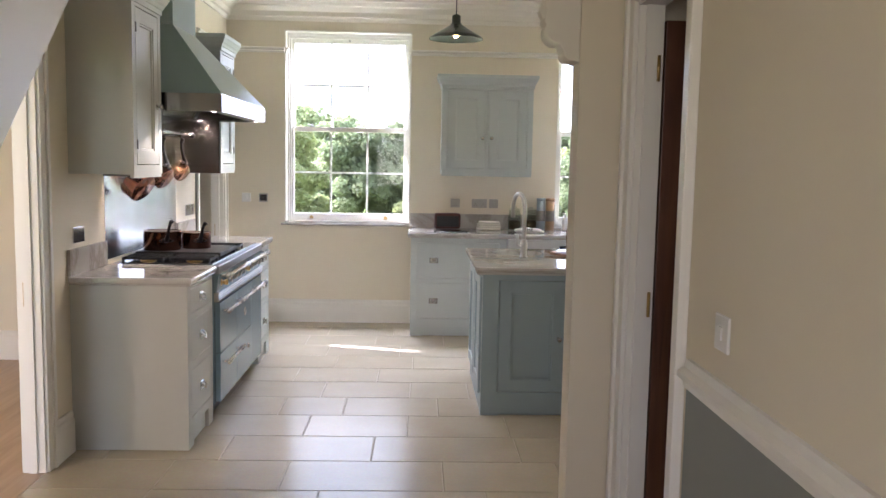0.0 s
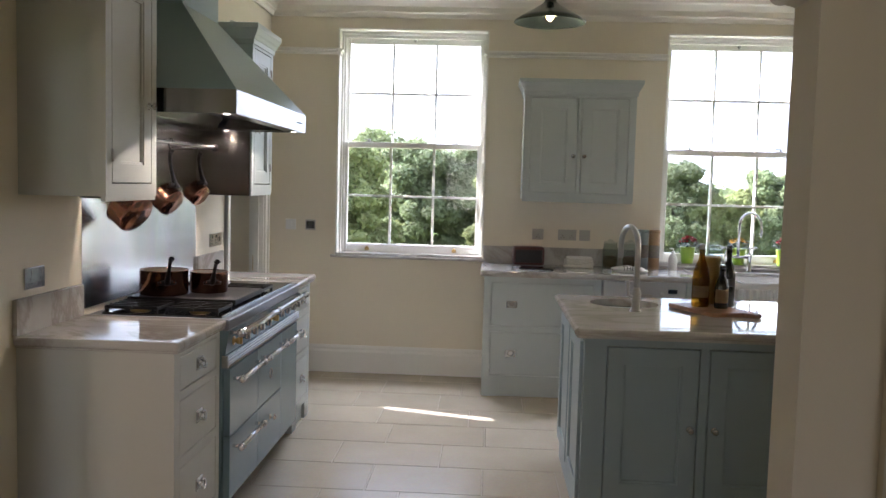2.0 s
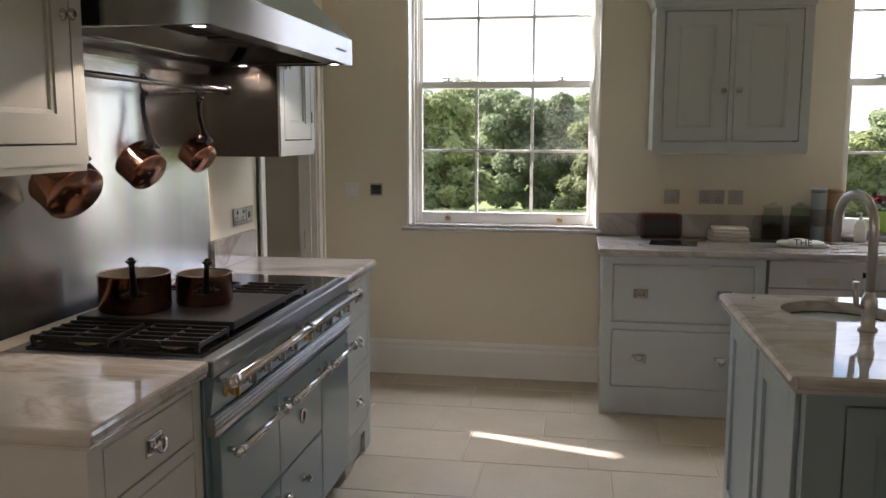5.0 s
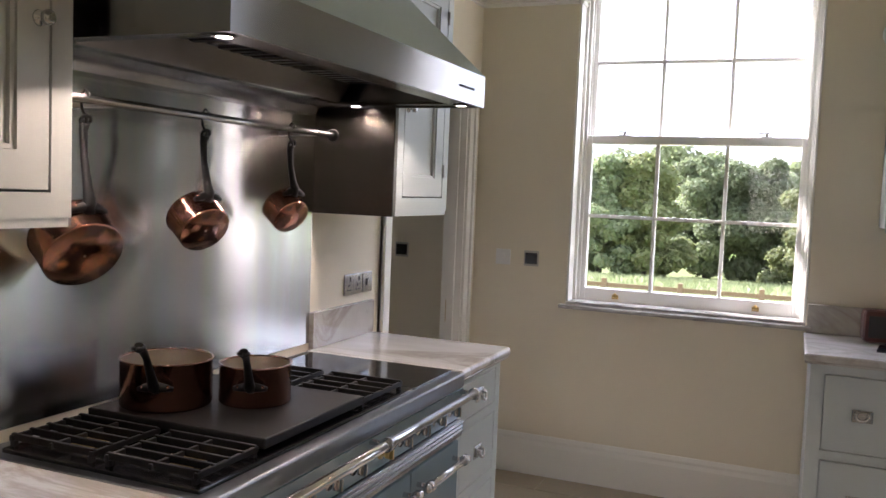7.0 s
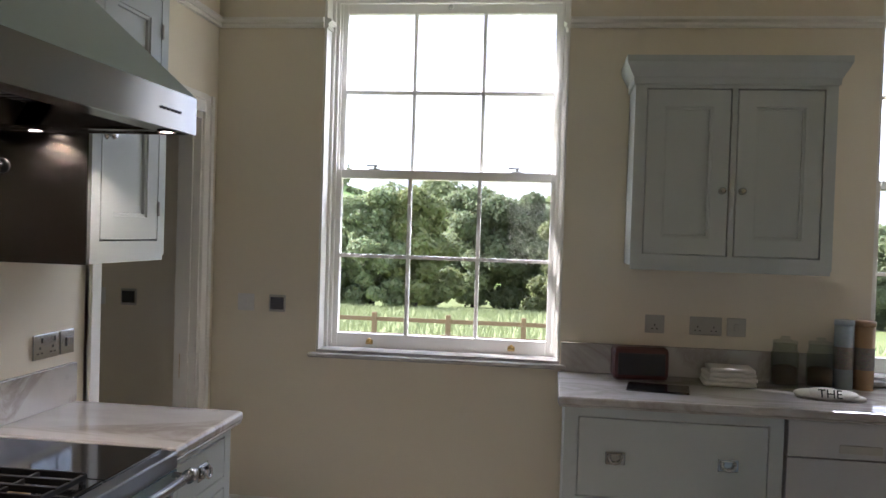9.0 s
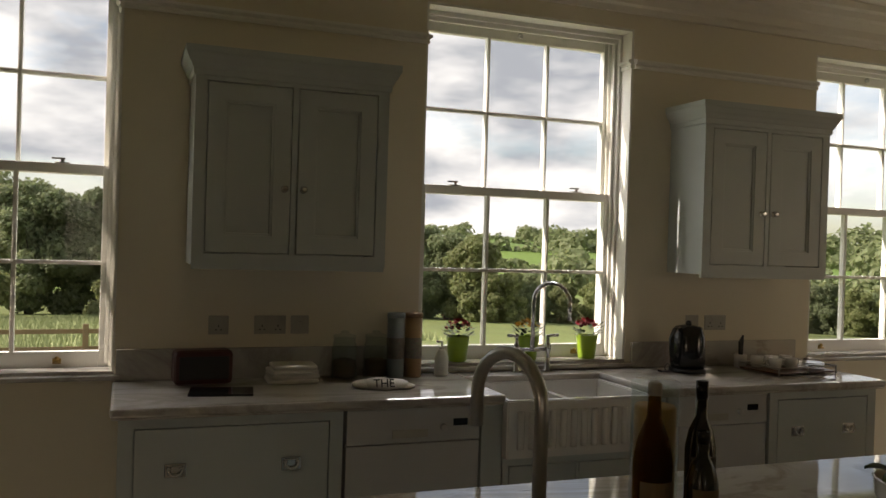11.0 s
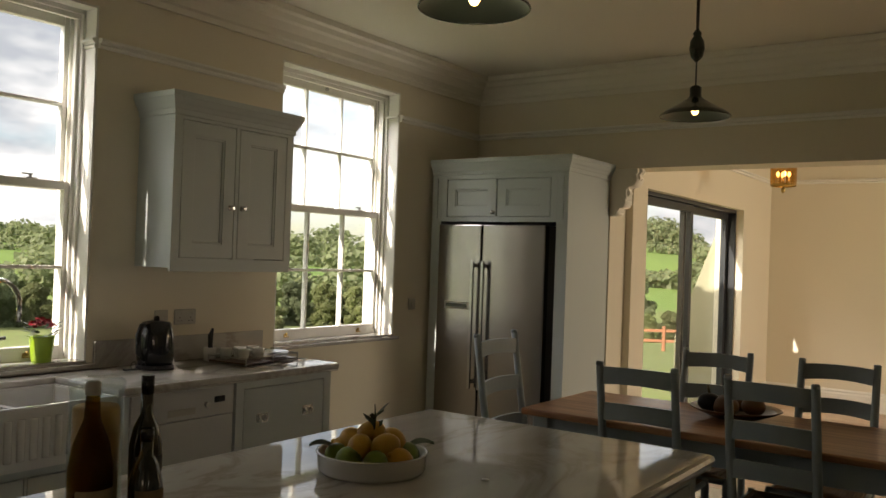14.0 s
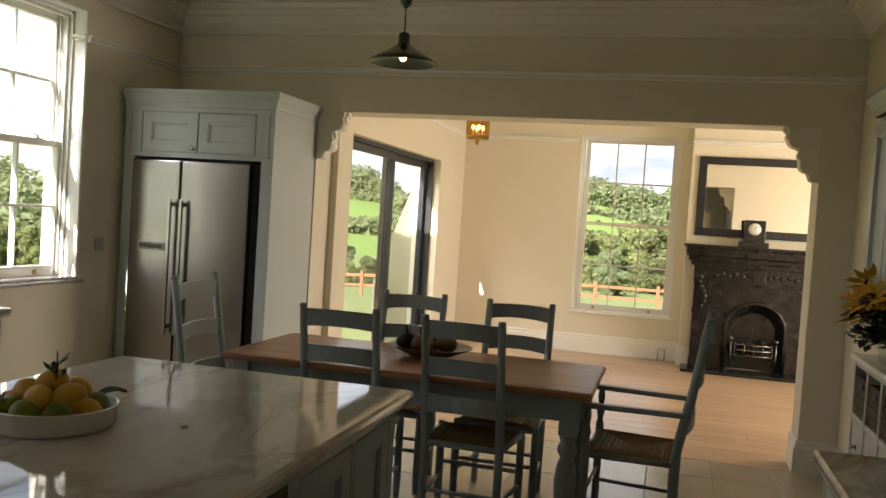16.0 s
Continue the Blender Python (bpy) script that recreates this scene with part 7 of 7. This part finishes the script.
bm = tube(bmesh.new(), [(-0.06, 0, 0.02), (-0.02, 0.01, 0.012), (0.05, 0.0, 0.008)], 0.005, 6)
for s in (-1, 1):
    tube(bm, [(0.06 + 0.022 * math.cos(2 * math.pi * i / 12), s * 0.028, 0.024 + 0.020 * math.sin(2 * math.pi * i / 12)) for i in range(13)], 0.0025, 6)
solid("reading_glasses", bm, M_BLACKMAT, "folded dark reading glasses beside the kettle", "glasses", m=pose(2.80, 8.36, ZC, 0, 0, 20))

ty = thing("tea_tray", pose(3.58, 8.32, ZC, 0, 0, 6), "dark tray with a gallery rail and handles", "tray")
part("tray_base", boxm(-0.22, 0.22, -0.14, 0.14, 0.006, 0.014, bevel=0.003), M_DOORWOOD, ty)
bm = tube(bmesh.new(), [(-0.22, -0.14, 0.04), (0.22, -0.14, 0.04), (0.22, 0.14, 0.04), (-0.22, 0.14, 0.04), (-0.22, -0.14, 0.04)], 0.004, 6)
for x, y in ((-0.22, -0.14), (0.22, -0.14), (0.22, 0.14), (-0.22, 0.14), (0, -0.14), (0, 0.14)):
    tube(bm, [(x, y, 0.0), (x, y, 0.045)], 0.005, 6)
part("gallery_rail", bm, M_NICKEL, ty)
for i, (x, y) in enumerate(((-0.15, 0.07), (-0.05, 0.07), (0.05, 0.07), (-0.10, -0.02), (0.0, -0.03))):
    cp = thing("cup", pose(3.58 + x, 8.32 + y, ZC + 0.0145, 0, 0, 40 * i), "small white china cup on the tray", "cup", "cups on the tray")
    part("cup", turn(bmesh.new(), [(0.022, 0), (0.030, 0.006), (0.036, 0.062), (0.033, 0.062), (0.028, 0.012), (0.002, 0.008)], 20), M_WHITE, cp)
    part("handle", tube(bmesh.new(), [(0.033, 0, 0.05), (0.052, 0, 0.045), (0.050, 0, 0.022), (0.030, 0, 0.016)], 0.004, 6), M_WHITE, cp)
for k in range(4):
    solid("saucer", turn(bmesh.new(), [(0.035, 0), (0.07, 0.008), (0.068, 0.010), (0.03, 0.004), (0.002, 0.004)], 24), M_WHITE, "white china saucer stacked on the tray", "saucer", "stacked saucers", m=pose(3.725, 8.29, ZC + 0.0145 + 0.009 * k))
up_ = thing("utensil_pot", pose(3.40, 8.49, ZC), "small white pot holding dark utensils", "pot")
part("pot", turn(bmesh.new(), [(0.035, 0), (0.038, 0.075), (0.035, 0.075), (0.032, 0.008), (0.002, 0.006)], 20), M_WHITE, up_)
for k in range(4):
    part("utensil", tube(bmesh.new(), [(0.01 * k - 0.015, 0.005 * k - 0.01, 0.01), (0.016 * k - 0.022, 0.01 * k - 0.015, 0.15 + 0.01 * k)], [0.004, 0.007], 7), M_BLACKMAT, up_)


# ---- sockets and switches ----
def plate(name, m, w, h, mat, label, rockers=1, dark=False):
    """A wall plate; local -y faces the room."""
    p = thing(name, m, label, "socket" if "socket" in name else "switch", "wall plates")
    part("plate", boxm(-w / 2, w / 2, -0.009, -0.001, -h / 2, h / 2, bevel=0.003), mat, p)
    for i in range(rockers):
        x = (i - (rockers - 1) / 2) * w / max(rockers, 1)
        if name == "socket":
            part("switch_rocker", boxm(x + 0.010, x + 0.020, -0.013, -0.008, 0.012, 0.030, bevel=0.001), mat, p)
            bm = bmesh.new()
            for dx, dz, ww, hh in ((0, -0.004, 0.005, 0.009), (-0.011, -0.022, 0.008, 0.005), (0.011, -0.022, 0.008, 0.005)):
                box(bm, x + dx - ww / 2, x + dx + ww / 2, -0.0105, -0.0085, dz - hh / 2, dz + hh / 2)
            part("pin_holes", bm, M_BLACKMAT, p)
        elif dark:
            part("screen", boxm(-w * 0.4, w * 0.4, -0.0125, -0.008, -h * 0.36, h * 0.36, bevel=0.001), M_BLACK, p)
        else:
            part("switch_rocker", boxm(x - 0.010, x + 0.010, -0.014, -0.008, -0.016, 0.016, bevel=0.002), mat, p)


plate("socket", pose(0.52, YN, 1.15), 0.09, 0.086, M_GREYPLATE, "satin grey single wall socket", 1)
plate("socket", pose(0.755, YN, 1.15), 0.147, 0.086, M_GREYPLATE, "satin grey double wall socket", 2)
plate("wall_switch", pose(0.895, YN, 1.15), 0.086, 0.086, M_GREYPLATE, "satin grey wall switch", 1)
plate("socket", pose(3.30, YN, 1.15), 0.147, 0.086, M_GREYPLATE, "satin grey double wall socket", 2)
plate("wall_switch", pose(3.14, YN, 1.15), 0.086, 0.086, M_GREYPLATE, "satin grey wall switch", 1)
plate("wall_switch", pose(5.42, YN, 1.17), 0.086, 0.086, M_GREYPLATE, "satin grey wall switch beside the fridge", 1)
plate("thermostat", pose(-1.336, YN, 1.17), 0.085, 0.085, M_GREYPLATE, "small square thermostat with a dark screen", 1, True)
plate("wall_switch", pose(-1.50, YN, 1.17), 0.086, 0.086, M_PLASTIC, "cream square wall switch beside the thermostat", 1)
plate("thermostat", pose(-2.13, YN, 1.17), 0.085, 0.085, M_GREYPLATE, "small square thermostat with a dark screen", 1, True)
plate("wall_switch", pose(-2.30, YN, 1.17), 0.086, 0.086, M_PLASTIC, "cream square wall switch in the lobby", 1)
plate("socket", pose(XW, 4.99, 1.115, 0, 0, 90), 0.147, 0.086, M_CHROME, "polished double socket above the worktop", 2)
plate("socket", pose(XW, 7.17, 1.125, 0, 0, 90), 0.147, 0.086, M_CHROME, "polished double socket beside the lobby door", 2)
plate("wall_switch", pose(XW, 7.295, 1.125, 0, 0, 90), 0.086, 0.086, M_CHROME, "polished wall switch beside the lobby door", 1)
plate("wall_switch", pose(0.88, 2.31, 1.155, 0, 0, -90), 0.086, 0.086, M_PLASTIC, "tall white double wall switch above the dado", 1)

# ---- south wall units ----
u = thing("drawer_unit", pose(2.93, 4.20, FLOOR, 0, 0, 180), "pale painted base unit along the south wall", "base unit", "units on the south wall")
ops = [(0.05, 0.62, 0.16, 0.62), (0.05, 0.62, 0.66, 0.86), (0.70, 1.28, 0.16, 0.62), (0.70, 1.28, 0.66, 0.86)]
carcass(u, 1.34, 0.665, HB, ops, M_CAB)
for i, o in enumerate(ops):
    front(u, "drawer" if i % 2 else "door", *o, M_CAB, knob=((o[0] + o[1]) / 2, (o[2] + o[3]) / 2))
worktop("worktop", 1.55, 2.955, YS + 0.003, 4.232, 0.905, "grey-white veined marble worktop on the south wall")
DW, DY = 1.20, 3.70
DD = DY - YS - 0.003
ds = thing("dresser", pose(5.12, DY, FLOOR, 0, 0, 180), "pale painted shallow dresser with basket shelves and cupboard above", "dresser")
COLS = [0.0, 0.29, 0.58, 0.87, 1.17]
bm = boxm(0, DW, DD - 0.012, DD, 0, 0.955)
for x in COLS:
    box(bm, x, x + 0.03, 0, DD - 0.012, 0, 0.955)
for x0_, x1_ in zip(COLS, COLS[1:]):
    for z in (0.08, 0.645, 0.925):
        box(bm, x0_ + 0.03, x1_, 0.002, DD - 0.012, z, z + 0.03)
part("shelf_unit", bm, M_CAB, ds)
part("top", boxm(-0.02, DW + 0.02, -0.025, DD, 0.956, 0.985, bevel=0.008), M_TRIM, ds)
for x0_, x1_ in zip(COLS, COLS[1:]):
    front(ds, "drawer", x0_ + 0.03, x1_, 0.40, 0.645, M_CAB, y=0.004, knob=((x0_ + x1_) / 2 + 0.015, 0.52))
    front(ds, "door", x0_ + 0.03, x1_, 0.11, 0.395, M_CAB, y=0.004, knob=(x1_ - 0.03, 0.33))
    bk_ = thing("wicker_basket", pose(5.12 - (x0_ + x1_) / 2 - 0.015, DY - 0.012, FLOOR + 0.676, 0, 0, 180), "dark woven wicker basket in the dresser", "basket", "baskets in the dresser")
    bm = bmesh.new()
    for k in range(8):
        o = 0.004 * (k % 2)
        z0 = 0.20 * k / 8
        box(bm, -0.118 - o, 0.118 + o, 0 - o, 0.125 + o, z0, z0 + 0.025, 0.004)
    part("weave", bm, M_WICKER, bk_)
    part("handle_hole", boxm(-0.035, 0.035, -0.009, -0.004, 0.145, 0.172, bevel=0.001), M_BLACKMAT, bk_)
part("cupboard", boxm(0.0, DW, 0.024, DD, 1.30, 2.22), M_CAB, ds)
for k in range(3):
    x0_ = 0.01 + k * 0.395
    front(ds, "door", x0_, x0_ + 0.385, 1.32, 2.19, M_CAB, y=0.0, knob=(x0_ + (0.035 if k != 1 else 0.35), 1.40))
crown(ds, DW, DD, 2.22, M_CAB)
vs_ = thing("sunflower_vase", pose(4.74, DY - 0.085, FLOOR + 0.986), "vase of yellow sunflowers on the dresser", "vase of flowers")
part("vase", turn(bmesh.new(), [(0.045, 0), (0.06, 0.02), (0.065, 0.10), (0.05, 0.17), (0.055, 0.18), (0.048, 0.18), (0.002, 0.02)], 24), M_JAR, vs_)
r3 = random.Random(3)
for i in range(9):
    a = i * 2.4
    c = Vector((0.19 * math.cos(a) * (0.4 + 0.6 * (i % 3) / 2), 0.05 + 0.14 * math.sin(a) * (0.5 + 0.5 * (i % 2)), 0.235 + 0.07 * (i % 3)))
    n_ = (c - Vector((0, 0, 0.12))).normalized()
    q = n_.to_track_quat("Z", "Y").to_matrix().to_4x4()
    bm = bmesh.new()
    for k in range(16):
        b_ = 2 * math.pi * k / 16
        e = Vector((math.cos(b_), math.sin(b_), 0.25 + 0.15 * (k % 2)))
        t_ = Vector((-math.sin(b_), math.cos(b_), 0)) * 0.012
        vs2 = [bm.verts.new(v) for v in (e * 0.020, e * 0.058 + t_ * 1.3, e * 0.100, e * 0.058 - t_ * 1.3)]
        bm.faces.new(vs2)
    hd2 = part("petals", bm, M_YELLOW, vs_, m=Matrix.Translation(c) @ q @ Matrix.Diagonal((1.3, 1.3, 1.3, 1)))
    part("flower_centre", turn(bmesh.new(), [(0.036, 0), (0.033, 0.012), (0.002, 0.017)], 12), M_BARK, hd2)
    part("stem", tube(bmesh.new(), [(0, 0, 0.03), tuple(c * 0.5 + Vector((0, 0, 0.08))), tuple(c)], 0.004, 6), M_LEAF, vs_)
bm = bmesh.new()
for i in range(320):
    a = r3.uniform(0, 6.28)
    c = Vector((r3.uniform(-0.15, 0.15), r3.uniform(-0.04, 0.15), r3.uniform(0.09, 0.22)))
    d = Vector((math.cos(a), math.sin(a), r3.uniform(-0.6, 0.5))).normalized()
    s = d.cross(Vector((0, 0, 1))).normalized() * 0.020
    bm.faces.new([bm.verts.new(v) for v in (c, c + d * 0.03 + s, c + d * 0.07, c + d * 0.03 - s)])
part("foliage", bm, M_LEAF, vs_)

# ---- sitting room ----
fp = thing("fireplace", pose(10.477, 3.70, FLOOR, 0, 0, -90), "ornate dark cast iron fireplace with an arched grate", "fireplace")
# local: x from the left end (world -y), y into the wall, front at negative y; centre at x = 0
FH = 1.40 - FLOOR
part("hearth", boxm(-0.78, 0.78, -0.40, -0.002, 0, 0.035, bevel=0.004), M_BLACK, fp, "polished black hearth slab")
for s in (-1, 1):
    x0_, x1_ = sorted((s * 0.70, s * 0.50))
    bm = boxm(x0_, x1_, -0.20, 0, 0.036, 0.12, bevel=0.004)
    box(bm, x0_ + 0.01, x1_ - 0.01, -0.17, 0, 0.12, 1.18, 0.004)
    for k in range(4):
        xx = x0_ + 0.035 + k * 0.043
        box(bm, xx - 0.010, xx + 0.010, -0.178, -0.165, 0.20, 0.62, 0.004)
    box(bm, x0_, x1_, -0.19, 0, 0.66, 0.70, 0.006)
    for k in range(7):
        a = k * 0.9
        ball(bm, ((x0_ + x1_) / 2 + 0.03 * math.sin(a), -0.175, 0.74 + k * 0.055), 0.036 - 0.002 * abs(3 - k), 1, 0.7, 1.1, 8)
    part("jamb", bm, M_GRATE, fp)
bm = boxm(-0.70, 0.70, -0.18, 0, 1.00, 1.20, bevel=0.006)
for k in range(14):
    x = -0.46 + k * 0.0708
    ball(bm, (x, -0.18, 1.10 + 0.02 * (k % 2)), 0.030, 1, 0.5, 1.0, 8)
box(bm, -0.07, 0.07, -0.20, 0, 1.01, 1.19, 0.006)
part("frieze", bm, M_GRATE, fp)
bm = boxm(-0.74, 0.74, -0.22, 0, 1.20, 1.25, bevel=0.006)
box(bm, -0.77, 0.77, -0.25, 0, 1.25, 1.31, 0.012)
box(bm, -0.80, 0.80, -0.29, 0, 1.31, FH - 0.035, 0.012)
box(bm, -0.83, 0.83, -0.32, 0, FH - 0.035, FH, 0.008)
part("mantel_shelf", bm, M_GRATE, fp)
# arched insert
bm = bmesh.new()
AR, AZ = 0.30, 0.50
arch = [(-AR, 0.04)] + [(-AR * math.cos(math.pi * i / 16), AZ + AR * math.sin(math.pi * i / 16)) for i in range(17)] + [(AR, 0.04)]
rim_in = [bm.verts.new((x, -0.13, z)) for x, z in arch]
n = len(arch)
outer_pts = []
for x, z in arch:
    d = Vector((x, z - 0.4)).normalized()
    k = min(0.5 / max(abs(d.x), 1e-6), (0.6 if d.y > 0 else 0.36) / max(abs(d.y), 1e-6))
    outer_pts.append((d.x * k, 0.4 + d.y * k))
rim_out = [bm.verts.new((x, -0.13, z)) for x, z in outer_pts]
rim_bk = [bm.verts.new((x * 0.8, -0.005, 0.04 + (z - 0.04) * 0.85)) for x, z in arch]
for i in range(n - 1):
    bm.faces.new((rim_out[i], rim_out[i + 1], rim_in[i + 1], rim_in[i]))
    bm.faces.new((rim_in[i], rim_in[i + 1], rim_bk[i + 1], rim_bk[i]))
bm.faces.new(rim_bk)
part("insert", bm, M_GRATE, fp)
for s in (-1, 1):
    part("cheek", boxm(*sorted((s * 0.302, s * 0.502)), -0.126, -0.002, 0.036, 0.62, bevel=0.003), M_GRATE, fp)
part("arch_moulding", tube(bmesh.new(), [(x * 1.06, -0.14, z + 0.01) for x, z in arch], 0.022, 8), M_GRATE, fp)
bm = bmesh.new()
for z in (0.22, 0.28, 0.34):
    tube(bm, [(-0.24, -0.05, z), (-0.2, -0.17, z), (0, -0.21, z), (0.2, -0.17, z), (0.24, -0.05, z)], 0.009, 8)
for k in range(5):
    t = k / 4 * 2 - 1
    tube(bm, [(0.2 * t, -0.21 + 0.04 * t * t, 0.16), (0.2 * t, -0.21 + 0.04 * t * t, 0.36)], 0.006, 6)
for s in (-1, 1):
    ball(bm, (s * 0.24, -0.14, 0.40), 0.03, seg=8)
    tube(bm, [(s * 0.24, -0.14, 0.06), (s * 0.24, -0.14, 0.40)], 0.012, 8)
part("fire_basket", bm, M_BASKET, fp, "polished dark steel fire basket")
bm = bmesh.new()
for k in range(14):
    ball(bm, (r3.uniform(-0.17, 0.17), r3.uniform(-0.15, -0.06), 0.24 + r3.uniform(0, 0.12)), r3.uniform(0.035, 0.055), 1, 1, 0.8, 7)
part("coals", bm, M_IRON, fp)

mr = thing("mirror", pose(10.477, 3.615, 1.50, 0, 0, -90), "large dark framed mirror leaning over the mantel", "mirror")
bm = bmesh.new()
MW, MH = 0.81, 0.91
for a in ((-MW, MW, 0, 0.09), (-MW, MW, MH - 0.09, MH)):
    box(bm, a[0], a[1], -0.03, -0.001, a[2], a[3], 0.006)
for a in ((-MW, -MW + 0.09), (MW - 0.09, MW)):
    box(bm, a[0], a[1], -0.03, -0.001, 0.09, MH - 0.09, 0.006)
part("frame", bm, M_BLACKMAT, mr, "dark timber frame")
part("glass", boxm(-MW + 0.09, MW - 0.09, -0.012, -0.004, 0.09, MH - 0.09), M_MIRROR, mr)
ck = thing("mantel_clock", pose(10.30, 3.79, 1.402, 0, 0, -90), "black slate mantel clock with a pale dial", "clock")
bm = boxm(-0.16, 0.16, -0.06, 0.06, 0, 0.06, bevel=0.004)
box(bm, -0.115, 0.115, -0.05, 0.05, 0.06, 0.30, 0.005)
part("case", bm, M_BLACK, ck)
part("dial", turn(bmesh.new(), [(0.068, 0), (0.066, 0.006), (0.002, 0.007)], 24, Matrix.Translation((0, -0.05, 0.20)) @ pose(0, 0, 0, 90)), M_PLASTIC, ck)
bm = bmesh.new()
for a, ln in ((0.4, 0.045), (2.3, 0.03)):
    tube(bm, [(0, -0.059, 0.20), (ln * math.sin(a), -0.059, 0.20 + ln * math.cos(a))], 0.003, 6)
for k in range(12):
    a = k * math.pi / 6
    box(bm, 0.054 * math.sin(a) - 0.003, 0.054 * math.sin(a) + 0.003, -0.0595, -0.056, 0.20 + 0.054 * math.cos(a) - 0.003, 0.20 + 0.054 * math.cos(a) + 0.003)
part("clock_hand", bm, M_BLACKMAT, ck)
ch_ = thing("lantern_light", pose(8.35, 6.58, 2.30), "small brass and glass ceiling lantern, lit", "ceiling light")
M_AMBER = pane_glass("amber_glass", (0.93, 0.80, 0.58))
for k in range(8):
    a = 2 * math.pi * k / 8
    part("glass_panel", boxm(-0.038, 0.038, -0.003, 0.003, 0.02, 0.17), M_AMBER, ch_, m=pose(0.105 * math.cos(a), 0.105 * math.sin(a), 0, 0, 0, math.degrees(a) + 90))
bm = turn(bmesh.new(), [(0.115, 0.0), (0.115, 0.02), (0.10, 0.02), (0.10, 0.0)], 8, cap=False)
turn(bm, [(0.115, 0.17), (0.115, 0.185), (0.03, 0.24), (0.01, 0.26)], 8)
tube(bm, [(0, 0, 0.25), (0, 0, CEIL - 2.302)], 0.006, 6)
ball(bm, (0, 0, -0.03), 0.02, 1, 1, 1.6, 8)
tube(bm, [(0, 0, -0.02), (0, 0, 0.05)], 0.008, 6)
part("brass_frame", bm, M_BRASS, ch_)
for k in range(4):
    bx, by = 0.048 * math.cos(k * 1.5708 + 0.4), 0.048 * math.sin(k * 1.5708 + 0.4)
    part("candle", turn(bmesh.new(), [(0.010, 0.022), (0.010, 0.085)], 10, Matrix.Translation((bx, by, 0))), M_TRIM, ch_)
    part("bulb", ball(bmesh.new(), (bx, by, 0.112), 0.015, 1, 1, 1.7, 10), M_BULB, ch_)
part("arm", turn(bmesh.new(), [(0.075, 0.014), (0.075, 0.022), (0.008, 0.026)], 16), M_BRASS, ch_)
solid("skirting_pipe", tube(bmesh.new(), [(10.72, 4.66, FLOOR), (10.72, 4.66, 0.10), (10.72, 4.74, 0.10), (10.72, 4.74, FLOOR)], 0.007, 8), M_CHROME, "small bright pipe loop beside the skirting", "pipe")

# ---- flagstones and boards ----
tr_ = random.Random(21)
TILE = {}


def flag(w, d):
    key = (round(w, 3), round(d, 3))
    if key not in TILE:
        bm = bmesh.new()
        box(bm, -w / 2 + 0.0025, w / 2 - 0.0025, -d / 2 + 0.0025, d / 2 - 0.0025, -0.02, 0.0)
        es = [e for e in bm.edges if all(v.co.z > -0.001 for v in e.verts)]
        bmesh.ops.bevel(bm, geom=es, offset=0.003, segments=1, affect="EDGES")
        TILE[key] = mesh_of("flagstone", bm, M_STONE)
    return TILE[key]


y, row = 1.09, 0
ys = []
while y < YN - 0.02:
    d = min(0.404, YN - y)
    ys.append((y, d))
    y += d
for row, (y, d) in enumerate(ys):
    xa = XW
    xb = XE + 0.02 if y > YS - 0.3 else 0.87
    x = xa - tr_.uniform(0.0, 0.4)
    while x < xb - 1e-3:
        w = tr_.choice((0.4, 0.6, 0.6, 0.6, 0.8))
        x0_, x1_ = max(x, xa), min(x + w, xb)
        if xb - x1_ < 0.12:
            x1_ = xb
        w2 = round(x1_ - x0_, 2)
        if w2 > 0.05:
            t = new("flagstone", flag(w2, d))
            t.parent = floor
            t.matrix_basis = pose((x0_ + x1_) / 2, y + d / 2, FLOOR - 0.001 - tr_.random() * 0.0012, tr_.uniform(-0.08, 0.08), tr_.uniform(-0.08, 0.08))
        x = x + w if x1_ < xb else xb
solid("hall_floor", boxm(XW, 0.88, -1.2, 1.088, FLOOR - 0.004, FLOOR - 0.001), M_STONE, "pale limestone floor of the hall", "floor", kind="structure")
solid("side_room_floor", boxm(XW - 2.72, XW - 0.001, -1.2, 6.9, FLOOR - 0.004, FLOOR - 0.001), M_FLOORWOOD, "warm wooden floor of the side room", "floor", kind="structure")
PL = {}
x = XE + 0.02
while x < X2 - 1e-3:
    w = min(0.19, X2 - x)
    y = 0.9
    first = tr_.choice((0.9, 1.4, 2.1))
    while y < Y2 - 1e-3:
        d = min(first if y < 1.0 else tr_.choice((1.8, 2.2)), Y2 - y)
        if Y2 - (y + d) < 0.15:
            d = Y2 - y
        key = (round(w, 3), round(d, 3))
        if key not in PL:
            bm = boxm(-w / 2 + 0.0008, w / 2 - 0.0008, -d / 2 + 0.0008, d / 2 - 0.0008, -0.014, 0.0)
            es = [e for e in bm.edges if all(v.co.z > -0.001 for v in e.verts)]
            bmesh.ops.bevel(bm, geom=es, offset=0.002, segments=1, affect="EDGES")
            PL[key] = mesh_of("floorboard", bm, M_FLOORWOOD)
        o = new("floorboard", PL[key])
        o.parent = wood_floor
        o.matrix_basis = pose(x + w / 2, y + d / 2, FLOOR - 0.001)
        y += d
    x += w
